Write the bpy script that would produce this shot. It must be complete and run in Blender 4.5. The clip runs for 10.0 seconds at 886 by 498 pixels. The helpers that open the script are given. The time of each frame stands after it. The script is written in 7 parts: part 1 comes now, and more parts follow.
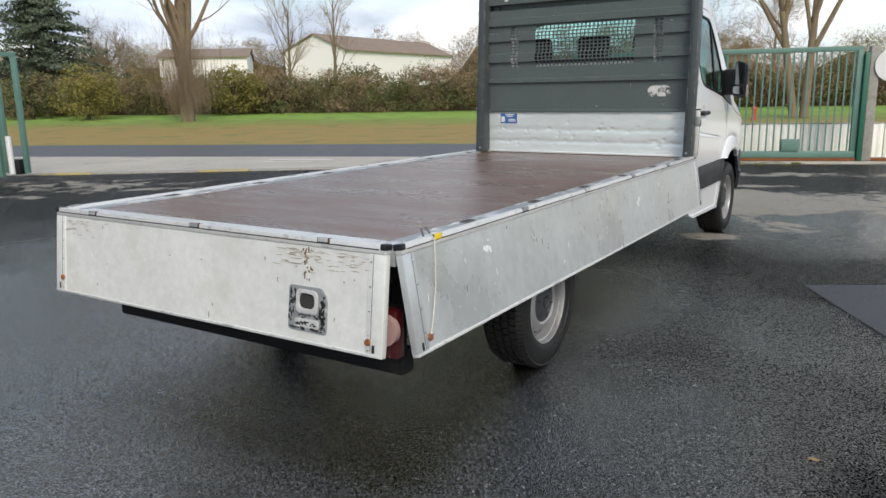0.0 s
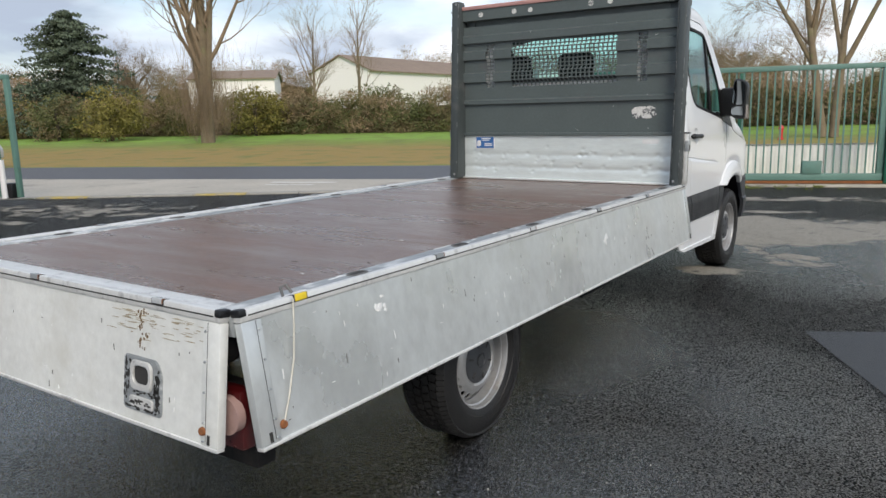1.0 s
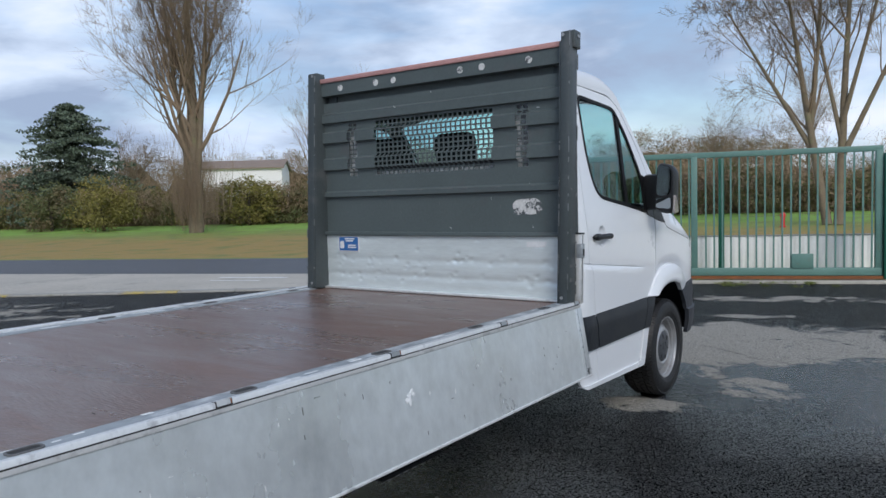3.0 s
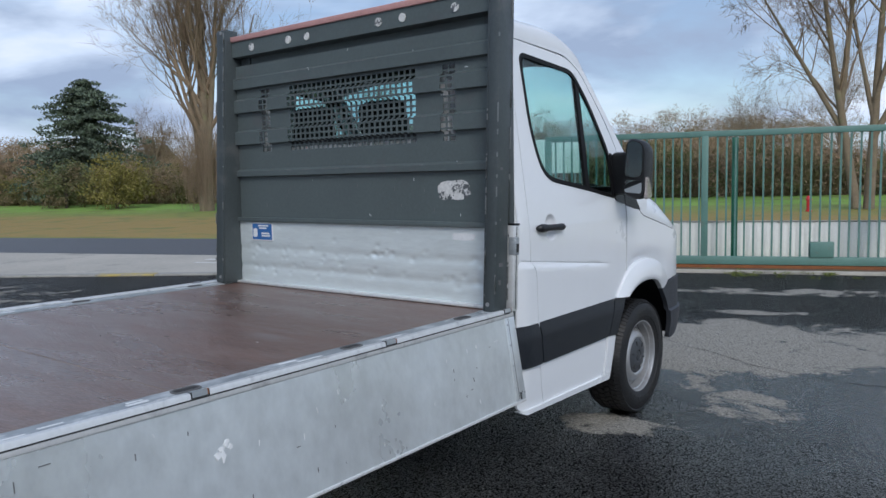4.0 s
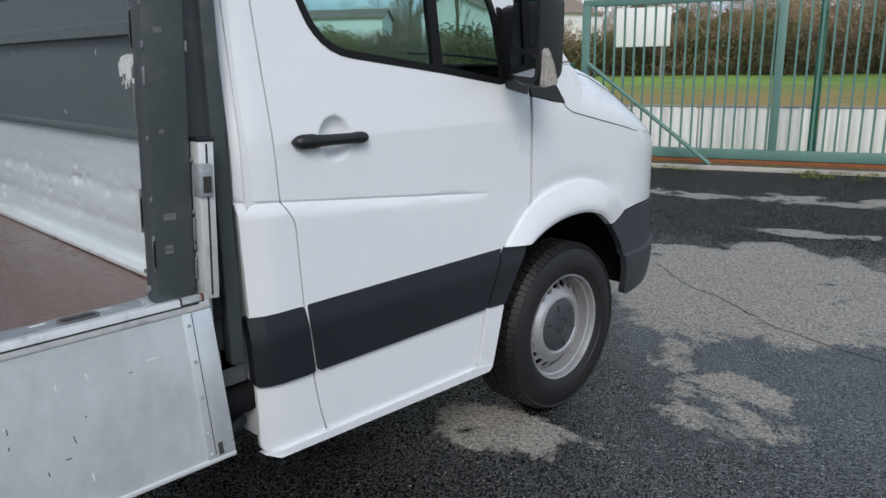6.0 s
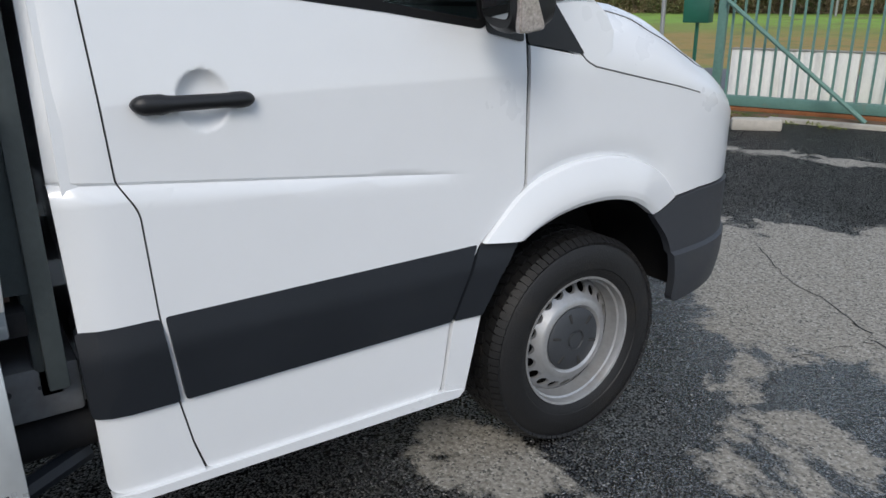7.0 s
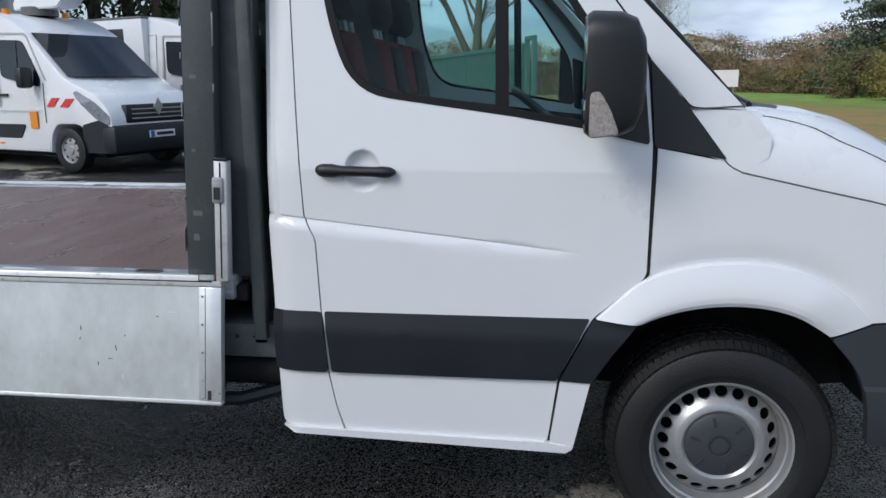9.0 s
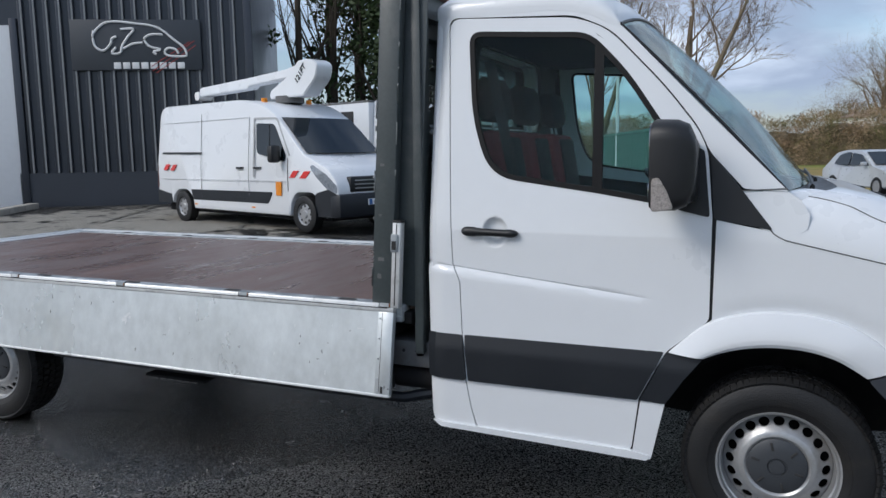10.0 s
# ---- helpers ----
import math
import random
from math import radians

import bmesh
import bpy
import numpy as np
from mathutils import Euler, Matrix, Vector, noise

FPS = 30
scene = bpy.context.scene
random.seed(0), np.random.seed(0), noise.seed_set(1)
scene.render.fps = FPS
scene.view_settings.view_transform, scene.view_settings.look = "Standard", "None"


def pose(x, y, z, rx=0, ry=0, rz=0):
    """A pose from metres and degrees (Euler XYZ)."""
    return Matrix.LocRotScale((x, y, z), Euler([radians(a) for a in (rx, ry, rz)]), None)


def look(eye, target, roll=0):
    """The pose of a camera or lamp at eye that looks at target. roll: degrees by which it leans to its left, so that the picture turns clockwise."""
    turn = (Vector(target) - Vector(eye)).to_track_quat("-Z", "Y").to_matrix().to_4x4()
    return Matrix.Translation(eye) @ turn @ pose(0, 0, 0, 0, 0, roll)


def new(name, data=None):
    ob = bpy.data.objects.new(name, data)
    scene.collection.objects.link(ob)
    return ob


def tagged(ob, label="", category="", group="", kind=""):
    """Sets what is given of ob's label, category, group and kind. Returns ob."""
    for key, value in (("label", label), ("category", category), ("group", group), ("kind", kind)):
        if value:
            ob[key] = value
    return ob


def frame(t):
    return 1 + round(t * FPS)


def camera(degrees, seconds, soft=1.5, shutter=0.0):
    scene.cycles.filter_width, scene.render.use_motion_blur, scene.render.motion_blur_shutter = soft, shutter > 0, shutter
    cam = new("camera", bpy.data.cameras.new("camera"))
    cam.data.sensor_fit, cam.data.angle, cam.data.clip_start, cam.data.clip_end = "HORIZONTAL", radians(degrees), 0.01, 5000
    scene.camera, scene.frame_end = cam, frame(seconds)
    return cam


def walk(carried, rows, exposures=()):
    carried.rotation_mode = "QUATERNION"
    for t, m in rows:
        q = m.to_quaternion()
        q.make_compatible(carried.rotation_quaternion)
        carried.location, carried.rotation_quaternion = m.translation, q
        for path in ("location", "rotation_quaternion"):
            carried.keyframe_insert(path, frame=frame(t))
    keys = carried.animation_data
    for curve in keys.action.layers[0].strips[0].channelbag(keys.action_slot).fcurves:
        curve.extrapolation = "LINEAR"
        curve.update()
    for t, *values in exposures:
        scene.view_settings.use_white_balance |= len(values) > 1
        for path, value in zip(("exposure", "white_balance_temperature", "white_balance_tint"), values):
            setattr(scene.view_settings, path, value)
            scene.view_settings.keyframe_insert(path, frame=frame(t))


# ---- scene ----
cam = camera(61.3, 10.0)
PATH = [
    (0, (2.588, -2.062, 1.565), (1.542, -0.415, 1.127), -1.5),
    (0.5, (2.672, -1.701, 1.542), (1.584, -0.077, 1.119), -1.6),
    (1, (2.716, -1.302, 1.564), (1.598, 0.311, 1.178), -1.8),
    (1.5, (2.801, -0.882, 1.577), (1.668, 0.735, 1.253), -2.0),
    (2, (2.829, -0.455, 1.553), (1.685, 1.167, 1.305), -2.0),
    (2.5, (2.854, 0.005, 1.575), (1.699, 1.628, 1.395), -1.9),
    (2.7, (2.858, 0.191, 1.563), (1.701, 1.815, 1.406), -2.0),
    (4, (2.841, 1.445, 1.534), (1.622, 3.017, 1.325), -1.7),
    (4.5, (2.817, 1.949, 1.515), (1.572, 3.489, 1.238), -1.8),
    (5, (2.769, 2.443, 1.526), (1.495, 3.943, 1.172), -1.8),
    (5.5, (2.761, 2.952, 1.509), (1.45, 4.396, 1.067), -1.8),
    (5.7, (2.739, 3.132, 1.488), (1.409, 4.548, 1.012), -1.8),
    (6.8, (2.634, 4.079, 1.466), (1.113, 5.203, 0.815), -1.6),
    (7, (2.592, 4.22, 1.457), (1.02, 5.259, 0.789), -1.4),
    (7.5, (2.46, 4.568, 1.424), (0.755, 5.347, 0.726), -1.1),
    (8, (2.561, 4.838, 1.417), (0.741, 5.298, 0.727), -0.9),
    (8.5, (2.863, 5.045, 1.443), (0.952, 5.137, 0.859), -1.2),
    (9, (3.255, 5.204, 1.506), (1.32, 4.958, 1.065), -1.4),
    (9.5, (3.615, 5.49, 1.53), (1.721, 4.931, 1.212), -1.7),
    (10, (3.988, 5.702, 1.564), (2.161, 4.925, 1.318), -1.6),
]
LEVEL = Matrix.Translation((0, 5.78, 0)) @ pose(0, 0, 0, 0.66) @ Matrix.Translation((0, -5.78, 0))
EXPOSURES = [(0.0, 0.22, 7100, 10), (1.5, 0.1, 6950, 10), (2.5, -0.12, 6300, 10), (4.5, -0.18, 6050, 10), (5.5, -0.05, 6300, 10), (7.0, 0.06, 6550, 10), (8.0, 0.05, 6350, 10), (10.0, -0.12, 6300, 10)]
walk(cam, [(t, LEVEL @ look(eye, target, roll)) for t, eye, target, roll in PATH], EXPOSURES)
# ---- light ----
SUN_EL, SUN_AZ = radians(38), radians(132)
world = bpy.data.worlds.new("sky")
scene.world = world
world.use_nodes = True
wt = world.node_tree
wt.nodes.clear()


def wnode(kind, **values):
    n = wt.nodes.new(kind)
    for k, v in values.items():
        n.inputs[k].default_value = v
    return n


w_out = wnode("ShaderNodeOutputWorld")
w_bg = wnode("ShaderNodeBackground", Strength=1.58)
w_sky = wnode("ShaderNodeTexSky")
w_sky.sky_type, w_sky.sun_disc, w_sky.sun_elevation, w_sky.sun_rotation = "NISHITA", False, SUN_EL, SUN_AZ
w_sky.dust_density, w_sky.ozone_density = 1.5, 1.5
w_dim = wnode("ShaderNodeMix")
w_dim.data_type, w_dim.blend_type = "RGBA", "MULTIPLY"
w_dim.inputs[0].default_value = 1.0
w_dim.inputs[7].default_value = (0.10, 0.10, 0.10, 1)
w_tex = wnode("ShaderNodeTexCoord")
w_map = wnode("ShaderNodeMapping")
w_map.inputs["Scale"].default_value = (1.0, 1.0, 3.2)
w_map.inputs["Rotation"].default_value = (0, 0, 0.6)
w_n1 = wnode("ShaderNodeTexNoise", Scale=2.1, Detail=7.0, Roughness=0.55, Distortion=0.35)
w_n2 = wnode("ShaderNodeTexNoise", Scale=3.4, Detail=6.0, Roughness=0.5, Distortion=0.2)
w_r1 = wnode("ShaderNodeValToRGB")
w_r1.color_ramp.elements[0].position, w_r1.color_ramp.elements[1].position = 0.34, 0.56
w_r2 = wnode("ShaderNodeValToRGB")
e = w_r2.color_ramp.elements
e[0].position, e[0].color = 0.36, (0.27, 0.33, 0.44, 1)
e[1].position, e[1].color = 0.66, (0.72, 0.73, 0.75, 1)
mid = e.new(0.5)
mid.color = (0.50, 0.57, 0.68, 1)
w_sep = wnode("ShaderNodeSeparateXYZ")
w_low = wnode("ShaderNodeMapRange")
w_low.inputs["From Min"].default_value, w_low.inputs["From Max"].default_value = 0.06, 0.32
w_low.inputs["To Min"].default_value, w_low.inputs["To Max"].default_value = -0.03, -0.11
w_sum = wnode("ShaderNodeMath")
wt.links.new(w_tex.outputs["Generated"], w_sep.inputs[0])
wt.links.new(w_sep.outputs["Z"], w_low.inputs["Value"])
wt.links.new(w_low.outputs[0], w_sum.inputs[1])
wt.links.new(w_n2.outputs["Fac"], w_sum.inputs[0])
w_mix = wnode("ShaderNodeMix")
w_mix.data_type = "RGBA"
for a, b in ((w_tex.outputs["Generated"], w_map.inputs["Vector"]), (w_map.outputs[0], w_n1.inputs["Vector"]), (w_map.outputs[0], w_n2.inputs["Vector"]),
             (w_n1.outputs["Fac"], w_r1.inputs[0]), (w_sum.outputs[0], w_r2.inputs[0]), (w_sky.outputs[0], w_dim.inputs[6]),
             (w_r1.outputs[0], w_mix.inputs[0]), (w_dim.outputs[2], w_mix.inputs[6]), (w_r2.outputs[0], w_mix.inputs[7]),
             (w_mix.outputs[2], w_bg.inputs["Color"]), (w_bg.outputs[0], w_out.inputs["Surface"])):
    wt.links.new(a, b)

sun = new("sun", bpy.data.lights.new("sun", "SUN"))
sun.data.energy, sun.data.angle, sun.data.color = 1.9, radians(25), (1.0, 0.96, 0.9)
sun.matrix_world = look((0, 0, 30), (-30 * math.sin(SUN_AZ) / math.tan(SUN_EL), -30 * math.cos(SUN_AZ) / math.tan(SUN_EL), 0))


# ---- materials ----
def mat(name, color, rough=0.5, metal=0.0, vary=0.12, scale=6.0, fine=60.0, bump=0.0, bump_scale=200.0, spec=0.5, dirt=None, dirt_at=(0.55, 0.72),
        dirt_scale=3.0, rough_vary=0.1, random_amount=0.0, island=False, coat=0.0, stretch=(1, 1, 1), alpha=1.0):
    """A surface with two scales of colour variation, uneven gloss, fine relief and, if given, patches of dirt."""
    m = bpy.data.materials.new(name)
    m.use_nodes = True
    t = m.node_tree
    b = t.nodes["Principled BSDF"]
    b.inputs["Metallic"].default_value = metal
    b.inputs["Specular IOR Level"].default_value = spec
    b.inputs["Coat Weight"].default_value = coat
    b.inputs["Coat Roughness"].default_value = 0.06

    def node(kind, **values):
        n = t.nodes.new(kind)
        for k, v in values.items():
            n.inputs[k].default_value = v
        return n

    co = node("ShaderNodeTexCoord")
    mp = node("ShaderNodeMapping")
    mp.inputs["Scale"].default_value = stretch
    t.links.new(co.outputs["Object"], mp.inputs["Vector"])
    big, small = node("ShaderNodeTexNoise", Scale=scale, Detail=5.0, Roughness=0.6), node("ShaderNodeTexNoise", Scale=fine, Detail=3.0, Roughness=0.6)
    for n in (big, small):
        t.links.new(mp.outputs[0], n.inputs["Vector"])
    add = node("ShaderNodeMath")
    add.operation = "ADD"
    t.links.new(big.outputs["Fac"], add.inputs[0])
    t.links.new(small.outputs["Fac"], add.inputs[1])
    rng = node("ShaderNodeMapRange")
    rng.inputs["From Min"].default_value, rng.inputs["From Max"].default_value = 0.6, 1.4
    rng.inputs["To Min"].default_value, rng.inputs["To Max"].default_value = 1 - vary, 1 + vary
    t.links.new(add.outputs[0], rng.inputs["Value"])
    value = rng.outputs[0]
    if random_amount:
        src = node("ShaderNodeNewGeometry").outputs["Random Per Island"] if island else node("ShaderNodeObjectInfo").outputs["Random"]
        r2 = node("ShaderNodeMapRange")
        r2.inputs["To Min"].default_value, r2.inputs["To Max"].default_value = 1 - random_amount, 1 + random_amount
        t.links.new(src, r2.inputs["Value"])
        mul = node("ShaderNodeMath")
        mul.operation = "MULTIPLY"
        t.links.new(value, mul.inputs[0])
        t.links.new(r2.outputs[0], mul.inputs[1])
        value = mul.outputs[0]
    hsv = node("ShaderNodeHueSaturation", Color=(*color, 1))
    t.links.new(value, hsv.inputs["Value"])
    col = hsv.outputs[0]
    if dirt:
        dn = node("ShaderNodeTexNoise", Scale=dirt_scale, Detail=8.0, Roughness=0.65)
        t.links.new(mp.outputs[0], dn.inputs["Vector"])
        dr = node("ShaderNodeMapRange")
        dr.inputs["From Min"].default_value, dr.inputs["From Max"].default_value = dirt_at
        t.links.new(dn.outputs["Fac"], dr.inputs["Value"])
        mx = node("ShaderNodeMix")
        mx.data_type = "RGBA"
        mx.inputs[7].default_value = (*dirt, 1)
        t.links.new(dr.outputs[0], mx.inputs[0])
        t.links.new(col, mx.inputs[6])
        col = mx.outputs[2]
    t.links.new(col, b.inputs["Base Color"])
    rr = node("ShaderNodeMapRange")
    rr.inputs["To Min"].default_value, rr.inputs["To Max"].default_value = max(0.02, rough - rough_vary), min(1, rough + rough_vary)
    t.links.new(big.outputs["Fac"], rr.inputs["Value"])
    t.links.new(rr.outputs[0], b.inputs["Roughness"])
    if bump:
        bn = node("ShaderNodeTexNoise", Scale=bump_scale, Detail=4.0)
        t.links.new(mp.outputs[0], bn.inputs["Vector"])
        bp = node("ShaderNodeBump", Strength=bump, Distance=0.01)
        t.links.new(bn.outputs["Fac"], bp.inputs["Height"])
        t.links.new(bp.outputs[0], b.inputs["Normal"])
    return m


def glass_mat(name, tint=(0.75, 0.85, 0.83), share=0.9):
    """Thin vehicle glass: clear with a mirror gloss that grows at grazing angles."""
    m = bpy.data.materials.new(name)
    m.use_nodes = True
    t = m.node_tree
    t.nodes.clear()
    out, clear, gloss, mix, fr = (t.nodes.new(k) for k in ("ShaderNodeOutputMaterial", "ShaderNodeBsdfTransparent", "ShaderNodeBsdfGlossy", "ShaderNodeMixShader", "ShaderNodeLayerWeight"))
    clear.inputs[0].default_value = (*tint, 1)
    gloss.inputs["Roughness"].default_value = 0.02
    fr.inputs["Blend"].default_value = 0.5
    pw = t.nodes.new("ShaderNodeMath")
    pw.operation = "POWER"
    pw.inputs[1].default_value = 3.5
    sc = t.nodes.new("ShaderNodeMath")
    sc.operation = "MULTIPLY_ADD"
    sc.inputs[1].default_value, sc.inputs[2].default_value = 0.55, 0.012
    t.links.new(fr.outputs["Facing"], pw.inputs[0])
    t.links.new(pw.outputs[0], sc.inputs[0])
    t.links.new(sc.outputs[0], mix.inputs[0])
    t.links.new(clear.outputs[0], mix.inputs[1])
    t.links.new(gloss.outputs[0], mix.inputs[2])
    t.links.new(mix.outputs[0], out.inputs["Surface"])
    return m


def ramp_mix(t, fac, a, b, lo, hi):
    r = t.nodes.new("ShaderNodeMapRange")
    r.inputs["From Min"].default_value, r.inputs["From Max"].default_value = lo, hi
    t.links.new(fac, r.inputs["Value"])
    m = t.nodes.new("ShaderNodeMix")
    m.data_type = "RGBA"
    t.links.new(r.outputs[0], m.inputs[0])
    for k, v in ((6, a), (7, b)):
        if isinstance(v, tuple):
            m.inputs[k].default_value = (*v, 1)
        else:
            t.links.new(v, m.inputs[k])
    return m.outputs[2], r.outputs[0]


def asphalt_mat():
    """Wet dark asphalt with coarse stone and paler patches that have dried."""
    m = bpy.data.materials.new("wet_asphalt")
    m.use_nodes = True
    t = m.node_tree
    b = t.nodes["Principled BSDF"]
    co = t.nodes.new("ShaderNodeTexCoord")

    def noise_node(scale, detail=4.0, rough=0.6, dist=0.0):
        n = t.nodes.new("ShaderNodeTexNoise")
        n.inputs["Scale"].default_value, n.inputs["Detail"].default_value, n.inputs["Roughness"].default_value, n.inputs["Distortion"].default_value = scale, detail, rough, dist
        t.links.new(co.outputs["Object"], n.inputs["Vector"])
        return n.outputs["Fac"]

    stone = t.nodes.new("ShaderNodeTexVoronoi")
    stone.inputs["Scale"].default_value = 125.0
    t.links.new(co.outputs["Object"], stone.inputs["Vector"])
    each = t.nodes.new("ShaderNodeSeparateColor")
    t.links.new(stone.outputs["Color"], each.inputs[0])
    # where the ground has dried off: a few wide areas by the gate and the front wheel
    areas = None
    for cx, cy, rx, ry, gain in ((3.6, 7.2, 1.65, 1.15, 0.50), (5.9, 6.95, 1.9, 1.35, 0.42), (3.9, 8.72, 0.65, 0.17, 0.34), (3.27, 5.78, 0.20, 0.30, 0.33), (3.55, 5.36, 0.38, 0.42, 0.38), (2.72, 4.78, 0.40, 0.30, 0.33),
                                 (8.5, 6.5, 2.6, 1.7, 0.32), (4.5, 10.2, 4.5, 0.35, 0.26), (-6.6, 8.2, 2.2, 1.2, 0.24), (-7.2, 6.6, 1.6, 0.3, 0.24), (-10.0, -4.0, 6.5, 5.5, 0.44)):
        mp = t.nodes.new("ShaderNodeMapping")
        mp.inputs["Location"].default_value = (-cx / rx, -cy / ry, 0)
        mp.inputs["Scale"].default_value = (1 / rx, 1 / ry, 0)
        t.links.new(co.outputs["Object"], mp.inputs["Vector"])
        ln = t.nodes.new("ShaderNodeVectorMath")
        ln.operation = "LENGTH"
        t.links.new(mp.outputs[0], ln.inputs[0])
        fo = t.nodes.new("ShaderNodeMapRange")
        fo.inputs["From Min"].default_value, fo.inputs["From Max"].default_value = 1.35, 0.55
        fo.inputs["To Min"].default_value, fo.inputs["To Max"].default_value = 0.0, gain + 0.19
        t.links.new(ln.outputs["Value"], fo.inputs["Value"])
        if areas is None:
            areas = fo.outputs[0]
        else:
            mx = t.nodes.new("ShaderNodeMath")
            mx.operation = "MAXIMUM"
            t.links.new(areas, mx.inputs[0])
            t.links.new(fo.outputs[0], mx.inputs[1])
            areas = mx.outputs[0]
    sm = t.nodes.new("ShaderNodeMath")
    sm.operation = "ADD"
    rim = t.nodes.new("ShaderNodeMath")
    rim.operation = "MULTIPLY_ADD"
    rim.inputs[1].default_value, rim.inputs[2].default_value = 2.0, -0.80
    t.links.new(noise_node(2.0, 12.0, 0.70, 0.35), rim.inputs[0])
    t.links.new(rim.outputs[0], sm.inputs[0])
    t.links.new(areas, sm.inputs[1])
    tint, _ = ramp_mix(t, noise_node(2.3, 8.0), (0.004, 0.0042, 0.0047), (0.017, 0.0168, 0.016), 0.45, 1.2)
    chips = t.nodes.new("ShaderNodeTexVoronoi")
    chips.inputs["Scale"].default_value = 48.0
    t.links.new(co.outputs["Object"], chips.inputs["Vector"])
    common, _ = ramp_mix(t, each.outputs["Red"], tint, (0.078, 0.074, 0.066), 0.45, 1.1)
    inside, _ = ramp_mix(t, chips.outputs["Distance"], (0.33, 0.325, 0.31), common, 0.20, 0.26)
    grain, _ = ramp_mix(t, chips.outputs["Color"], common, inside, 0.72, 0.735)
    wet, _ = ramp_mix(t, stone.outputs["Distance"], grain, (0.003, 0.003, 0.0035), 0.40, 0.75)
    dry, _ = ramp_mix(t, noise_node(55.0, 5.0), (0.18, 0.168, 0.142), (0.35, 0.33, 0.29), 0.36, 0.64)
    dry, _ = ramp_mix(t, each.outputs["Blue"], dry, (0.10, 0.098, 0.09), 0.80, 0.95)
    dry, _ = ramp_mix(t, each.outputs["Green"], dry, (0.42, 0.40, 0.36), 0.85, 1.0)
    dark, amount = ramp_mix(t, sm.outputs[0], wet, dry, 0.60, 0.70)
    t.links.new(dark, b.inputs["Base Color"])
    b.inputs["Coat Roughness"].default_value, b.inputs["Coat IOR"].default_value = 0.10, 2.0
    dryness = t.nodes.new("ShaderNodeMath")
    dryness.operation = "MULTIPLY_ADD"
    dryness.inputs[1].default_value, dryness.inputs[2].default_value = -0.02, 0.02
    t.links.new(amount, dryness.inputs[0])
    # films of water: a wide one behind the tail of the truck, a thin one by the front wheel
    films = []
    for place, size, most in (((0.50, -0.04, 0), 0.24, 1.0), ((-2.2, -3.4, 0), 0.56, 0.65)):
        pool = t.nodes.new("ShaderNodeMapping")
        pool.inputs["Location"].default_value, pool.inputs["Scale"].default_value = place, (size, size, 0)
        t.links.new(co.outputs["Object"], pool.inputs["Vector"])
        far_off = t.nodes.new("ShaderNodeVectorMath")
        far_off.operation = "LENGTH"
        t.links.new(pool.outputs[0], far_off.inputs[0])
        ragged = t.nodes.new("ShaderNodeMath")
        ragged.operation = "MULTIPLY_ADD"
        ragged.inputs[1].default_value = 1.6
        t.links.new(noise_node(0.55, 6.0, 0.6, 0.5), ragged.inputs[0])
        t.links.new(far_off.outputs["Value"], ragged.inputs[2])
        edge = t.nodes.new("ShaderNodeMapRange")
        edge.inputs["From Min"].default_value, edge.inputs["From Max"].default_value = 2.2, 1.4
        edge.inputs["To Min"].default_value, edge.inputs["To Max"].default_value = 0.0, most
        t.links.new(ragged.outputs[0], edge.inputs["Value"])
        films.append(edge.outputs[0])
    both = t.nodes.new("ShaderNodeMath")
    both.operation = "MAXIMUM"
    t.links.new(films[0], both.inputs[0])
    t.links.new(films[1], both.inputs[1])
    still_wet = t.nodes.new("ShaderNodeMath")
    still_wet.operation = "SUBTRACT"
    still_wet.inputs[0].default_value = 1.0
    t.links.new(amount, still_wet.inputs[1])
    film = t.nodes.new("ShaderNodeMath")
    film.operation = "MULTIPLY"
    t.links.new(both.outputs[0], film.inputs[0])
    t.links.new(still_wet.outputs[0], film.inputs[1])
    coat_sum = t.nodes.new("ShaderNodeMath")
    coat_sum.operation = "ADD"
    t.links.new(dryness.outputs[0], coat_sum.inputs[0])
    t.links.new(film.outputs[0], coat_sum.inputs[1])
    t.links.new(coat_sum.outputs[0], b.inputs["Coat Weight"])
    rough = t.nodes.new("ShaderNodeMapRange")
    rough.inputs["To Min"].default_value, rough.inputs["To Max"].default_value = 0.33, 0.9
    t.links.new(amount, rough.inputs["Value"])
    smooth_out = t.nodes.new("ShaderNodeMath")
    smooth_out.operation = "MULTIPLY_ADD"
    smooth_out.inputs[1].default_value = -0.12
    t.links.new(film.outputs[0], smooth_out.inputs[0])
    t.links.new(rough.outputs[0], smooth_out.inputs[2])
    t.links.new(smooth_out.outputs[0], b.inputs["Roughness"])
    gloss = t.nodes.new("ShaderNodeMath")
    gloss.operation = "MULTIPLY_ADD"
    gloss.inputs[1].default_value, gloss.inputs[2].default_value = 2.6, 0.44
    t.links.new(film.outputs[0], gloss.inputs[0])
    # each stone has its own polish; shade of the pits is put into specular
    pit_shade = t.nodes.new("ShaderNodeMapRange")
    pit_shade.inputs["From Min"].default_value, pit_shade.inputs["From Max"].default_value = 0.62, 0.30
    t.links.new(stone.outputs["Distance"], pit_shade.inputs["Value"])
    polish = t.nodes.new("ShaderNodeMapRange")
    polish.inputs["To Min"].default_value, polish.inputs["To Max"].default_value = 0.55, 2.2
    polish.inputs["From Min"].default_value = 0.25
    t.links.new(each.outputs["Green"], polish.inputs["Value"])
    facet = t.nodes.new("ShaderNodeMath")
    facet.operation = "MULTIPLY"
    t.links.new(pit_shade.outputs[0], facet.inputs[0])
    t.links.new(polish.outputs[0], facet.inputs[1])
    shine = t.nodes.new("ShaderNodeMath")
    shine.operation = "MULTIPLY"
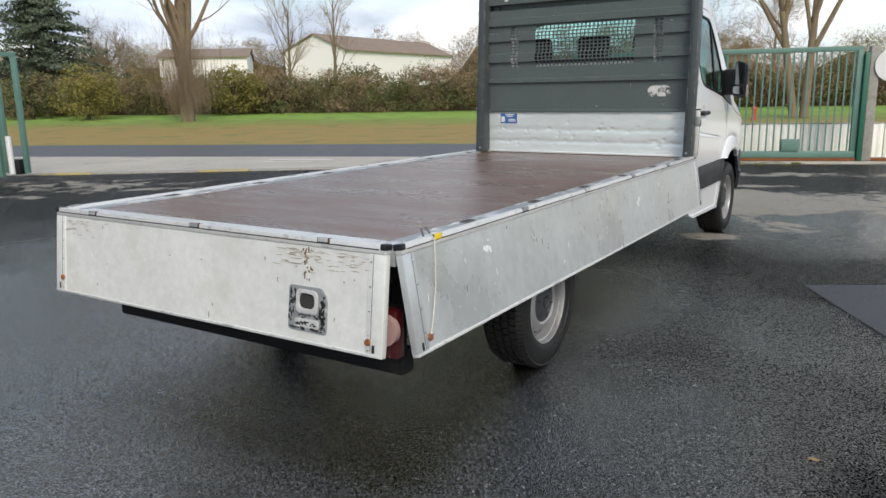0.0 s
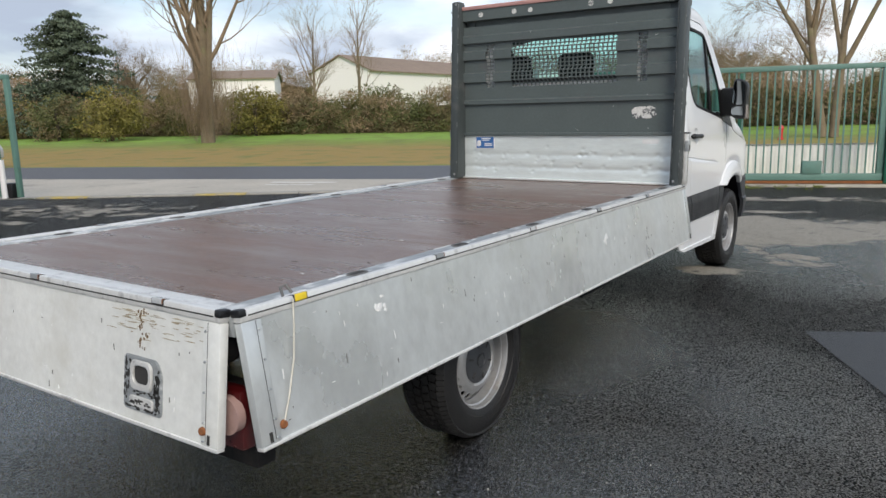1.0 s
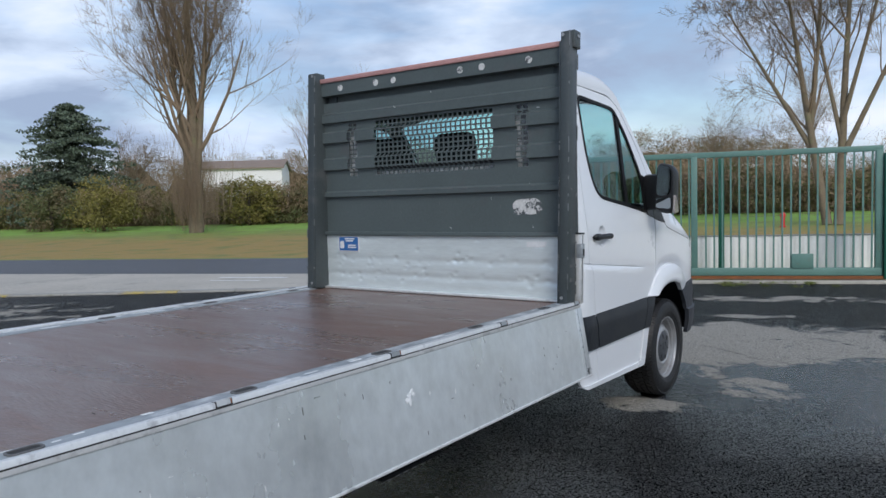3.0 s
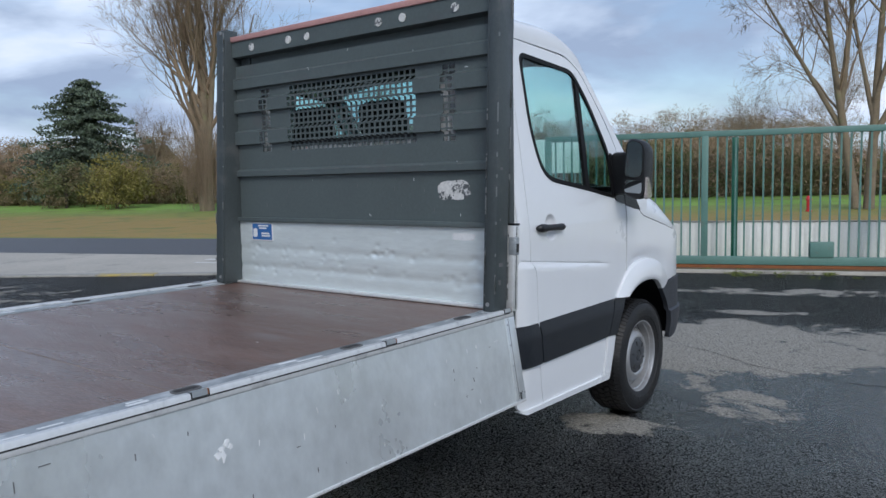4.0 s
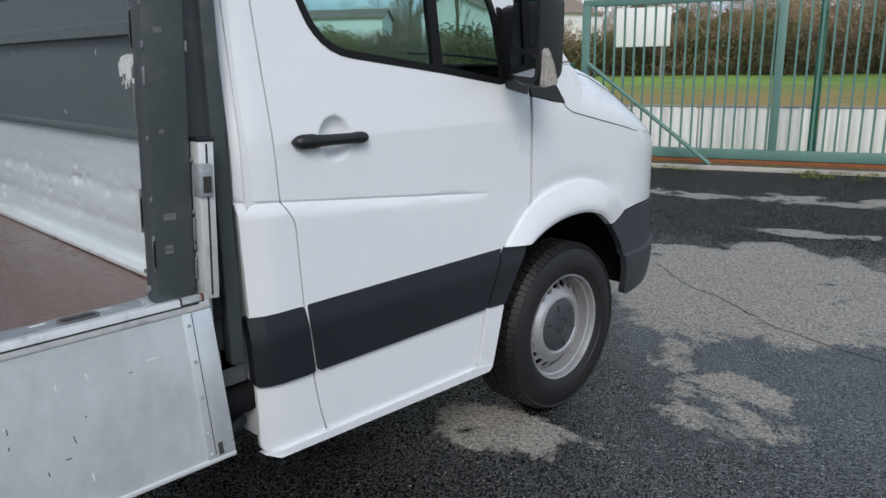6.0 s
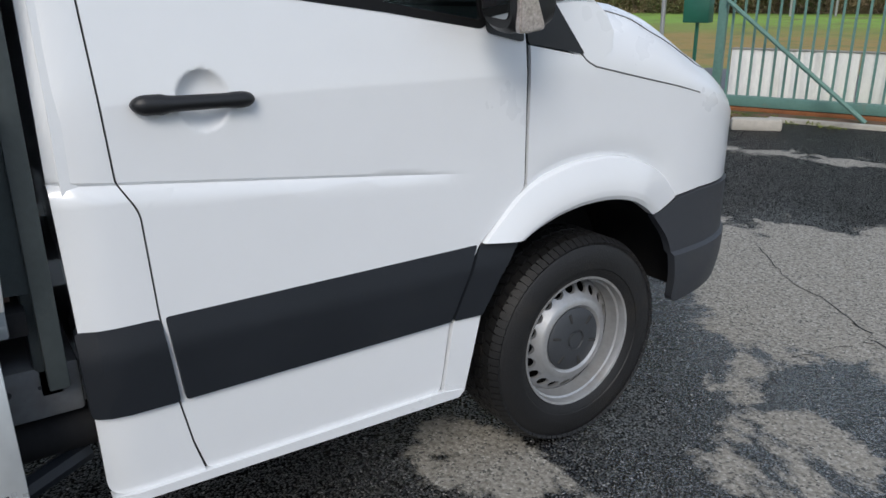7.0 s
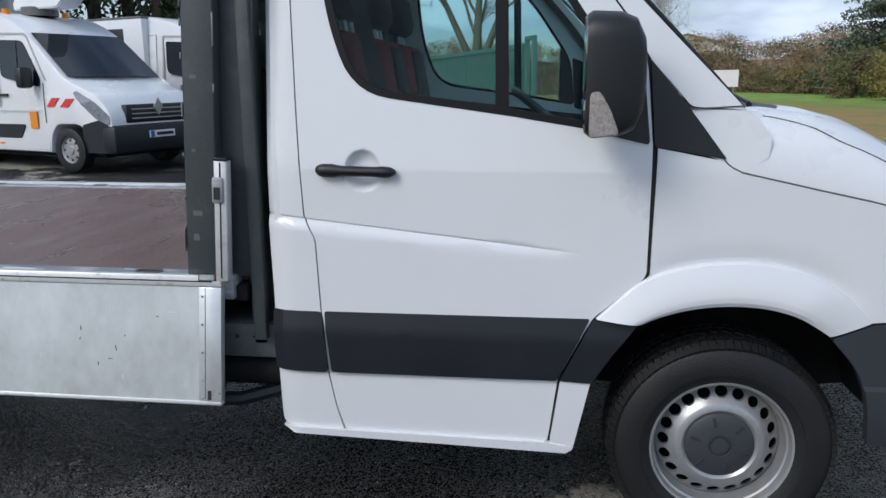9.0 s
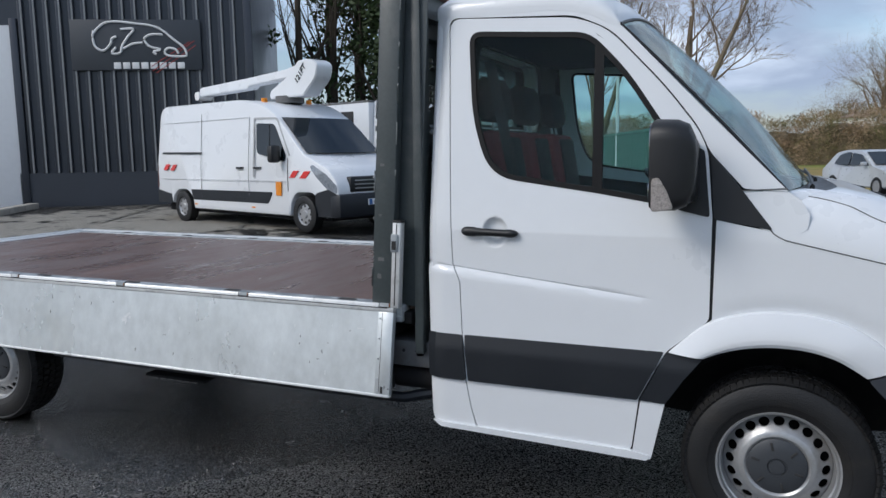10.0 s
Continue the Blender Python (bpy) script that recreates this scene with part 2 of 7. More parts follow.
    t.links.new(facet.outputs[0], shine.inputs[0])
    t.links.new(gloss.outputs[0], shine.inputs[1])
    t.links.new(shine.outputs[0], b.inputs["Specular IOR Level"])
    h = t.nodes.new("ShaderNodeMath")
    h.operation = "MULTIPLY_ADD"
    h.inputs[1].default_value = -1.0
    t.links.new(stone.outputs["Distance"], h.inputs[0])
    t.links.new(noise_node(60.0, 3.0), h.inputs[2])
    bp = t.nodes.new("ShaderNodeBump")
    bp.inputs["Strength"].default_value, bp.inputs["Distance"].default_value = 1.0, 0.013
    relief = t.nodes.new("ShaderNodeMath")
    relief.operation = "MULTIPLY_ADD"
    relief.inputs[1].default_value, relief.inputs[2].default_value = -0.75, 1.0
    t.links.new(amount, relief.inputs[0])
    filled = t.nodes.new("ShaderNodeMath")
    filled.operation = "MULTIPLY_ADD"
    filled.inputs[1].default_value = -0.55
    t.links.new(film.outputs[0], filled.inputs[0])
    t.links.new(relief.outputs[0], filled.inputs[2])
    t.links.new(filled.outputs[0], bp.inputs["Strength"])
    t.links.new(h.outputs[0], bp.inputs["Height"])
    t.links.new(bp.outputs[0], b.inputs["Normal"])
    t.links.new(bp.outputs[0], b.inputs["Coat Normal"])
    return m


def grass_mat():
    m = bpy.data.materials.new("field_grass")
    m.use_nodes = True
    t = m.node_tree
    b = t.nodes["Principled BSDF"]
    co = t.nodes.new("ShaderNodeTexCoord")
    sep = t.nodes.new("ShaderNodeSeparateXYZ")
    t.links.new(co.outputs["Object"], sep.inputs[0])
    n1, n2 = t.nodes.new("ShaderNodeTexNoise"), t.nodes.new("ShaderNodeTexNoise")
    for n, s in ((n1, 0.35), (n2, 9.0)):
        n.inputs["Scale"].default_value, n.inputs["Detail"].default_value = s, 7.0
        t.links.new(co.outputs["Object"], n.inputs["Vector"])
    # across the field: worn brownish turf near the road, lusher strips further in
    wob = t.nodes.new("ShaderNodeMath")
    wob.operation = "MULTIPLY_ADD"
    wob.inputs[1].default_value = 7.0
    t.links.new(n1.outputs["Fac"], wob.inputs[0])
    t.links.new(sep.outputs["Y"], wob.inputs[2])
    near, _ = ramp_mix(t, wob.outputs[0], (0.31, 0.215, 0.065), (0.19, 0.25, 0.045), 29.0, 33.0)
    far, _ = ramp_mix(t, wob.outputs[0], near, (0.20, 0.36, 0.05), 33.0, 36.0)
    n3 = t.nodes.new("ShaderNodeTexNoise")
    n3.inputs["Scale"].default_value, n3.inputs["Detail"].default_value = 0.9, 8.0
    t.links.new(co.outputs["Object"], n3.inputs["Vector"])
    patch, _ = ramp_mix(t, n3.outputs["Fac"], far, (0.15, 0.18, 0.045), 0.5, 0.72)
    edge, _ = ramp_mix(t, sep.outputs["Y"], (0.20, 0.26, 0.05), patch, 17.9, 18.7)
    fine, _ = ramp_mix(t, n2.outputs["Fac"], edge, (0.24, 0.19, 0.09), 0.5, 0.8)
    t.links.new(fine, b.inputs["Base Color"])
    b.inputs["Roughness"].default_value = 0.9
    bp = t.nodes.new("ShaderNodeBump")
    bp.inputs["Strength"].default_value, bp.inputs["Distance"].default_value = 0.9, 0.08
    t.links.new(n2.outputs["Fac"], bp.inputs["Height"])
    t.links.new(bp.outputs[0], b.inputs["Normal"])
    return m


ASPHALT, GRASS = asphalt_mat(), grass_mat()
ROAD = mat("road_asphalt", (0.085, 0.088, 0.097), 0.6, vary=0.15, scale=0.8, fine=40, bump=0.3)
CONCRETE = mat("apron_concrete", (0.42, 0.39, 0.34), 0.8, vary=0.2, scale=0.7, fine=14, bump=0.2, dirt=(0.2, 0.19, 0.17), dirt_scale=0.9)
KERB = mat("kerb_stone", (0.33, 0.32, 0.29), 0.85, vary=0.25, fine=20, bump=0.4, dirt=(0.12, 0.13, 0.07))
YELLOW = mat("yellow_kerb_paint", (0.46, 0.36, 0.12), 0.7, dirt=(0.3, 0.28, 0.24), dirt_at=(0.45, 0.6), dirt_scale=6)
LINE = mat("white_road_paint", (0.65, 0.65, 0.63), 0.7, dirt=(0.25, 0.25, 0.25), dirt_scale=5)
WHITE = mat("white_car_paint", (0.74, 0.76, 0.78), 0.28, vary=0.015, scale=1.5, fine=9, coat=0.6, rough_vary=0.04, dirt=(0.71, 0.725, 0.74), dirt_at=(0.6, 0.9), dirt_scale=0.7)
SEAM = mat("panel_gap", (0.03, 0.03, 0.03), 0.9, vary=0.05)
TRIM = mat("dark_grey_plastic", (0.0125, 0.015, 0.0195), 0.44, spec=0.4, vary=0.12, scale=5, fine=300, bump=0.12, bump_scale=900, dirt=(0.026, 0.026, 0.026), dirt_at=(0.58, 0.88))
BLACK = mat("black_plastic", (0.009, 0.0095, 0.011), 0.42, vary=0.12, fine=250, bump=0.1, bump_scale=900)
BUMPER = mat("grey_bumper_plastic", (0.034, 0.038, 0.046), 0.5, spec=0.45, vary=0.12, scale=5, fine=300, bump=0.12, bump_scale=900, dirt=(0.05, 0.05, 0.05), dirt_at=(0.56, 0.85))
VAN_LAMP = mat("van_headlight_lens", (0.28, 0.31, 0.35), 0.08, 0.4, vary=0.5, scale=14, fine=40)
SEAL = mat("window_rubber", (0.006, 0.0062, 0.007), 0.6, vary=0.12, spec=0.25)
RUBBER = mat("tyre_rubber", (0.011, 0.011, 0.0115), 0.52, spec=0.42, vary=0.25, scale=7, fine=60, bump=0.25, bump_scale=180, dirt=(0.03, 0.025, 0.02), dirt_at=(0.55, 0.85), dirt_scale=5)
RIM = mat("silver_steel_rim", (0.40, 0.405, 0.41), 0.36, 0.55, vary=0.12, scale=9, dirt=(0.30, 0.27, 0.24), dirt_at=(0.52, 0.8), dirt_scale=8)
CAP = mat("grey_wheel_cap", (0.040, 0.044, 0.050), 0.45, vary=0.12, fine=120, bump=0.1, bump_scale=700)
ALU = mat("worn_aluminium", (0.575, 0.605, 0.612), 0.33, 0.48, vary=0.17, scale=2.4, fine=17, bump=0.35, bump_scale=6, rough_vary=0.28, dirt=(0.60, 0.625, 0.63), dirt_at=(0.58, 0.72), dirt_scale=5.0, stretch=(1, 1.1, 0.75))
ALU_TAIL = mat("weathered_aluminium", (0.72, 0.735, 0.715), 0.5, 0.15, vary=0.12, scale=1.7, fine=28, bump=0.25, bump_scale=8, rough_vary=0.14, dirt=(0.62, 0.62, 0.575), dirt_at=(0.5, 0.7), dirt_scale=3.0)
ALU_EDGE = mat("bright_aluminium", (0.70, 0.705, 0.695), 0.40, 0.4, vary=0.1, scale=9, fine=70, dirt=(0.42, 0.42, 0.42), dirt_at=(0.55, 0.7), dirt_scale=14)
ALU_RAIL = mat("scraped_grey_rail", (0.30, 0.325, 0.34), 0.45, 0.25, vary=0.25, scale=7, fine=50, dirt=(0.58, 0.60, 0.61), dirt_at=(0.52, 0.62), dirt_scale=11, stretch=(1, 0.4, 1))
ALU_DENT = mat("dented_aluminium_sheet", (0.735, 0.80, 0.795), 0.34, 0.35, vary=0.10, scale=3, fine=30, bump=0.10, bump_scale=24, rough_vary=0.16, dirt=(0.60, 0.64, 0.65), dirt_at=(0.52, 0.70), dirt_scale=4, stretch=(0.35, 1, 1.6))
PLY = mat("brown_film_plywood", (0.150, 0.092, 0.073), 0.31, spec=0.5, vary=0.4, scale=1.6, fine=22, bump=0.3, bump_scale=45, rough_vary=0.3, dirt=(0.19, 0.145, 0.13), dirt_at=(0.5, 0.66), dirt_scale=2.2, stretch=(0.6, 2.6, 1))
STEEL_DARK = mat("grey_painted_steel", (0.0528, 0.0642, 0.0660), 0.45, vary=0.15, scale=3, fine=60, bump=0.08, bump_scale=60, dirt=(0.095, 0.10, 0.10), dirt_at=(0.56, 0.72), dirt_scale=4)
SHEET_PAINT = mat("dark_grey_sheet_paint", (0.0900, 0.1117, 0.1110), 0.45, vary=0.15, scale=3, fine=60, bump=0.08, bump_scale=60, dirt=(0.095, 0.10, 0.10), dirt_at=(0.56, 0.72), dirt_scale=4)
CHASSIS = mat("black_chassis", (0.009, 0.009, 0.010), 0.8, spec=0.25, vary=0.3, dirt=(0.022, 0.02, 0.018), dirt_scale=5)
CAR_GLASS = mat("dark_vehicle_glass", (0.010, 0.016, 0.022), 0.05, vary=0.3, scale=1.4, spec=0.55, rough_vary=0.02)
PANEL_LINE = mat("pale_panel_line", (0.40, 0.41, 0.42), 0.6, vary=0.05)
FRAME_GREY = mat("grey_frame_steel", (0.12, 0.12, 0.12), 0.6, vary=0.2)
RUST = mat("rust", (0.23, 0.085, 0.03), 0.9, vary=0.35, fine=120, bump=0.4)
PINK = mat("faded_red_edge", (0.50, 0.27, 0.25), 0.6, vary=0.15, scale=9)
CHIP = mat("pale_scratch", (0.72, 0.73, 0.73), 0.6, vary=0.1)
BLUE = mat("blue_sticker", (0.03, 0.13, 0.36), 0.45, vary=0.1)
PALE = mat("pale_sticker_rest", (0.62, 0.62, 0.60), 0.75, vary=0.2, scale=30, dirt=(0.09, 0.10, 0.105), dirt_at=(0.54, 0.58), dirt_scale=26)
RED_LENS = mat("red_lamp_lens", (0.055, 0.004, 0.005), 0.3, vary=0.1, coat=0.5)
CLEAR_LENS = mat("clear_lamp_lens", (0.40, 0.27, 0.25), 0.12, vary=0.1, coat=0.7)
ROPE = mat("dirty_white_cord", (0.55, 0.53, 0.47), 0.9, vary=0.2)
GLASS = glass_mat("cab_glass", (0.80, 0.91, 0.90))
MIRROR = mat("mirror_glass", (0.3, 0.32, 0.33), 0.03, 1.0, vary=0.02, rough_vary=0.01)
SEAT = mat("dark_seat_cloth", (0.013, 0.0135, 0.015), 0.95, vary=0.25, fine=30)
SEAT_RED = mat("dark_red_seat_cloth", (0.17, 0.025, 0.03), 0.95, vary=0.25, fine=30)
CABIN = mat("cabin_plastic", (0.016, 0.017, 0.019), 0.7, vary=0.12)
GREEN = mat("green_gate_paint", (0.11, 0.22, 0.185), 0.5, vary=0.18, scale=3, fine=40, dirt=(0.16, 0.17, 0.13), dirt_at=(0.6, 0.75), dirt_scale=5)
GREEN_DEEP = mat("deep_green_paint", (0.015, 0.12, 0.075), 0.45, vary=0.15)
WALL_WHITE = mat("weathered_white_wall", (0.84, 0.825, 0.775), 0.85, vary=0.10, scale=1.5, fine=25, bump=0.2, dirt=(0.50, 0.48, 0.42), dirt_at=(0.58, 0.85), dirt_scale=1.6, stretch=(2, 2, 0.6))
RED_PAINT = mat("red_hydrant_paint", (0.55, 0.03, 0.03), 0.4)
BARK = mat("grey_brown_bark", (0.19, 0.15, 0.10), 0.95, vary=0.35, scale=3, fine=25, bump=0.5, bump_scale=30, dirt=(0.20, 0.20, 0.10), dirt_scale=2)
TWIG = mat("pale_brown_twigs", (0.25, 0.185, 0.125), 0.95, vary=0.25)
BARK_DARK = mat("dark_bark", (0.06, 0.048, 0.036), 0.95, vary=0.3, bump=0.4, bump_scale=20)
BUSH_BROWN = mat("winter_bush_twigs", (0.32, 0.225, 0.145), 0.95, vary=0.25, random_amount=0.38, island=True, dirt=(0.13, 0.13, 0.045), dirt_at=(0.48, 0.6), dirt_scale=0.45)
BUSH_CORE = mat("hedge_fill", (0.13, 0.10, 0.058), 0.95, vary=0.6, scale=1.2, fine=9, bump=0.8, bump_scale=6)
BUSH_GREEN = mat("evergreen_bush_leaves", (0.105, 0.12, 0.042), 0.8, vary=0.25, random_amount=0.38, island=True, dirt=(0.19, 0.14, 0.075), dirt_at=(0.46, 0.58), dirt_scale=0.5)
BUSH_YELLOW = mat("olive_yellow_leaves", (0.19, 0.165, 0.04), 0.8, vary=0.2, random_amount=0.45, island=True)
CONIFER = mat("blue_green_needles", (0.10, 0.13, 0.088), 0.85, vary=0.25, random_amount=0.5, island=True)
IVY = mat("ivy_leaves", (0.035, 0.06, 0.018), 0.7, vary=0.25, random_amount=0.5, island=True)
HOUSE_WALL = mat("white_render", (0.86, 0.81, 0.81), 0.9, vary=0.06)
ROOF_TILE = mat("brown_roof_tiles", (0.25, 0.19, 0.15), 0.9, vary=0.2, scale=0.8, fine=6)
CLAD = mat("anthracite_cladding", (0.045, 0.051, 0.064), 0.34, 0.3, vary=0.12, scale=0.8)
SIGN = mat("charcoal_sign_panel", (0.04, 0.047, 0.058), 0.5, vary=0.08)
SIGN_WHITE = mat("white_sign_letter", (0.75, 0.75, 0.75), 0.6, vary=0.04)
SIGN_RED = mat("red_sign_stripe", (0.32, 0.06, 0.06), 0.6, vary=0.1)
DOOR_WHITE = mat("white_shutter", (0.74, 0.75, 0.76), 0.5, vary=0.05)
STRIPE_RED = mat("red_reflective_stripe", (0.65, 0.035, 0.03), 0.4)
ORANGE = mat("orange_beacon", (0.75, 0.25, 0.02), 0.3)
TAPE = mat("yellow_tape", (0.75, 0.55, 0.03), 0.5, vary=0.15)
SILVER = mat("silver_car_paint", (0.5, 0.52, 0.54), 0.3, 0.3, vary=0.03, coat=0.5)
LEAF = mat("dry_leaf", (0.30, 0.20, 0.10), 0.9)
TRACK_DIRT = mat("rusty_track_dirt", (0.13, 0.075, 0.045), 0.95, vary=0.4, scale=3, fine=30, bump=0.5, bump_scale=30, dirt=(0.06, 0.07, 0.02), dirt_at=(0.5, 0.62), dirt_scale=2.5)
# paler copy of the cladding, for the lit faces of its ribs
RIB_LIT = mat("lit_cladding_rib", (0.23, 0.235, 0.24), 0.4, 0.3, vary=0.15, scale=0.8)
FAINT_LINE = mat("worn_bay_line", (0.22, 0.21, 0.18), 0.8, vary=0.2, dirt=(0.09, 0.09, 0.08), dirt_at=(0.45, 0.55), dirt_scale=4)
STAIN = mat("brown_weather_stain", (0.36, 0.31, 0.22), 0.7, vary=0.3, scale=12)
TRICKLE = mat("dark_rust_trickle", (0.15, 0.10, 0.055), 0.85, vary=0.4, fine=150)
PATCH = mat("repair_asphalt", (0.022, 0.023, 0.026), 0.42, vary=0.3, scale=1.2, fine=90, bump=0.9, bump_scale=150, spec=0.6)
EDGE_WEAR = mat("bare_edge_wear", (0.20, 0.21, 0.21), 0.5, 0.4, vary=0.3, fine=90)
FRAME_LIGHT = mat("light_grey_frame_paint", (0.13, 0.135, 0.14), 0.55, vary=0.15, scale=4, dirt=(0.10, 0.09, 0.08), dirt_at=(0.5, 0.7), dirt_scale=5)
JOINT = mat("pale_board_joint", (0.22, 0.17, 0.13), 0.7, vary=0.35, fine=60)
INDICATOR = mat("clear_indicator_lens", (0.42, 0.38, 0.36), 0.15, 0.3, vary=0.45, scale=60, fine=160, coat=0.6)


# ---- building helpers ----
def part(name, bm, material, parent=None, label="", smooth=40):
    """One mesh object from a bmesh, under its thing or part; edges sharper than smooth degrees stay sharp."""
    bm.normal_update()
    if smooth:
        lim = radians(smooth)
        for f in bm.faces:
            f.smooth = True
        for ed in bm.edges:
            if len(ed.link_faces) != 2 or ed.calc_face_angle(0) > lim:
                ed.smooth = False
    me = bpy.data.meshes.new(name)
    bm.to_mesh(me)
    bm.free()
    me.materials.append(material)
    ob = new(name, me)
    if parent is not None:
        ob.parent = parent
    if label:
        ob["label"] = label
    return ob


def raw(name, verts, faces, material, parent=None, label="", smooth=False):
    me = bpy.data.meshes.new(name)
    me.from_pydata([tuple(map(float, v)) for v in verts], [], faces)
    if smooth:
        me.polygons.foreach_set("use_smooth", [True] * len(me.polygons))
    me.materials.append(material)
    ob = new(name, me)
    if parent is not None:
        ob.parent = parent
    if label:
        ob["label"] = label
    return ob


def thing(name, m=None, label="", category="", group="", kind=""):
    ob = new(name)
    ob.empty_display_size = 0.1
    if m is not None:
        ob.matrix_world = m
    return tagged(ob, label, category, group, kind)


def box(x0, x1, y0, y1, z0, z1, bevel=0.0, m=None, bm=None, segments=2):
    bm = bm or bmesh.new()
    g = bmesh.ops.create_cube(bm, size=1, matrix=Matrix.LocRotScale(((x0 + x1) / 2, (y0 + y1) / 2, (z0 + z1) / 2), None, (abs(x1 - x0), abs(y1 - y0), abs(z1 - z0))))
    if bevel:
        es = {ed for v in g["verts"] for ed in v.link_edges}
        r = bmesh.ops.bevel(bm, geom=list(es), offset=bevel, segments=segments, affect="EDGES", profile=0.5)
    if m is not None:
        bmesh.ops.transform(bm, matrix=m, verts=bm.verts)
    return bm


def cyl(r, depth, m=None, r2=None, seg=24, bm=None, caps=True):
    bm = bm or bmesh.new()
    bmesh.ops.create_cone(bm, cap_ends=caps, segments=seg, radius1=r, radius2=r if r2 is None else r2, depth=depth, matrix=m or Matrix())
    return bm


def rod(a, b, r, seg=10, bm=None, r2=None):
    a, b = Vector(a), Vector(b)
    q = (b - a).to_track_quat("Z", "Y").to_matrix().to_4x4()
    return cyl(r, (b - a).length, Matrix.Translation((a + b) / 2) @ q, r2, seg, bm)


def tube(points, r, seg=8, bm=None):
    """A round bar along a line of points."""
    bm = bm or bmesh.new()
    pts = [Vector(p) for p in points]
    rings = []
    for i, p in enumerate(pts):
        d = (pts[min(i + 1, len(pts) - 1)] - pts[max(i - 1, 0)]).normalized()
        q = d.to_track_quat("Z", "Y").to_matrix()
        rings.append([bm.verts.new(p + q @ Vector((r * math.cos(a), r * math.sin(a), 0))) for a in (2 * math.pi * k / seg for k in range(seg))])
    for a, b in zip(rings, rings[1:]):
        for k in range(seg):
            bm.faces.new((a[k], a[(k + 1) % seg], b[(k + 1) % seg], b[k]))
    bm.faces.new(rings[0][::-1])
    bm.faces.new(rings[-1])
    return bm


def lathe(profile, seg=48, bm=None, m=None):
    """A body turned about the x axis from (x, r) pairs."""
    bm = bm or bmesh.new()
    rings = []
    for x, r in profile:
        if r < 1e-5:
            rings.append([bm.verts.new((x, 0, 0))])
        else:
            rings.append([bm.verts.new((x, r * math.cos(a), r * math.sin(a))) for a in (2 * math.pi * k / seg for k in range(seg))])
    for a, b in zip(rings, rings[1:]):
        for k in range(seg):
            q = [a[k % len(a)], a[(k + 1) % len(a)], b[(k + 1) % len(b)], b[k % len(b)]]
            q = list(dict.fromkeys(q))
            if len(q) > 2:
                bm.faces.new(q)
    bmesh.ops.recalc_face_normals(bm, faces=bm.faces)
    if m is not None:
        bmesh.ops.transform(bm, matrix=m, verts=bm.verts)
    return bm


def rounded(points, radius, steps=5):
    """The same outline with its corners rounded. A point may carry its own radius as a third number."""
    out, n = [], len(points)
    for i in range(n):
        p, a, b = Vector(points[i][:2]), Vector(points[i - 1][:2]), Vector(points[(i + 1) % n][:2])
        r = points[i][2] if len(points[i]) > 2 else radius
        d1, d2 = a - p, b - p
        r = min(r, d1.length * 0.45, d2.length * 0.45)
        if r < 1e-4:
            out.append((p.x, p.y))
            continue
        s, e_ = p + d1.normalized() * r, p + d2.normalized() * r
        for k in range(steps + 1):
            f = k / steps
            q = s.lerp(p, f).lerp(p.lerp(e_, f), f)
            out.append((q.x, q.y))
    return out


def fill(outlines, plane="yz", grid=0.0):
    """A flat sheet inside the first outline and outside the others, in a plane of the axes; grid: cut into a mesh of that size."""
    bm = bmesh.new()
    ia, ib = "xyz".index(plane[0]), "xyz".index(plane[1])
    for pts in outlines:
        vs = []
        for a, b in pts:
            co = [0, 0, 0]
            co[ia], co[ib] = a, b
            vs.append(bm.verts.new(co))
        for k in range(len(vs)):
            bm.edges.new((vs[k], vs[(k + 1) % len(vs)]))
    no = [0, 0, 0]
    no[3 - ia - ib] = 1
    bmesh.ops.triangle_fill(bm, use_beauty=True, use_dissolve=False, edges=bm.edges[:], normal=no)
    if grid:
        for ax in (ia, ib):
            vals = [v.co[ax] for v in bm.verts]
            k = min(vals) + grid
            while k < max(vals) - grid * 0.2:
                co, nn = [0, 0, 0], [0, 0, 0]
                co[ax], nn[ax] = k, 1
                bmesh.ops.bisect_plane(bm, geom=bm.verts[:] + bm.edges[:] + bm.faces[:], plane_co=co, plane_no=nn, dist=1e-5)
                k += grid
    return bm


def slab(bm, vec):
    """Gives a sheet thickness along vec."""
    g = bmesh.ops.extrude_face_region(bm, geom=bm.faces[:])
    bmesh.ops.translate(bm, vec=vec, verts=[v for v in g["geom"] if isinstance(v, bmesh.types.BMVert)])
    bmesh.ops.recalc_face_normals(bm, faces=bm.faces)
    return bm


def plate(outlines, plane, at, thick, bevel=0.0):
    """A plate of that outline; at: its place on the third axis, thick: its depth along it."""
    bm = fill(outlines, plane)
    ax = 3 - "xyz".index(plane[0]) - "xyz".index(plane[1])
    bmesh.ops.dissolve_limit(bm, angle_limit=0.01, verts=bm.verts[:], edges=bm.edges[:]) if len(outlines) == 1 else None
    v = [0, 0, 0]
    v[ax] = thick
    slab(bm, v)
    v[ax] = at
    bmesh.ops.translate(bm, vec=v, verts=bm.verts[:])
    if bevel:
        es = [ed for ed in bm.edges if len(ed.link_faces) == 2 and ed.calc_face_angle(0) > 1.0]
        bmesh.ops.bevel(bm, geom=es, offset=bevel, segments=2, affect="EDGES")
    return bm


def lerp_table(x, table):
    return float(np.interp(x, [a for a, _ in table], [b for _, b in table]))


# ---- the flatbed truck: all in its own frame, y forward, z up, standing slightly nose down ----
RAKE = -0.49
FRONT_Y = 5.78
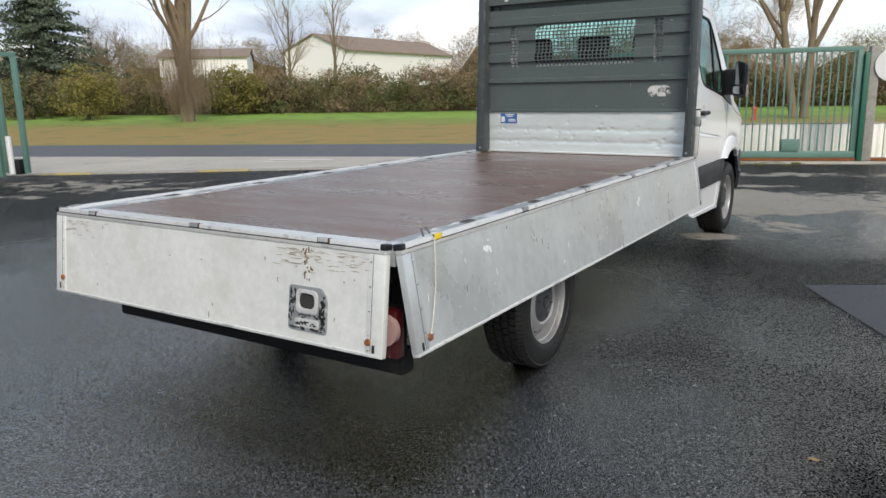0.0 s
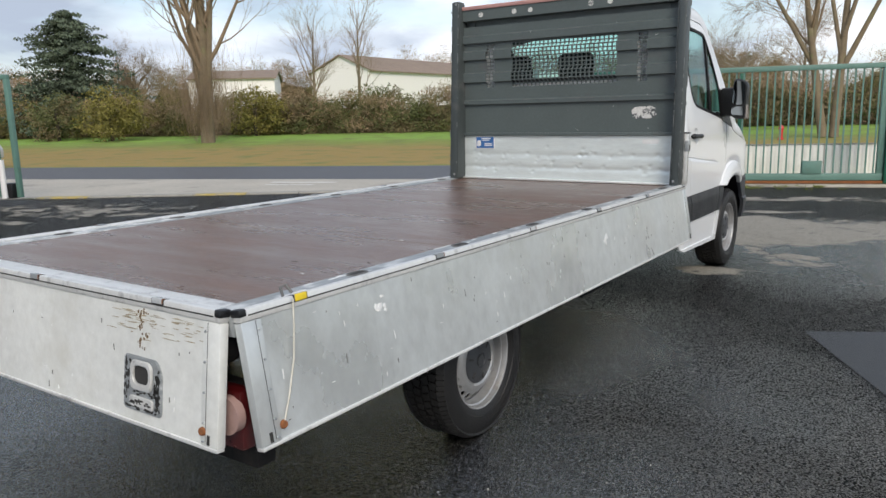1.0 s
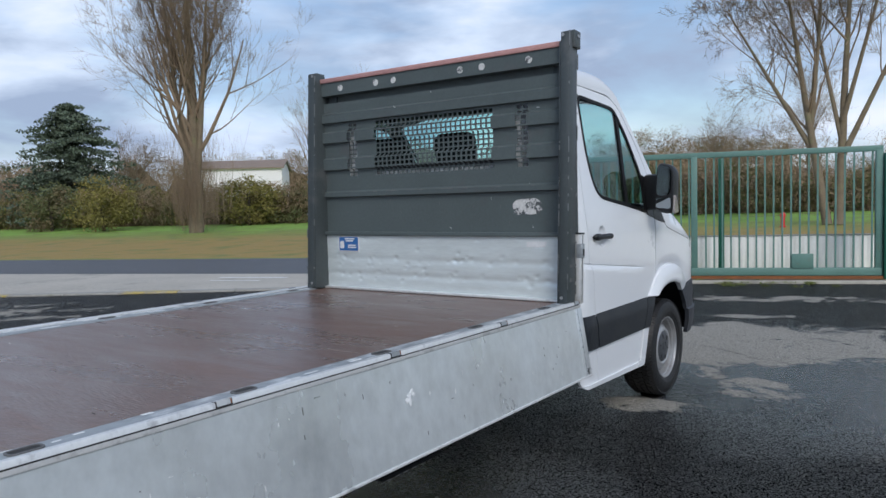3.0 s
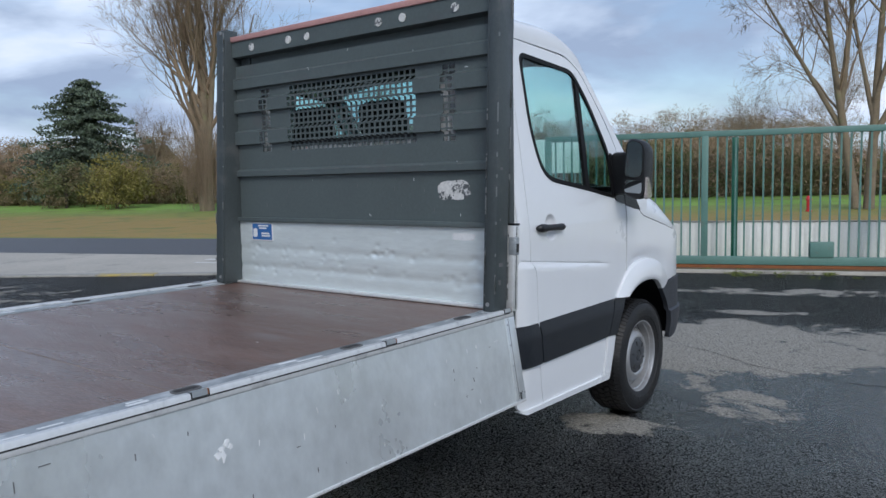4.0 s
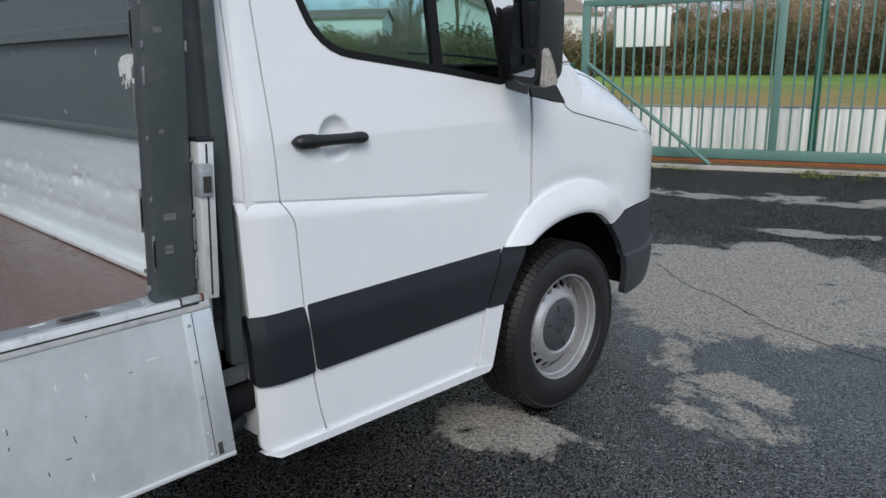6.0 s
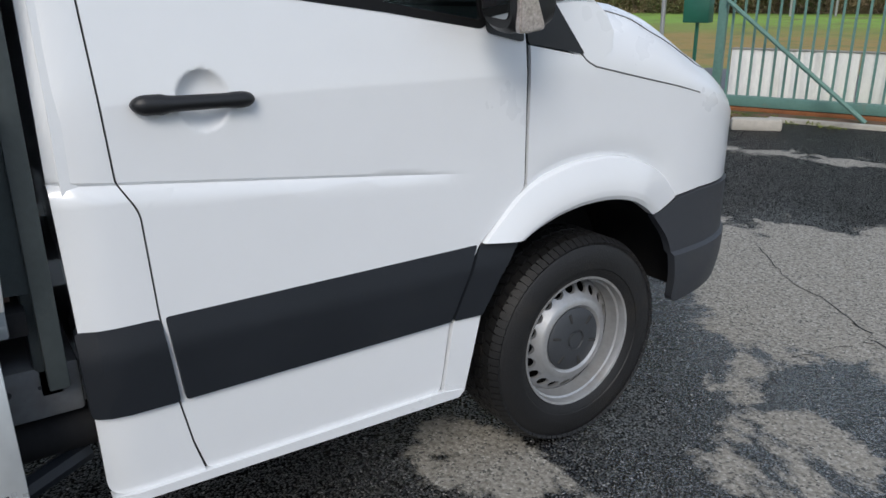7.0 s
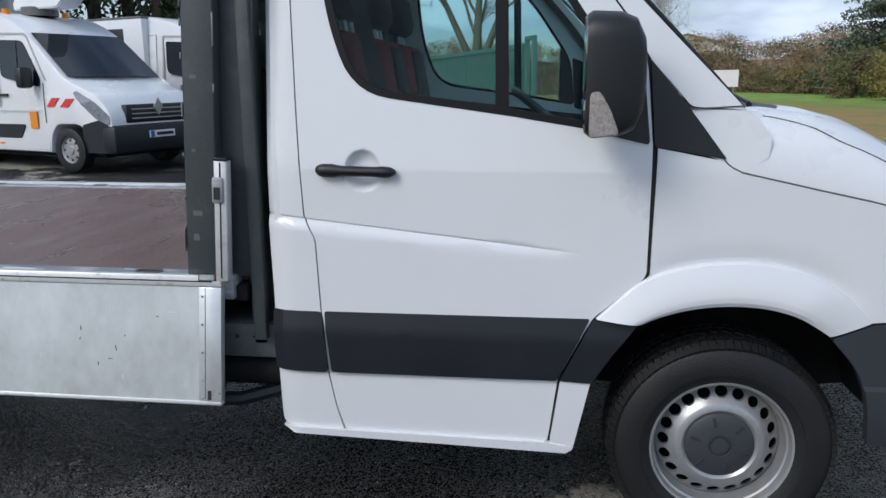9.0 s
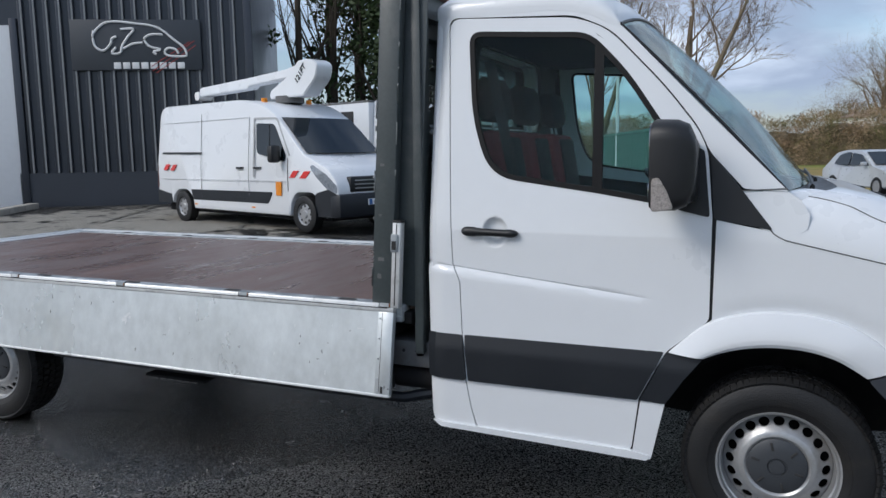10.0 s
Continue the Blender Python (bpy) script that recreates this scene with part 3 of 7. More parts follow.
truck = thing("flatbed_truck", Matrix.Translation((0, FRONT_Y, 0)) @ pose(0, 0, 0, RAKE) @ Matrix.Translation((0, -FRONT_Y, 0)),
              "white flatbed truck with aluminium drop sides folded down, on wet asphalt", "truck")


def half_width(y, z):
    """Half the cab's width at a place of its flank."""
    w = 1.024
    if z < 0.60:
        w -= 0.10 * (0.60 - z) ** 1.5
    crease = 1.0745 - 0.103 * (y - 4.35)
    fade = min(1, max(0, (5.30 - y) / 0.9)) ** 0.8
    w -= 0.013 * fade * min(1, max(0, (z - crease + 0.030) / 0.030)) + 0.006 * min(1, fade * 3) * max(0, 1 - abs(z - crease) / 0.007)
    if z > 1.22:
        w -= 0.112 * (z - 1.22) ** 1.05
    if y < 4.40:
        w -= (4.40 - y) ** 1.3 * 1.0
    if y > 6.05:
        k = min(0.9999, (y - 6.05) / 0.79)
        w *= (1 - k ** 3) ** (1 / 3)
    return w


def flank(name, outlines, material, parent, side=1, off=0.0, thick=0.012, grid=0.05, shape=None, label="", smooth=40, cuts=()):
    """A body panel: an outline in (y, z) laid on the cab's flank, of real thickness."""
    bm = fill(outlines, "yz", grid)
    for ax, k in cuts:
        co, nn = [0, 0, 0], [0, 0, 0]
        if ax < 3:
            co[ax], nn[ax] = k, 1
        else:
            co, nn = (0, 4.35, 1.0745 + k), (0, 0.103, 1)
        cut = bmesh.ops.bisect_plane(bm, geom=bm.verts[:] + bm.edges[:] + bm.faces[:], plane_co=co, plane_no=nn, dist=1e-5)
        if ax == 3 and abs(k) < 0.005:
            for ed in cut["geom_cut"]:
                if isinstance(ed, bmesh.types.BMEdge):
                    ed.smooth = False
    for v in bm.verts:
        o = off + (shape(v.co.y, v.co.z) if shape else 0.0)
        v.co.x = half_width(v.co.y, v.co.z) + o
    slab(bm, (-thick, 0, 0))
    if side < 0:
        bmesh.ops.scale(bm, vec=(-1, 1, 1), verts=bm.verts)
        bmesh.ops.reverse_faces(bm, faces=bm.faces)
    return part(name, bm, material, parent, label, smooth)


cab = thing("cab", label="white single cab with dark plastic side trim", category="cab")
del cab["category"]
cab.parent = truck

DOOR = rounded([(4.416, 2.122, 0.05), (4.432, 1.72, 0), (4.445, 1.40, 0), (4.462, 1.070, 0.01), (4.498, 1.004, 0.02), (4.508, 0.77, 0), (4.524, 0.565, 0), (4.546, 0.44, 0), (4.570, 0.356, 0.012),
                (5.235, 0.345, 0.02), (5.262, 0.57, 0), (5.362, 0.772, 0.02), (5.516, 0.908, 0.02), (5.514, 1.30, 0), (5.490, 1.55, 0.06), (5.450, 1.635, 0.05),
                (5.325, 1.795, 0.12), (5.100, 2.03, 0.10), (4.965, 2.088, 0.1)], 0.02, 4)
WINDOW = rounded([(4.513, 2.055, 0.05), (4.543, 1.69, 0.25), (4.628, 1.458, 0.12), (5.10, 1.392, 0), (5.385, 1.345, 0.03), (5.36, 1.59, 0.08), (5.17, 1.866, 0.12), (5.02, 2.018, 0.06)], 0.05, 6)


def inset(points, d):
    c = [Vector(p) for p in points]
    out = []
    area = sum(c[i - 1].x * c[i].y - c[i].x * c[i - 1].y for i in range(len(c)))
    for i in range(len(c)):
        t = (c[(i + 1) % len(c)] - c[i - 1]).normalized()
        nrm = Vector((-t.y, t.x)) * (1 if area > 0 else -1)
        out.append((c[i].x + nrm.x * d, c[i].y + nrm.y * d))
    return out


def smooth_line(points, steps=4):
    """A curve through the points."""
    p = [Vector(points[0])] + [Vector(q) for q in points] + [Vector(points[-1])]
    out = []
    for a, b, c, d in zip(p, p[1:], p[2:], p[3:]):
        for k in range(steps):
            t = k / steps
            v = 0.5 * (2 * b + (c - a) * t + (2 * a - 5 * b + 4 * c - d) * t * t + (3 * b - a - 3 * c + d) * t ** 3)
            out.append((v.x, v.y))
    return out + [tuple(points[-1])]


def even(points, n):
    """The same line with n equal steps."""
    p = np.array(points)
    run = np.concatenate([[0], np.cumsum(np.hypot(*np.diff(p, axis=0).T))])
    at = np.linspace(0, run[-1], n + 1)
    return list(zip(np.interp(at, run, p[:, 0]).tolist(), np.interp(at, run, p[:, 1]).tolist()))


def door_shape(y, z):
    """The scoop behind the handle, and the crease that fades forwards."""
    d = math.hypot((y - 4.652) / 0.056, (z - 1.218) / 0.064)
    o = -0.027 * (1 - d ** 3.5) if d < 1 else 0.0
    return o


CUTS = [(1, 4.592 + 0.005 * k) for k in range(25)] + [(2, 1.150 + 0.005 * k) for k in range(28)] + [(3, -0.05), (3, -0.03), (3, -0.007), (3, 0.0), (3, 0.007), (3, 0.02)]


def make_side(s):
    flank("door", [inset(DOOR, -0.0005), WINDOW], WHITE, cab, s, shape=door_shape, grid=0.05, cuts=CUTS)
    # dark gap behind the door's rim
    flank("door_gap", [inset(DOOR, -0.012), inset(DOOR, 0.02)], SEAM, cab, s, off=-0.010, thick=0.02, grid=0.15)
    flank("window_rubber", [inset(WINDOW, -0.008), inset(WINDOW, 0.014)], SEAL, cab, s, off=0.002, thick=0.012, grid=0.12)
    W = inset(WINDOW, 0.012)
    flank("side_glass", [W], GLASS, cab, s, off=-0.006, thick=0.004, grid=0.2).visible_shadow = False
    flank("window_pillar", [[(5.045, 2.02), (5.082, 1.995), (5.096, 1.385), (5.056, 1.392)]], SEAL, cab, s, off=0.0, thick=0.02, grid=0.2)
    # rear corner post behind the door
    flank("rear_corner", [rounded([(4.348, 2.20, 0.1), (4.338, 1.08, 0), (4.345, 0.80, 0), (4.352, 0.36, 0.03), (4.565, 0.350, 0.005), (4.541, 0.44, 0), (4.519, 0.565, 0),
                                   (4.503, 0.77, 0), (4.493, 1.004, 0.02), (4.457, 1.070, 0.01), (4.440, 1.40, 0), (4.427, 1.72, 0), (4.411, 2.126, 0.04), (4.92, 2.100, 0), (4.92, 2.155, 0)], 0.02, 4)],
          WHITE, cab, s, grid=0.045, cuts=[(3, -0.05), (3, -0.03), (3, -0.007), (3, 0.0), (3, 0.007), (3, 0.02)])
    # front post and its black foot
    flank("front_post", [rounded([(4.92, 2.100, 0), (4.967, 2.093, 0.08), (5.104, 2.035, 0.1), (5.330, 1.799, 0.1), (5.455, 1.639, 0.05), (5.495, 1.55, 0.03), (5.62, 1.412, 0.01), (5.772, 1.402, 0.01), (5.465, 1.714, 0), (5.142, 2.05, 0.05), (5.03, 2.115, 0.06), (4.92, 2.155, 0)], 0.02, 4)],
          WHITE, cab, s, off=0.0, grid=0.045)
    flank("post_foot", [rounded([(5.520, 1.298), (5.725, 1.262), (5.612, 1.410), (5.500, 1.545)], 0.010, 3)], BLACK, cab, s, off=0.003, thick=0.02)
    flank("mirror_base", [rounded([(5.385, 1.33), (5.506, 1.302), (5.478, 1.555), (5.365, 1.60)], 0.015, 3)], BLACK, cab, s, off=0.006, thick=0.02)
    # front wing with the wheel arch cut out of it
    arch = [(5.372, 0.772), (5.43, 0.83), (5.52, 0.905), (5.64, 0.945), (5.76, 0.960), (5.88, 0.955), (5.99, 0.926), (6.08, 0.876), (6.14, 0.82), (6.17, 0.785)]
    top = [(6.78, 0.80), (6.72, 0.90), (6.6, 1.0), (6.45, 1.066), (6.25, 1.115), (6.13, 1.144), (5.98, 1.176), (5.83, 1.209), (5.768, 1.223), (5.742, 1.237), (5.724, 1.256), (5.53, 1.293)]
    def wing_dip(y, z):
        r = math.hypot(y - 5.80, z - 0.36)
        fade = min(1, max(0, (y - 5.53) / 0.06)) * min(1, max(0, (6.15 - y) / 0.12)) * min(1, max(0, (z - 0.80) / 0.06))
        return -0.016 * fade * max(0.0, min(1.0, (0.66 - r) / 0.07)) ** 1.5

    flank("front_wing", [smooth_line(arch) + [(6.30, 0.795), (6.49, 0.79)] + top + [(5.527, 0.912)]], WHITE, cab, s, grid=0.03, shape=wing_dip)
    inner = [(5.505, 0.764), (5.56, 0.79), (5.64, 0.815), (5.74, 0.83), (5.85, 0.828), (5.94, 0.808), (6.00, 0.778), (6.055, 0.742)]

    # flared lip: an upward sloping face, then a rolled lower edge
    outer_line, inner_line = even(smooth_line(arch), 48), even(smooth_line(inner), 48)
    bm, rows = bmesh.new(), []
    for f, o in ((0, 0.001), (0.04, 0.012), (0.25, 0.022), (0.50, 0.031), (0.74, 0.0365), (0.80, 0.0365), (0.90, 0.034), (1.0, 0.026)):
        row = []
        for k, (p, q) in enumerate(zip(outer_line, inner_line)):
            y, z = p[0] + (q[0] - p[0]) * f, p[1] + (q[1] - p[1]) * f
            end = min(1, 0.40 + (48 - k) / 16)
            row.append(bm.verts.new((half_width(y, z) + o * end, y, z)))
        rows.append(row)
    for ra, rb in zip(rows, rows[1:]):
        for k in range(len(ra) - 1):
            bm.faces.new((ra[k], ra[k + 1], rb[k + 1], rb[k]))
    slab(bm, (-0.03, 0, 0))
    if s < 0:
        bmesh.ops.scale(bm, vec=(-1, 1, 1), verts=bm.verts)
    bmesh.ops.recalc_face_normals(bm, faces=bm.faces)
    part("arch_lip", bm, WHITE, cab, smooth=16)
    # sill
    flank("sill", [rounded([(4.352, 0.358), (4.40, 0.335), (5.30, 0.312), (5.31, 0.335), (5.235, 0.347)], 0.008, 3)], WHITE, cab, s, off=0.012, thick=0.03)
    flank("sill_end", [rounded([(5.243, 0.352), (5.27, 0.565), (5.365, 0.568), (5.335, 0.42, 0.03), (5.315, 0.318), (5.25, 0.318)], 0.012, 3)], WHITE, cab, s, off=0.008, thick=0.03)
    # dark strips
    bulge = lambda y, z: 0.014 * min(1, max(0, (0.772 - z) / 0.069))
    flank("side_strip", [rounded([(4.338, 0.765), (4.343, 0.565), (4.524, 0.563), (4.506, 0.765)], 0.012, 3)], TRIM, cab, s, shape=bulge, thick=0.03, grid=0.04, cuts=[(2, 0.703), (2, 0.585)], smooth=12)
    flank("side_strip", [rounded([(4.516, 0.766), (4.536, 0.564), (5.258, 0.567), (5.355, 0.770)], 0.008, 3)], TRIM, cab, s, shape=bulge, thick=0.03, grid=0.04, cuts=[(2, 0.703), (2, 0.585)], smooth=12)
    flank("side_strip", [rounded([(5.364, 0.768), (5.268, 0.567), (5.365, 0.562), (5.43, 0.665), (5.50, 0.757)], 0.008, 3)], TRIM, cab, s, shape=bulge, thick=0.03, grid=0.04, cuts=[(2, 0.703), (2, 0.585)], smooth=12)
    # bumper
    bump = lambda y, z: 0.010 - 0.5 * max(0, 0.52 - z) ** 1.6 + 0.015 * min(1, max(0, (0.590 - z) / 0.010))
    low = 0.0 if s > 0 else 0.08
    flank("bumper", [rounded([(6.060, 0.735), (6.172, 0.778), (6.30, 0.79), (6.50, 0.782), (6.82, 0.76), (6.82, 0.44), (6.42, 0.40 + low, 0.05), (6.20, 0.385 + low, 0.05), (6.185, 0.50, 0.1), (6.155, 0.63, 0.1)], 0.015, 4)], BUMPER, cab, s, shape=bump, thick=0.03, grid=0.03, cuts=[(2, 0.580), (2, 0.590)], smooth=14)
    # wheel house
    bm = bmesh.new()
    rings = []
    for x, rr in ((1.0, 0.485), (0.98, 0.50), (0.57, 0.50), (0.56, 0.30), (0.56, 0.05)):
        rings.append([bm.verts.new((s * x, 5.80 + rr * math.cos(a), 0.345 + rr * math.sin(a))) for a in np.linspace(0.14, math.pi - 0.10, 28)])
    for ra, rb in zip(rings, rings[1:]):
        for k in range(27):
            bm.faces.new((ra[k], ra[k + 1], rb[k + 1], rb[k]))
    part("wheel_house", bm, CHASSIS, cab)


for s in (1, -1):
    make_side(s)

# door handle: long grip between two ends
for s in (1, -1):
    grip = []
    for k in range(29):
        f = 0.5 - 0.5 * math.cos(math.pi * k / 28)
        y, end = 4.505 + 0.252 * f, min(1.0, min(f, 1 - f) * 0.252 / 0.03)
        thick = lerp_table(f, [(0, 0.0200), (0.24, 0.0205), (0.27, 0.0175), (0.36, 0.0155), (0.76, 0.0150), (0.82, 0.0170), (1, 0.0165)])
        grip.append((y, 1.220 - 0.004 * f, thick * math.sqrt(1 - (1 - end) ** 2) + 0.0005, 0.012 + 0.022 * math.sqrt(1 - (1 - end) ** 2)))
    bm, rings = bmesh.new(), []
    for y, z, h, o in grip:
        x0 = half_width(y, z)
        rings.append([bm.verts.new((s * (x0 + o * 0.5 + o * 0.5 * math.cos(a)), y, z + h * math.sin(a))) for a in (2 * math.pi * j / 14 for j in range(14))])
    for a, b in zip(rings, rings[1:]):
        for j in range(14):
            bm.faces.new((a[j], a[(j + 1) % 14], b[(j + 1) % 14], b[j]))
    bm.faces.new(rings[0]), bm.faces.new(rings[-1])
    bmesh.ops.recalc_face_normals(bm, faces=bm.faces)
    part("door_handle", bm, BLACK, cab, "black door handle")

part("engine", box(-0.54, 0.54, 5.35, 6.55, 0.42, 1.12, 0.04), CHASSIS, cab)
# bonnet, roof, windscreen and rear wall
EDGE_Z = [(5.5, 1.31), (5.72, 1.258), (5.77, 1.224), (5.83, 1.211), (5.98, 1.178), (6.13, 1.146), (6.25, 1.117), (6.45, 1.068), (6.6, 1.005), (6.72, 0.91), (6.775, 0.80)]
CROWN = [(5.5, 0.10), (5.72, 0.145), (5.85, 0.195), (5.98, 0.225), (6.1, 0.225), (6.35, 0.182), (6.5, 0.13), (6.65, 0.06), (6.775, 0.0)]
ACROSS = np.sin(np.linspace(-math.pi / 2, math.pi / 2, 49))


def bonnet_point(k, row):
    """A point of the bonnet: k across from -1 to 1, row from its rear edge forward."""
    y = row + 0.25 * (1 - abs(k) ** 6) * max(0.0, (6.25 - row) / 0.53)
    w = half_width(y, lerp_table(y, EDGE_Z)) - 0.004
    square = lerp_table(row, [(5.72, 1.0), (6.30, 0.0)])
    return Vector((w * k, y, lerp_table(y, EDGE_Z) + lerp_table(y, CROWN) * (1 - abs(k) ** (5.5 + 8.5 * square)) ** (0.56 - 0.11 * square)))


bm, rows = bmesh.new(), []
for y in np.concatenate([np.linspace(5.72, 6.6, 21), np.linspace(6.63, 6.775, 7)]):
    rows.append([bm.verts.new(bonnet_point(k, y)) for k in ACROSS])
for a, b in zip(rows, rows[1:]):
    for k in range(48):
        bm.faces.new((a[k], a[k + 1], b[k + 1], b[k]))
slab(bm, (0, 0, -0.012))
part("bonnet", bm, WHITE, cab)


def screen_point(k, f):
    """A point of the windscreen: k across from -1 to 1, f from its foot to its head."""
    yb, zb = 5.764 + 0.122 * (1 - k * k), 1.405 + 0.004 * (1 - k * k)
    yt, zt = 5.142 + 0.026 * (1 - k * k), 2.048 + 0.100 * max(0.0, 1 - abs(k) ** 2.4)
    w = 0.998 + (0.930 - 0.998) * f
    return Vector((w * k, yb + (yt - yb) * f + 0.034 * (1 - k * k) * math.sin(f * math.pi), zb + (zt - zb) * f + 0.012 * math.sin(f * math.pi)))


bm, rows = bmesh.new(), []
for y in list(np.linspace(4.345, 5.06, 16)) + [5.10]:
    ez = lerp_table(y, [(4.3, 2.145), (4.9, 2.142), (5.03, 2.112), (5.10, 2.072)])
    top_z = lerp_table(y, [(4.345, 2.25), (4.40, 2.285), (4.5, 2.30), (4.80, 2.30), (4.92, 2.282), (5.03, 2.232), (5.10, 2.190)])
    w = half_width(y, ez) + 0.003
    ring = []
    for a in np.linspace(-math.pi / 2, math.pi / 2, 41):
        k = math.copysign(abs(math.sin(a)) ** 0.7, a)
        ring.append(bm.verts.new((w * k, y + 0.02 * (1 - k * k) * max(0, (y - 4.92) / 0.18), ez + (top_z - ez) * math.cos(a) ** 0.7)))
    rows.append(ring)
ring = []
for a in np.linspace(-math.pi / 2, math.pi / 2, 41):
    k = math.copysign(abs(math.sin(a)) ** 0.7, a)
    ring.append(bm.verts.new(screen_point(k, 1.0) + Vector((0, 0, 0.002))))
rows.append(ring)
for a, b in zip(rows, rows[1:]):
    for k in range(40):
        bm.faces.new((a[k], b[k], b[k + 1], a[k + 1]))
slab(bm, (0, 0, -0.02))
part("roof", bm, WHITE, cab)
bm = bmesh.new()
g = [[bm.verts.new(screen_point(k, f)) for k in np.linspace(-0.985, 0.985, 17)] for f in np.linspace(0, 1.0, 9)]
for a, b in zip(g, g[1:]):
    for k in range(16):
        bm.faces.new((a[k], a[k + 1], b[k + 1], b[k]))
slab(bm, (0, -0.004, -0.003))
part("windscreen", bm, GLASS, cab, "tinted windscreen").visible_shadow = False
for s in (1, -1):
    part("screen_seal", tube([screen_point(0.99 * s, f) for f in np.linspace(0, 1, 12)], 0.007, 6), BLACK, cab)
part("screen_seal", tube([screen_point(k, 1.0) for k in np.linspace(-0.99, 0.99, 16)], 0.007, 6), BLACK, cab)
for s in (1, -1):
    line = [(5.716, 1.260), (5.728, 1.246), (5.742, 1.236), (5.768, 1.223), (5.83, 1.209), (5.98, 1.176), (6.13, 1.144), (6.25, 1.114)]
    part("bonnet_gap", tube([(s * (half_width(y, z) - 0.001), y, z + 0.003) for y, z in line], 0.0026, 6), FRAME_GREY, cab)
for name, k0, k1, material in (("cowl", -0.80, 0.80, BLACK), ("wing_top", 0.80, 1.0, WHITE), ("wing_top", -1.0, -0.80, WHITE)):
    bm, rows = bmesh.new(), []
    for k in np.linspace(k0, k1, 25):
        top, low = screen_point(k, 0.0) + Vector((0, 0.0, -0.004)), bonnet_point(k, 5.72)
        dip = -0.018 if material is BLACK else 0.004
        rows.append([bm.verts.new(top.lerp(low, f) + Vector((0, 0, dip * math.sin(f * math.pi)))) for f in np.linspace(0, 1.0, 6)])
    for a, b in zip(rows, rows[1:]):
        for j in range(5):
            bm.faces.new((a[j], a[j + 1], b[j + 1], b[j]))
    slab(bm, (0, 0, -0.008))
    part(name, bm, material, cab)
for s in (1, -1):
    flank("wing_corner", [[(5.600, 1.300), (5.722, 1.252), (5.742, 1.239), (5.775, 1.226), (5.84, 1.27), (5.845, 1.32), (5.815, 1.370), (5.772, 1.402), (5.612, 1.404)]], WHITE, cab, s, off=-0.003, thick=0.01, grid=0.1)
    part("wing_joint", tube([(s * (half_width(y, 1.405) + 0.001), y, 1.405 + 0.06 * (y - 5.62)) for y in np.linspace(5.615, 5.765, 6)], 0.0024, 6), FRAME_GREY, cab)
    part("bonnet_gap", tube([bonnet_point(s * (0.895 + 0.05 * min(1.0, f / 0.5)), 5.72 + 0.62 * f) + Vector((0, 0, 0.0005)) for f in np.linspace(0, 1, 16)], 0.0022, 6), FRAME_GREY, cab)
    # a row of slots in the bonnet's air inlet
    for j in range(6):
        q = bonnet_point(s * (0.30 + 0.035 * j), 6.02 + 0.012 * j)
        part("inlet_slot", box(-0.006, 0.006, -0.026, 0.026, -0.004, 0.004, 0.002, Matrix.Translation(q) @ Matrix.Rotation(s * 0.5, 4, "Z") @ Matrix.Rotation(-0.2, 4, "X")), BLACK, cab)
for x0, x1 in ((0.66, 0.0), (-0.05, -0.66)):
    pts = [screen_point(x0, 0.0) + Vector((0, 0.035, 0.004)), screen_point((x0 + x1) / 2, 0.03) + Vector((0, 0.018, 0.010)), screen_point(x1, 0.05) + Vector((0, 0.014, 0.010))]
    wiper = part("wiper", tube(pts, 0.006, 6), BLACK, cab)
    part("pivot", cyl(0.009, 0.016, Matrix.Translation(pts[0] - Vector((0, 0, 0.008))), seg=12), BLACK, wiper)
REAR_WIN = rounded([(-0.56, 1.675), (0.56, 1.675), (0.53, 2.05), (-0.53, 2.05)], 0.07, 4)
wall_out = rounded([(-1.0, 0.40), (1.0, 0.40), (1.005, 1.2, 0), (0.905, 2.12, 0.06), (0.6, 2.245, 0.2), (-0.6, 2.245, 0.2), (-0.905, 2.12, 0.06), (-1.005, 1.2, 0)], 0.05, 5)
part("rear_wall", plate([wall_out, REAR_WIN], "xz", 4.36, 0.03), WHITE, cab)
# white panel added close behind the pierced sheet to brighten its lower holes
part("window_field", plate([rounded([(-0.68, 1.58), (0.68, 1.58), (0.66, 2.10), (-0.66, 2.10)], 0.06, 4), REAR_WIN], "xz", 4.275, 0.083, 0.006), WHITE, cab)
part("rear_window_rubber", plate([inset(REAR_WIN, -0.012), inset(REAR_WIN, 0.02)], "xz", 4.268, 0.045), BLACK, cab)
part("rear_window", plate([inset(REAR_WIN, 0.012)], "xz", 4.285, 0.005), GLASS, cab).visible_shadow = False
# inside of the cab
part("cab_floor", box(-0.97, 0.97, 4.40, 5.26, 0.60, 0.64), CABIN, cab)
part("headliner", plate([[(-0.86, 4.40), (0.86, 4.40), (0.84, 5.02), (-0.84, 5.02)]], "xy", 2.07, 0.015), CABIN, cab)
part("rear_lining", plate([inset(wall_out, 0.03), inset(REAR_WIN, -0.01)], "xz", 4.395, 0.02), CABIN, cab)
for s in (1, -1):
    flank("door_card", [[(4.50, 1.40), (4.50, 0.66), (5.24, 0.66), (5.50, 1.0), (5.50, 1.29)]], CABIN, cab, s, off=-0.06, thick=0.03, grid=0.2)
bm = box(-0.95, 0.95, 5.42, 5.85, 0.95, 1.30, 0.06)
part("dashboard", bm, CABIN, cab, "dark grey dashboard")
wheel_m = Matrix.Translation((-0.47, 5.22, 1.32)) @ Matrix.Rotation(radians(-38), 4, "X")
bm = tube([wheel_m @ Vector((0.19 * math.cos(a), 0.19 * math.sin(a), 0)) for a in np.linspace(0, 2 * math.pi, 33)], 0.016, 8)
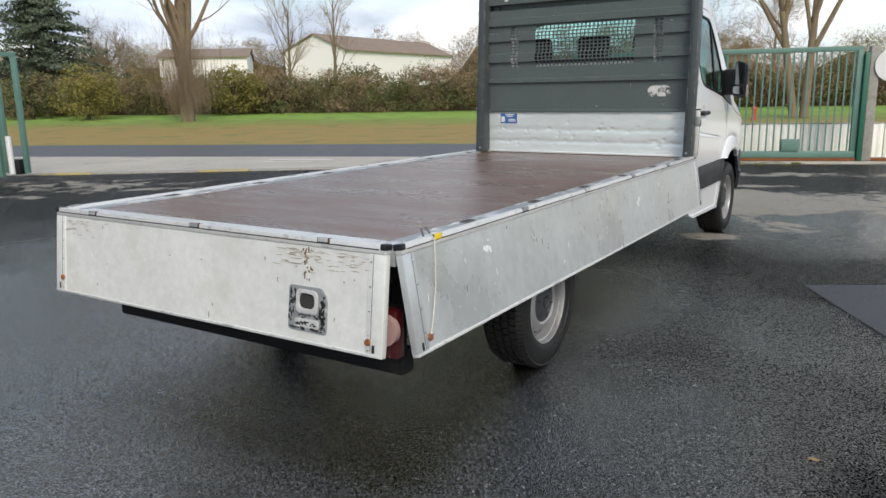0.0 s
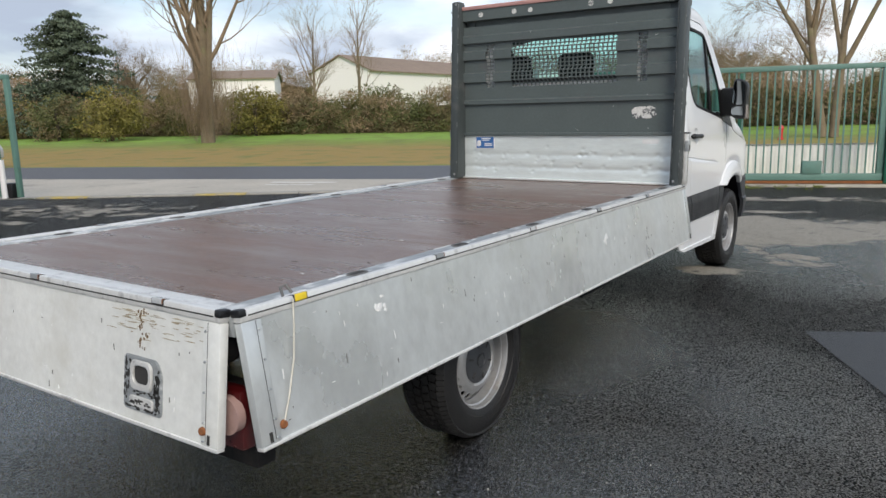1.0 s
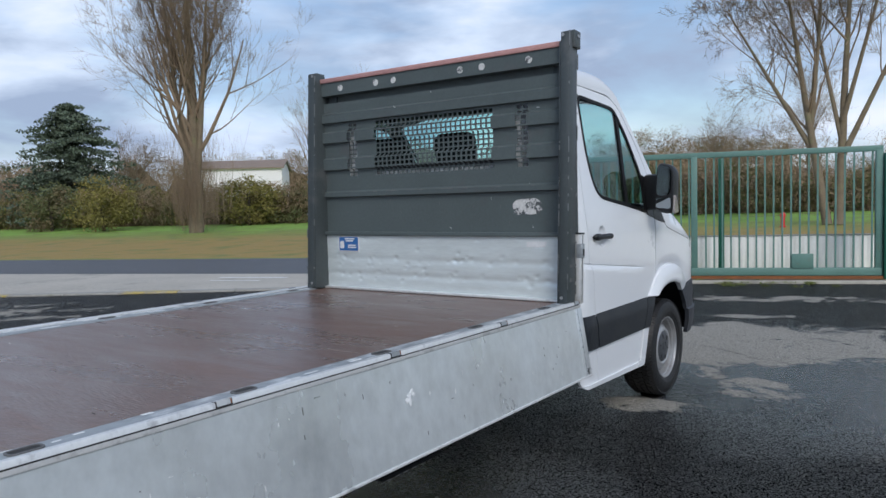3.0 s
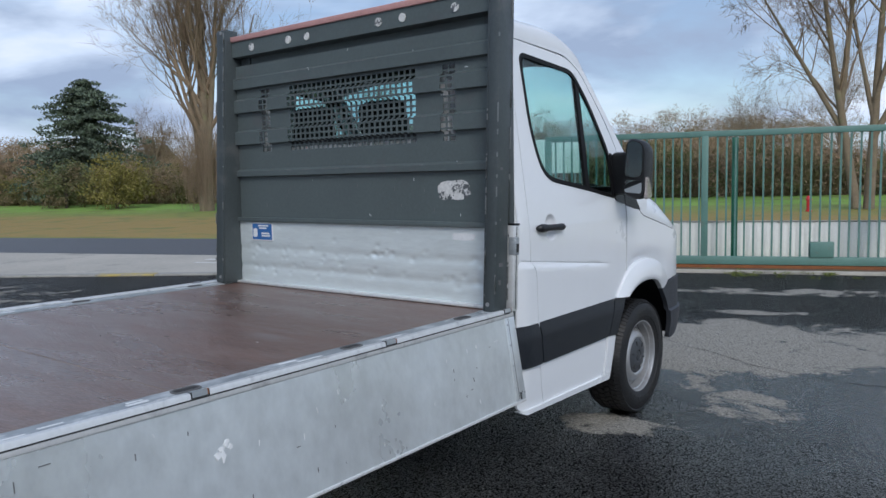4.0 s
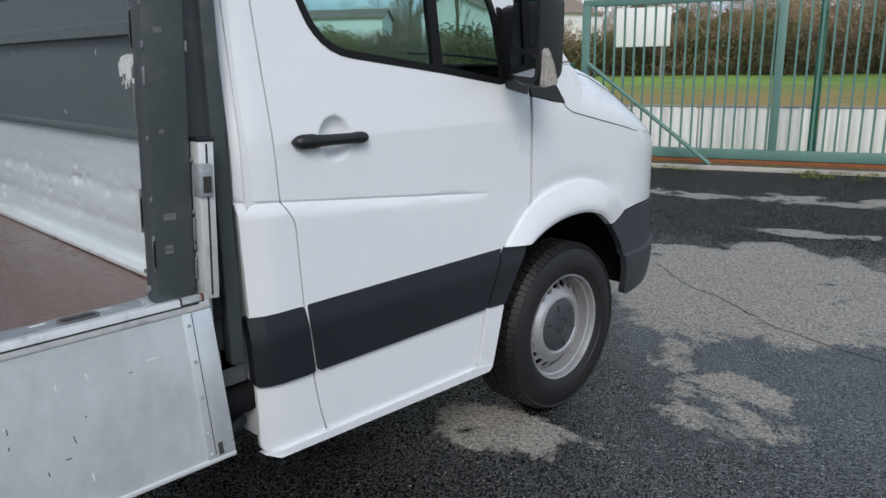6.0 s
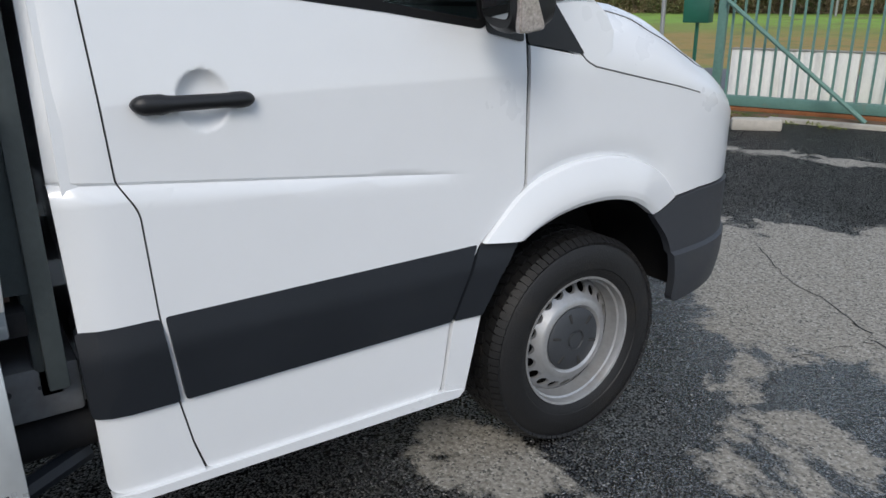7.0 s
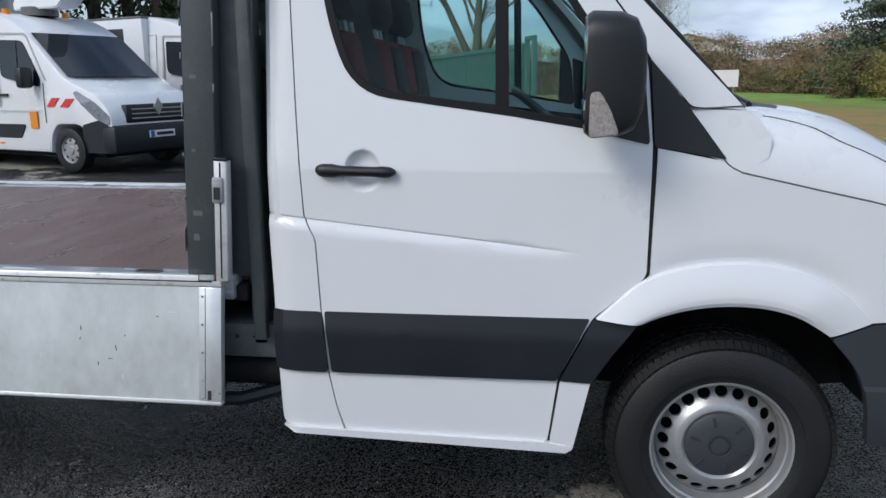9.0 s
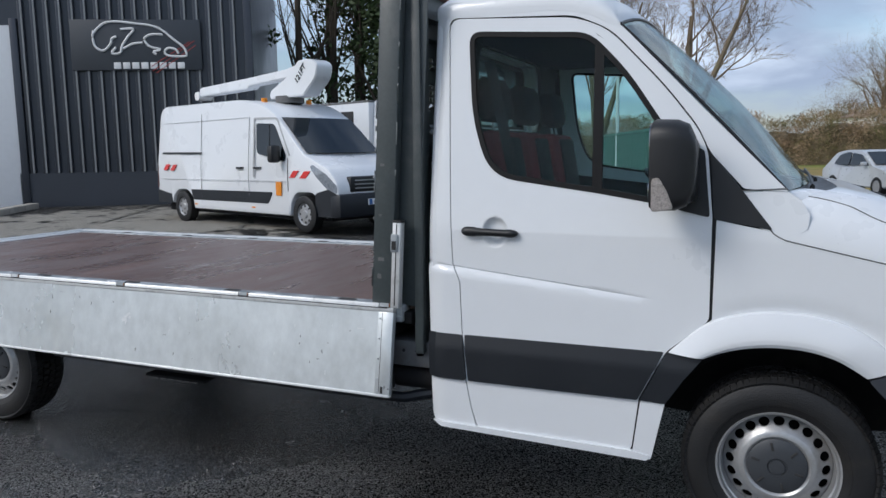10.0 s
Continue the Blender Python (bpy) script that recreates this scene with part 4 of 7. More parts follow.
rod(wheel_m @ Vector((0, 0, 0)), wheel_m @ Vector((0.0, 0.05, -0.3)), 0.035, 10, bm)
rod(wheel_m @ Vector((-0.18, 0, 0)), wheel_m @ Vector((0.18, 0, 0)), 0.02, 8, bm)
rod(wheel_m @ Vector((0, -0.18, 0)), wheel_m @ Vector((0, 0, 0)), 0.02, 8, bm)
part("steering_wheel", bm, BLACK, cab)
for sx, wdt in ((-0.50, 0.50), (0.06, 0.42), (0.57, 0.42)):
    seat = part("seat", box(sx - wdt / 2, sx + wdt / 2, 4.60, 5.12, 0.80, 1.00, 0.05), SEAT, cab, "dark cloth seat with red side panels")
    tilt = Matrix.Translation((sx, 4.63, 1.0)) @ Matrix.Rotation(radians(10), 4, "X")
    part("backrest", box(-wdt / 2, wdt / 2, -0.07, 0.06, 0.0, 0.66, 0.05, tilt), SEAT_RED, seat)
    part("backrest_middle", box(-wdt / 2 + 0.10, wdt / 2 - 0.10, 0.045, 0.075, 0.03, 0.62, 0.012, tilt), SEAT, seat)
    part("headrest", box(-0.155, 0.155, -0.05, 0.06, 0.70, 0.91, 0.05, tilt), SEAT, seat)
    for bx in (-0.05, 0.05):
        part("headrest_bar", rod(tilt @ Vector((bx, 0, 0.6)), tilt @ Vector((bx, 0, 0.75)), 0.008, 8), RIM, seat)
part("seat_belt", plate([[(4.53, 1.95), (4.58, 1.95), (4.78, 1.05), (4.73, 1.05)]], "yz", 0.80, 0.003), CABIN, cab)

# door mirrors
for s in (1, -1):
    bm = bmesh.new()
    rings = []
    for d, sc in ((-0.03, 0.93), (-0.015, 1.0), (0.06, 0.98), (0.10, 0.88), (0.122, 0.6), (0.13, 0.2)):
        ol = rounded([(-0.075, -0.165), (0.07, -0.19), (0.078, 0.15), (-0.05, 0.185)], 0.06, 5)
        rings.append([bm.verts.new((s * (1.158 + a * sc * 0.88), 5.335 + d, 1.506 + b * sc * 0.94)) for a, b in ol])
    n = len(rings[0])
    for a, b in zip(rings, rings[1:]):
        for k in range(n):
            bm.faces.new((a[k], a[(k + 1) % n], b[(k + 1) % n], b[k]))
    bm.faces.new(rings[0]), bm.faces.new(rings[-1])
    bmesh.ops.recalc_face_normals(bm, faces=bm.faces)
    mirror = part("door_mirror", bm, BLACK, cab, "tall black door mirror with clear indicator")
    ol = rounded([(-0.058, -0.06), (0.055, -0.06), (0.06, 0.135), (-0.038, 0.16)], 0.04, 4)
    part("mirror_glass", plate([[(s * (1.158 + a * 0.88), 1.512 + b * 0.94) for a, b in ol]], "xz", 5.301, 0.006), MIRROR, mirror)
    ol = rounded([(-0.058, -0.145), (0.055, -0.155), (0.055, -0.075), (-0.058, -0.075)], 0.02, 4)
    part("wide_mirror_glass", plate([[(s * (1.158 + a * 0.88), 1.512 + b * 0.94) for a, b in ol]], "xz", 5.300, 0.006), MIRROR, mirror)
    ol = rounded([(5.315, 1.335), (5.395, 1.345), (5.37, 1.41), (5.34, 1.46), (5.315, 1.455)], 0.015, 3)
    part("indicator", plate([ol], "yz", s * 1.216 - 0.004, 0.02, 0.004), INDICATOR, mirror)
    part("mirror_arm", box(s * 0.99, s * 1.12, 5.37, 5.46, 1.36, 1.60, 0.025), BLACK, mirror)


# wheels
def make_wheel(name, at, parent, flip=1):
    w = thing(name, Matrix.Translation(at))
    w.parent = truck
    w.matrix_basis = Matrix.Translation(at) @ (Matrix() if flip > 0 else Matrix.Rotation(math.pi, 4, "Z"))
    prof = [(-0.095, 0.212), (-0.112, 0.235), (-0.118, 0.275), (-0.112, 0.315), (-0.098, 0.337), (-0.085, 0.344)]
    tread = []
    tread += [(-0.08, 0.343), (-0.04, 0.343), (0.0, 0.343), (0.04, 0.343), (0.08, 0.343)]
    side = [(0.085, 0.346), (0.098, 0.340), (0.110, 0.320), (0.1175, 0.292), (0.119, 0.270), (0.1165, 0.252), (0.113, 0.250), (0.110, 0.238), (0.100, 0.222), (0.095, 0.212)]
    part("tyre", lathe(prof + tread + side, 72), RUBBER, w, "worn black tyre")
    # shoulder blocks of the tread
    for sgn in (1, -1):
        bm = bmesh.new()
        for k in range(88):
            a = 2 * math.pi * k / 88
            m = Matrix.Rotation(a, 4, "X") @ Matrix.Translation((sgn * 0.094, 0, 0.341)) @ Matrix.Rotation(radians(28 * sgn), 4, "Y")
            bmesh.ops.create_cube(bm, size=1, matrix=m @ Matrix.Diagonal((0.034, 0.0205, 0.010, 1)))
        part("shoulder_tread", bm, RUBBER, w, smooth=0)["kind"] = "stuff"
    bm = bmesh.new()
    for row, x in enumerate((-0.062, -0.022, 0.022, 0.062)):
        for k in range(56):
            m = Matrix.Rotation(2 * math.pi * (k + 0.5 * (row % 2)) / 56, 4, "X") @ Matrix.Translation((x, 0, 0.346)) @ Matrix.Rotation(radians(14 if row in (0, 2) else -14), 4, "Z")
            bmesh.ops.create_cube(bm, size=1, matrix=m @ Matrix.Diagonal((0.033, 0.031, 0.013, 1)))
    part("tread", bm, RUBBER, w, smooth=0)["kind"] = "stuff"
    rim = part("rim", lathe([(0.088, 0.214), (0.098, 0.222), (0.103, 0.221), (0.101, 0.214), (0.090, 0.210), (0.078, 0.209), (0.074, 0.203), (0.050, 0.200), (0.030, 0.196)], 64), RIM, w, "silver steel rim with round holes")
    # pierced disc
    bm, n, rc, rh = bmesh.new(), 20, 0.1705, 0.0205
    lay = lambda r: 0.026 + 0.048 * min(1, max(0, (0.197 - r) / 0.056))
    for k in range(n):
        a0, da = 2 * math.pi * k / n, math.pi / n
        hole, outer = [], []
        for j in range(16):
            t = 2 * math.pi * j / 16
            hx, hy = rh * math.cos(t), rh * math.sin(t)
            hole.append((rc + hx * 0.78, hy / rc))
            sc = 1 / max(abs(math.cos(t)), abs(math.sin(t)))
            ox, oy = math.cos(t) * sc, math.sin(t) * sc
            outer.append((rc + (0.027 if ox > 0 else 0.030) * ox, da * oy))
        put = lambda r, a: bm.verts.new((lay(r), r * math.cos(a0 + a), r * math.sin(a0 + a)))
        hv, ov = [put(*p) for p in hole], [put(*p) for p in outer]
        bk = [bm.verts.new((v.co.x - 0.012, v.co.y, v.co.z)) for v in hv]
        for j in range(16):
            i = (j + 1) % 16
            bm.faces.new((hv[j], hv[i], ov[i], ov[j]))
            bm.faces.new((hv[i], hv[j], bk[j], bk[i]))
    bmesh.ops.remove_doubles(bm, verts=bm.verts, dist=0.0004)
    bmesh.ops.recalc_face_normals(bm, faces=bm.faces)
    part("rim_disc", bm, RIM, rim)
    part("rim_well", lathe([(0.012, 0.1955), (-0.09, 0.19), (-0.09, 0.06), (-0.06, 0.0)], 32), CHASSIS, rim)
    part("rim_ring", lathe([(0.0735, 0.142), (0.079, 0.136), (0.080, 0.118), (0.072, 0.108), (0.05, 0.104)], 48), RIM, rim)
    cap_ = part("wheel_cap", lathe([(0.062, 0.110), (0.076, 0.107), (0.081, 0.100), (0.086, 0.060), (0.088, 0.036), (0.082, 0.033), (0.082, 0.028), (0.089, 0.026), (0.090, 0.0)], 48), CAP, w, "dark grey wheel cap")
    for k in range(6):
        a = 2 * math.pi * k / 6 + 0.26
        m = Matrix.Rotation(a, 4, "X") @ Matrix.Translation((0.0838, 0, 0.080))
        part("cap_slot", box(-0.004, 0.0035, -0.0045, 0.0045, -0.016, 0.016, 0.002, m), SEAM, cap_)
    return w


for y, zz in ((5.78, 0.351), (1.455, 0.351 - 0.037)):
    for s in (1, -1):
        make_wheel("wheel", (s * 0.905, y, zz), truck, s)

# chassis
chassis = thing("chassis", label="black ladder chassis with tank and guards")
chassis.parent = truck
for s in (1, -1):
    part("frame_rail", box(s * 0.37, s * 0.43, -0.02, 4.9, 0.50, 0.66, 0.008), CHASSIS, chassis)
    part("side_guard", tube([(s * 0.985, 1.98, 0.43), (s * 0.985, 4.10, 0.43), (s * 0.98, 4.20, 0.43), (s * 0.93, 4.33, 0.455)], 0.026, 8), TRIM, chassis)
    part("side_guard", box(s * 0.972, s * 0.992, 1.98, 4.15, 0.47, 0.545, 0.006), CHASSIS, chassis)
    for y in (2.1, 3.2, 4.05):
        part("guard_bracket", box(s * 0.95, s * 0.97, y, y + 0.04, 0.43, 0.78), CHASSIS, chassis)
    bm = bmesh.new()
    rings = [[bm.verts.new((s * x, 1.455 + 0.42 * math.cos(a), 0.30 + 0.42 * math.sin(a))) for a in np.linspace(0.15, math.pi - 0.15, 18)] for x in (0.985, 0.76)]
    for k in range(17):
        bm.faces.new((rings[0][k], rings[0][k + 1], rings[1][k + 1], rings[1][k]))
    slab(bm, (0, 0, 0.006))
    part("mudguard", bm, CHASSIS, chassis)
    part("rear_lamp_bracket", box(s * 0.70, s * 1.00, 0.10, 0.16, 0.42, 0.62, 0.01), CHASSIS, chassis)
    lamp = part("rear_lamp", box(s * 0.74, s * 1.030, 0.045, 0.10, 0.44, 0.63, 0.012), RED_LENS, chassis, "red rear lamp cluster with a pale lens")
    for x, z, r_, lens in ((0.985, 0.555, 0.060, CLEAR_LENS), (0.84, 0.53, 0.05, RED_LENS)):
        part("lamp_lens", cyl(r_, 0.03, Matrix.Translation((s * x, 0.035, z)) @ Matrix.Rotation(math.pi / 2, 4, "X"), seg=20), lens, lamp)
for y in (0.05, 0.75, 1.9, 2.7, 3.5, 4.1):
    part("cross_member", box(-0.98, 0.98, y, y + 0.06, 0.72, 0.80, 0.005), CHASSIS, chassis)
part("under_run_bar", box(-0.74, 1.00, 0.12, 0.20, 0.345, 0.45, 0.010), CHASSIS, chassis)
for x in (-0.4, 0.4):
    part("bar_stay", box(x - 0.03, x + 0.03, 0.15, 0.21, 0.40, 0.56), CHASSIS, chassis)
part("rear_axle", rod((-0.8, 1.455, 0.27), (0.8, 1.455, 0.27), 0.055, 12), CHASSIS, chassis)
part("axle_case", lathe([(-0.16, 0.05), (-0.1, 0.13), (0.1, 0.13), (0.16, 0.05)], 20, m=Matrix.Translation((0, 1.455, 0.27))), CHASSIS, chassis)
part("drive_shaft", rod((0, 1.5, 0.33), (0, 4.2, 0.47), 0.04, 10), CHASSIS, chassis)
part("fuel_tank", box(0.45, 0.90, 2.55, 3.35, 0.36, 0.62, 0.05), CHASSIS, chassis)
step = part("slatted_tray", box(0.55, 0.97, 2.62, 3.02, 0.355, 0.37, 0.004), CHASSIS, chassis)
for k in range(6):
    part("slat", box(0.58, 0.96, 2.66 + 0.055 * k, 2.685 + 0.055 * k, 0.345, 0.3545, 0.003), FRAME_GREY, step)
part("battery_box", box(0.45, 0.93, 3.6, 4.3, 0.50, 0.64, 0.015), FRAME_GREY, chassis)
part("air_pipe", rod((0.3, 4.02, 0.56), (0.97, 4.02, 0.56), 0.03, 10), FRAME_GREY, chassis)
sub = part("sub_frame", box(0.55, 0.98, 4.12, 4.34, 0.58, 0.70, 0.01), FRAME_LIGHT, chassis)
for y, r_ in ((4.20, 0.008), (4.26, 0.004)):
    part("frame_hole", cyl(r_, 0.004, Matrix.Translation((0.9805, y, 0.655)) @ Matrix.Rotation(math.pi / 2, 4, "Y"), seg=12), SEAM, sub)
part("long_pipe", rod((0.93, 3.95, 0.52), (0.93, 4.60, 0.52), 0.05, 14), CHASSIS, chassis)

# load bed
bed = thing("load_bed", label="brown plywood load floor framed in scraped aluminium")
bed.parent = truck
part("plywood_floor", box(-0.865, 0.955, 0.122, 4.24, 0.845, 0.869), PLY, bed, "brown film-faced plywood floor, worn and damp")
part("bed_frame", box(-0.93, 1.02, 0.06, 4.26, 0.79, 0.843, 0.004), CHASSIS, bed)
for s in (1, -1):
    c = 0.0 if s > 0 else 0.09
    rail = part("edge_rail", box(s * 0.957 + c, s * 1.043 + c, 0.03, 4.225, 0.80, 0.876, 0.006), ALU_RAIL, bed, "scraped aluminium edge rail")
    for k in range(6):
        y = 0.62 + 0.66 * k
        ol = rounded([(s * 1.0 + c - 0.022, y - 0.045), (s * 1.0 + c + 0.022, y - 0.045), (s * 1.0 + c + 0.022, y + 0.045), (s * 1.0 + c - 0.022, y + 0.045)], 0.02, 4)
        cup = part("lashing_cup", plate([ol, inset(ol, 0.006)], "xy", 0.8765, 0.0035), FRAME_GREY, rail)
        part("cup_floor", plate([inset(ol, 0.005)], "xy", 0.8762, 0.0012), SEAM, cup)
    random.seed(31 + s)
    for k in range(26):
        y, x = random.uniform(0.2, 4.0), s * random.uniform(0.965, 1.035) + c
        part("scrape", box(x - 0.003, x + random.uniform(0.003, 0.012), y, y + random.uniform(0.02, 0.13), 0.8757, 0.8768), CHIP, rail)
part("rear_rail", box(-0.865, 0.955, 0.03, 0.118, 0.80, 0.876, 0.006), ALU_EDGE, bed, "scraped aluminium edge rail")
random.seed(5)
for k in range(26):
    x, y, a = random.uniform(-0.83, 0.9), random.uniform(0.2, 4.0), random.uniform(-0.5, 0.5)
    m = Matrix.Translation((x, y, 0.8690)) @ Matrix.Rotation(a, 4, "Z")
    part("floor_chip", box(-random.uniform(0.004, 0.022), 0.006, -0.0015, 0.002, 0.0, 0.0012, 0, m), random.choice((SEAM, CHIP, SEAM, SEAM)), bed)
for y in (1.27, 2.58):
    part("floor_joint", box(-0.864, 0.954, y, y + 0.003, 0.8685, 0.8695), JOINT, bed)


def fleck(x0, x1, y, z, ly, lz):
    """A small ragged spot in the yz plane."""
    n = random.randint(7, 10)
    pts = []
    for k in range(n):
        a, q = 2 * math.pi * (k + random.uniform(-0.3, 0.3)) / n, random.uniform(0.45, 1.1)
        pts.append((y + ly * q * math.cos(a), z + lz * q * math.sin(a)))
    bm = bmesh.new()
    top, low = [bm.verts.new((x1, *p)) for p in pts], [bm.verts.new((x0, *p)) for p in pts]
    bm.faces.new(top)
    for k in range(n):
        bm.faces.new((top[k], low[k], low[(k + 1) % n], top[(k + 1) % n]))
    bmesh.ops.recalc_face_normals(bm, faces=bm.faces)
    return bm


def drop_side(name, length, label, hinges, skin=ALU):
    """A drop side hanging from the origin, along y, outwards to +x."""
    p = thing(name, label=label)
    p.parent = truck
    bm = fill([[(0.03, -0.400), (length - 0.03, -0.400), (length - 0.03, -0.028), (0.03, -0.028)]], "yz", 0.06)
    nz = lambda y, z: noise.noise(Vector((y * 2.2, z * 3.0, length))) * 0.0035 + noise.noise(Vector((y * 7, z * 7, 3 + length))) * 0.0012
    for v in bm.verts:
        v.co.x = 0.018 + nz(v.co.y, v.co.z)
    slab(bm, (-0.020, 0, 0))
    part("panel", bm, skin, p, "dull scuffed aluminium panel", 60)
    part("top_rail", box(-0.012, 0.024, 0.0, length, -0.030, 0.008, 0.006), ALU_EDGE, p, "bright aluminium hinge rail")
    part("top_rail_groove", box(0.0235, 0.0255, 0.03, length - 0.03, -0.014, -0.010), SEAM, p)
    part("bottom_rail", box(-0.006, 0.024, 0.0, length, -0.409, -0.397, 0.003), ALU_EDGE, p)
    for y0 in (0.0, length - 0.075):
        endp = part("end_profile", box(-0.008, 0.023, y0, y0 + 0.075, -0.399, -0.030, 0.003), skin, p, "aluminium end profile")
        part("profile_seam", box(0.0228, 0.0236, y0 + (0.052 if y0 == 0 else 0.021), y0 + (0.054 if y0 == 0 else 0.023), -0.388, -0.032), SEAM, endp)
        for z in (-0.06, -0.15, -0.24, -0.33, -0.385):
            part("rivet", cyl(0.005, 0.005, Matrix.Translation((0.0245, y0 + (0.062 if y0 == 0 else 0.012), z)) @ Matrix.Rotation(math.pi / 2, 4, "Y"), 0.003, 10), ALU_RAIL, endp)
        part("latch_slot", box(0.0225, 0.0245, y0 + 0.03, y0 + 0.042, -0.392, -0.362), SEAM, endp)
    for y in hinges:
        h = part("hinge", box(0.004, 0.0255, y - 0.030, y + 0.030, -0.010, 0.0088, 0.001), SEAM, p, "hinge in a dark pocket of the rail")
        part("hinge_pin", box(0.010, 0.0265, y - 0.026, y + 0.022, -0.007, 0.0094), ALU_RAIL, h)
        part("hinge_rust", box(0.014, 0.0268, y + 0.022, y + 0.026, -0.006, 0.0096), RUST, h)
    random.seed(int(length * 100))
    for k in range(int(length * 17)):
        y, z = random.uniform(0.1, length - 0.1), random.uniform(-0.38, -0.05)
        a, l = random.choice((1.57, 1.57, 0.0, random.uniform(1.2, 1.9))), random.uniform(0.004, 0.018) * random.choice((1, 1, 1.8))
        x = 0.0188 + nz(y, z)
        m = Matrix.Translation((x, y, z)) @ Matrix.Rotation(a, 4, "X")
        part("scratch", box(-0.0025, 0.0008, -l / 2, l / 2, -0.0012, 0.0012, 0, m), random.choice((CHIP, CHIP, FRAME_GREY, FRAME_GREY)), p)
    return p, nz


side, nz = drop_side("drop_side", 4.175, "dull aluminium drop side folded down, scuffed and dented", (0.24, 1.0, 1.78, 2.57, 3.36, 4.13))
SPLAY = Matrix.Rotation(radians(-9.5), 4, "Y")
side.matrix_basis = Matrix.Translation((1.052, 0.025, 0.876)) @ SPLAY
for y, z, l, a in ((2.62, -0.16, 0.062, 1.1), (0.60, -0.10, 0.05, 0.5), (0.63, -0.12, 0.03, 0.3)):
    for k in range(5):
        yy, zz = y + random.gauss(0, l * 0.28), z + random.gauss(0, l * 0.3)
        part("bright_scratch", fleck(0.015, 0.0202 + nz(yy, zz), yy, zz, l * random.uniform(0.1, 0.3), l * random.uniform(0.1, 0.35)), CHIP, side)
part("yellow_tape", box(0.020, 0.0285, 0.215, 0.265, -0.012, 0.0098, 0.002), TAPE, side, "piece of yellow tape")
part("cord", tube([(0.034, 0.20, 0.0), (0.034, 0.185, -0.08), (0.03, 0.165, -0.18), (0.028, 0.125, -0.28), (0.027, 0.085, -0.36)], 0.003, 6), ROPE, side, "thin white cord")
part("cord_hook", tube([(-0.02, 0.21, 0.005), (-0.03, 0.215, 0.035), (-0.018, 0.228, 0.04), (-0.005, 0.235, 0.012)], 0.005, 6), FRAME_GREY, side)
part("rust_plug", cyl(0.014, 0.008, Matrix.Translation((0.027, 0.088, -0.355)) @ Matrix.Rotation(math.pi / 2, 4, "Y"), 0.011, 12), RUST, side)
other, _ = drop_side("drop_side", 4.175, "dull aluminium drop side folded down on the far flank", (0.24, 1.0, 1.78, 2.57, 3.36, 4.13))
other.matrix_basis = Matrix.Translation((-0.962, 4.215, 0.876)) @ Matrix.Rotation(math.pi, 4, "Z") @ SPLAY
tail, tz = drop_side("tail_board", 2.03, "dull aluminium tailboard folded down with a recessed step plate", (0.30, 1.02, 1.74), ALU_TAIL)
tail.matrix_basis = Matrix.Translation((-1.002, 0.022, 0.876)) @ Matrix.Rotation(radians(-90), 4, "Z") @ Matrix.Rotation(radians(-7), 4, "Y")
for y0 in (-0.004, 2.006):
    part("corner_cap", box(-0.014, 0.0285, y0, y0 + 0.028, -0.014, 0.0105, 0.006), BLACK, tail, "black rubber corner cap")
part("corner_cap", box(-0.014, 0.0285, -0.004, 0.024, -0.014, 0.0105, 0.006), BLACK, side, "black rubber corner cap")
for y, z in ((0.06, -0.335), (1.965, -0.355)):
    part("rust_plug", cyl(0.014, 0.008, Matrix.Translation((0.027, y, z)) @ Matrix.Rotation(math.pi / 2, 4, "Y"), 0.011, 12), RUST, tail)
# recessed step plate in the tailboard

def step_outline(points, radius, steps=4):
    return [(a + 1.572, b - 0.362) for a, b in rounded(points, radius, steps)]


stp = part("step_plate", plate([step_outline([(0.0, 0.0), (0.196, 0.0), (0.196, 0.135), (0.168, 0.176), (0.0, 0.176)], 0.018)], "yz", 0.016, 0.009, 0.003), ALU_RAIL, tail, "grey step plate with flaking black paint")
hole = step_outline([(0.062, 0.092), (0.140, 0.092), (0.140, 0.150), (0.062, 0.150)], 0.028, 6)
part("step_ring", plate([step_outline([(0.046, 0.072), (0.156, 0.072), (0.156, 0.150), (0.140, 0.166), (0.046, 0.166)], 0.024, 5), hole], "yz", 0.025, 0.010, 0.003), ALU_EDGE, stp)
part("step_hole", plate([hole], "yz", 0.0252, 0.001), SEAM, stp)
part("tread_bar", plate([step_outline([(0.040, 0.016), (0.162, 0.016), (0.162, 0.052), (0.040, 0.052)], 0.012)], "yz", 0.025, 0.007, 0.003), ALU_EDGE, stp)
random.seed(8)
for k in range(130):
    a = random.choice(((0.012, 0.02, 0, 0.14), (0.012, 0.012, 0.17, 0), (0.184, 0.02, 0, 0.12), (0.175, 0.02, 0, 0.12), (0.04, 0.061, 0.13, 0), (0.05, 0.034, 0.11, 0), (0.02, 0.06, 0.02, 0.1), (0.165, 0.03, 0, 0.10)))
    f = random.random()
    y, z = a[0] + a[2] * f + random.uniform(-0.006, 0.006), a[1] + a[3] * f + random.uniform(-0.006, 0.006)
    along = 0.013 if a[2] > a[3] else 0.006
    top = 0.0325 if 0.038 < y < 0.164 and 0.014 < z < 0.054 else 0.0258
    part("paint_flake", fleck(0.0245, top, y + 1.572, z - 0.362, along * random.uniform(0.5, 1.2), (0.019 - along) * random.uniform(0.4, 1.1)), SEAM, stp)
for k in range(34):
    z = random.uniform(-0.175, -0.03)
    y = 1.655 + random.gauss(0, 0.006 + 0.010 * abs(z + 0.09) / 0.06)
    part("rust_fleck", fleck(0.016, 0.0205 + tz(y, z), y, z, random.uniform(0.001, 0.005), random.uniform(0.002, 0.009)), TRICKLE, tail)
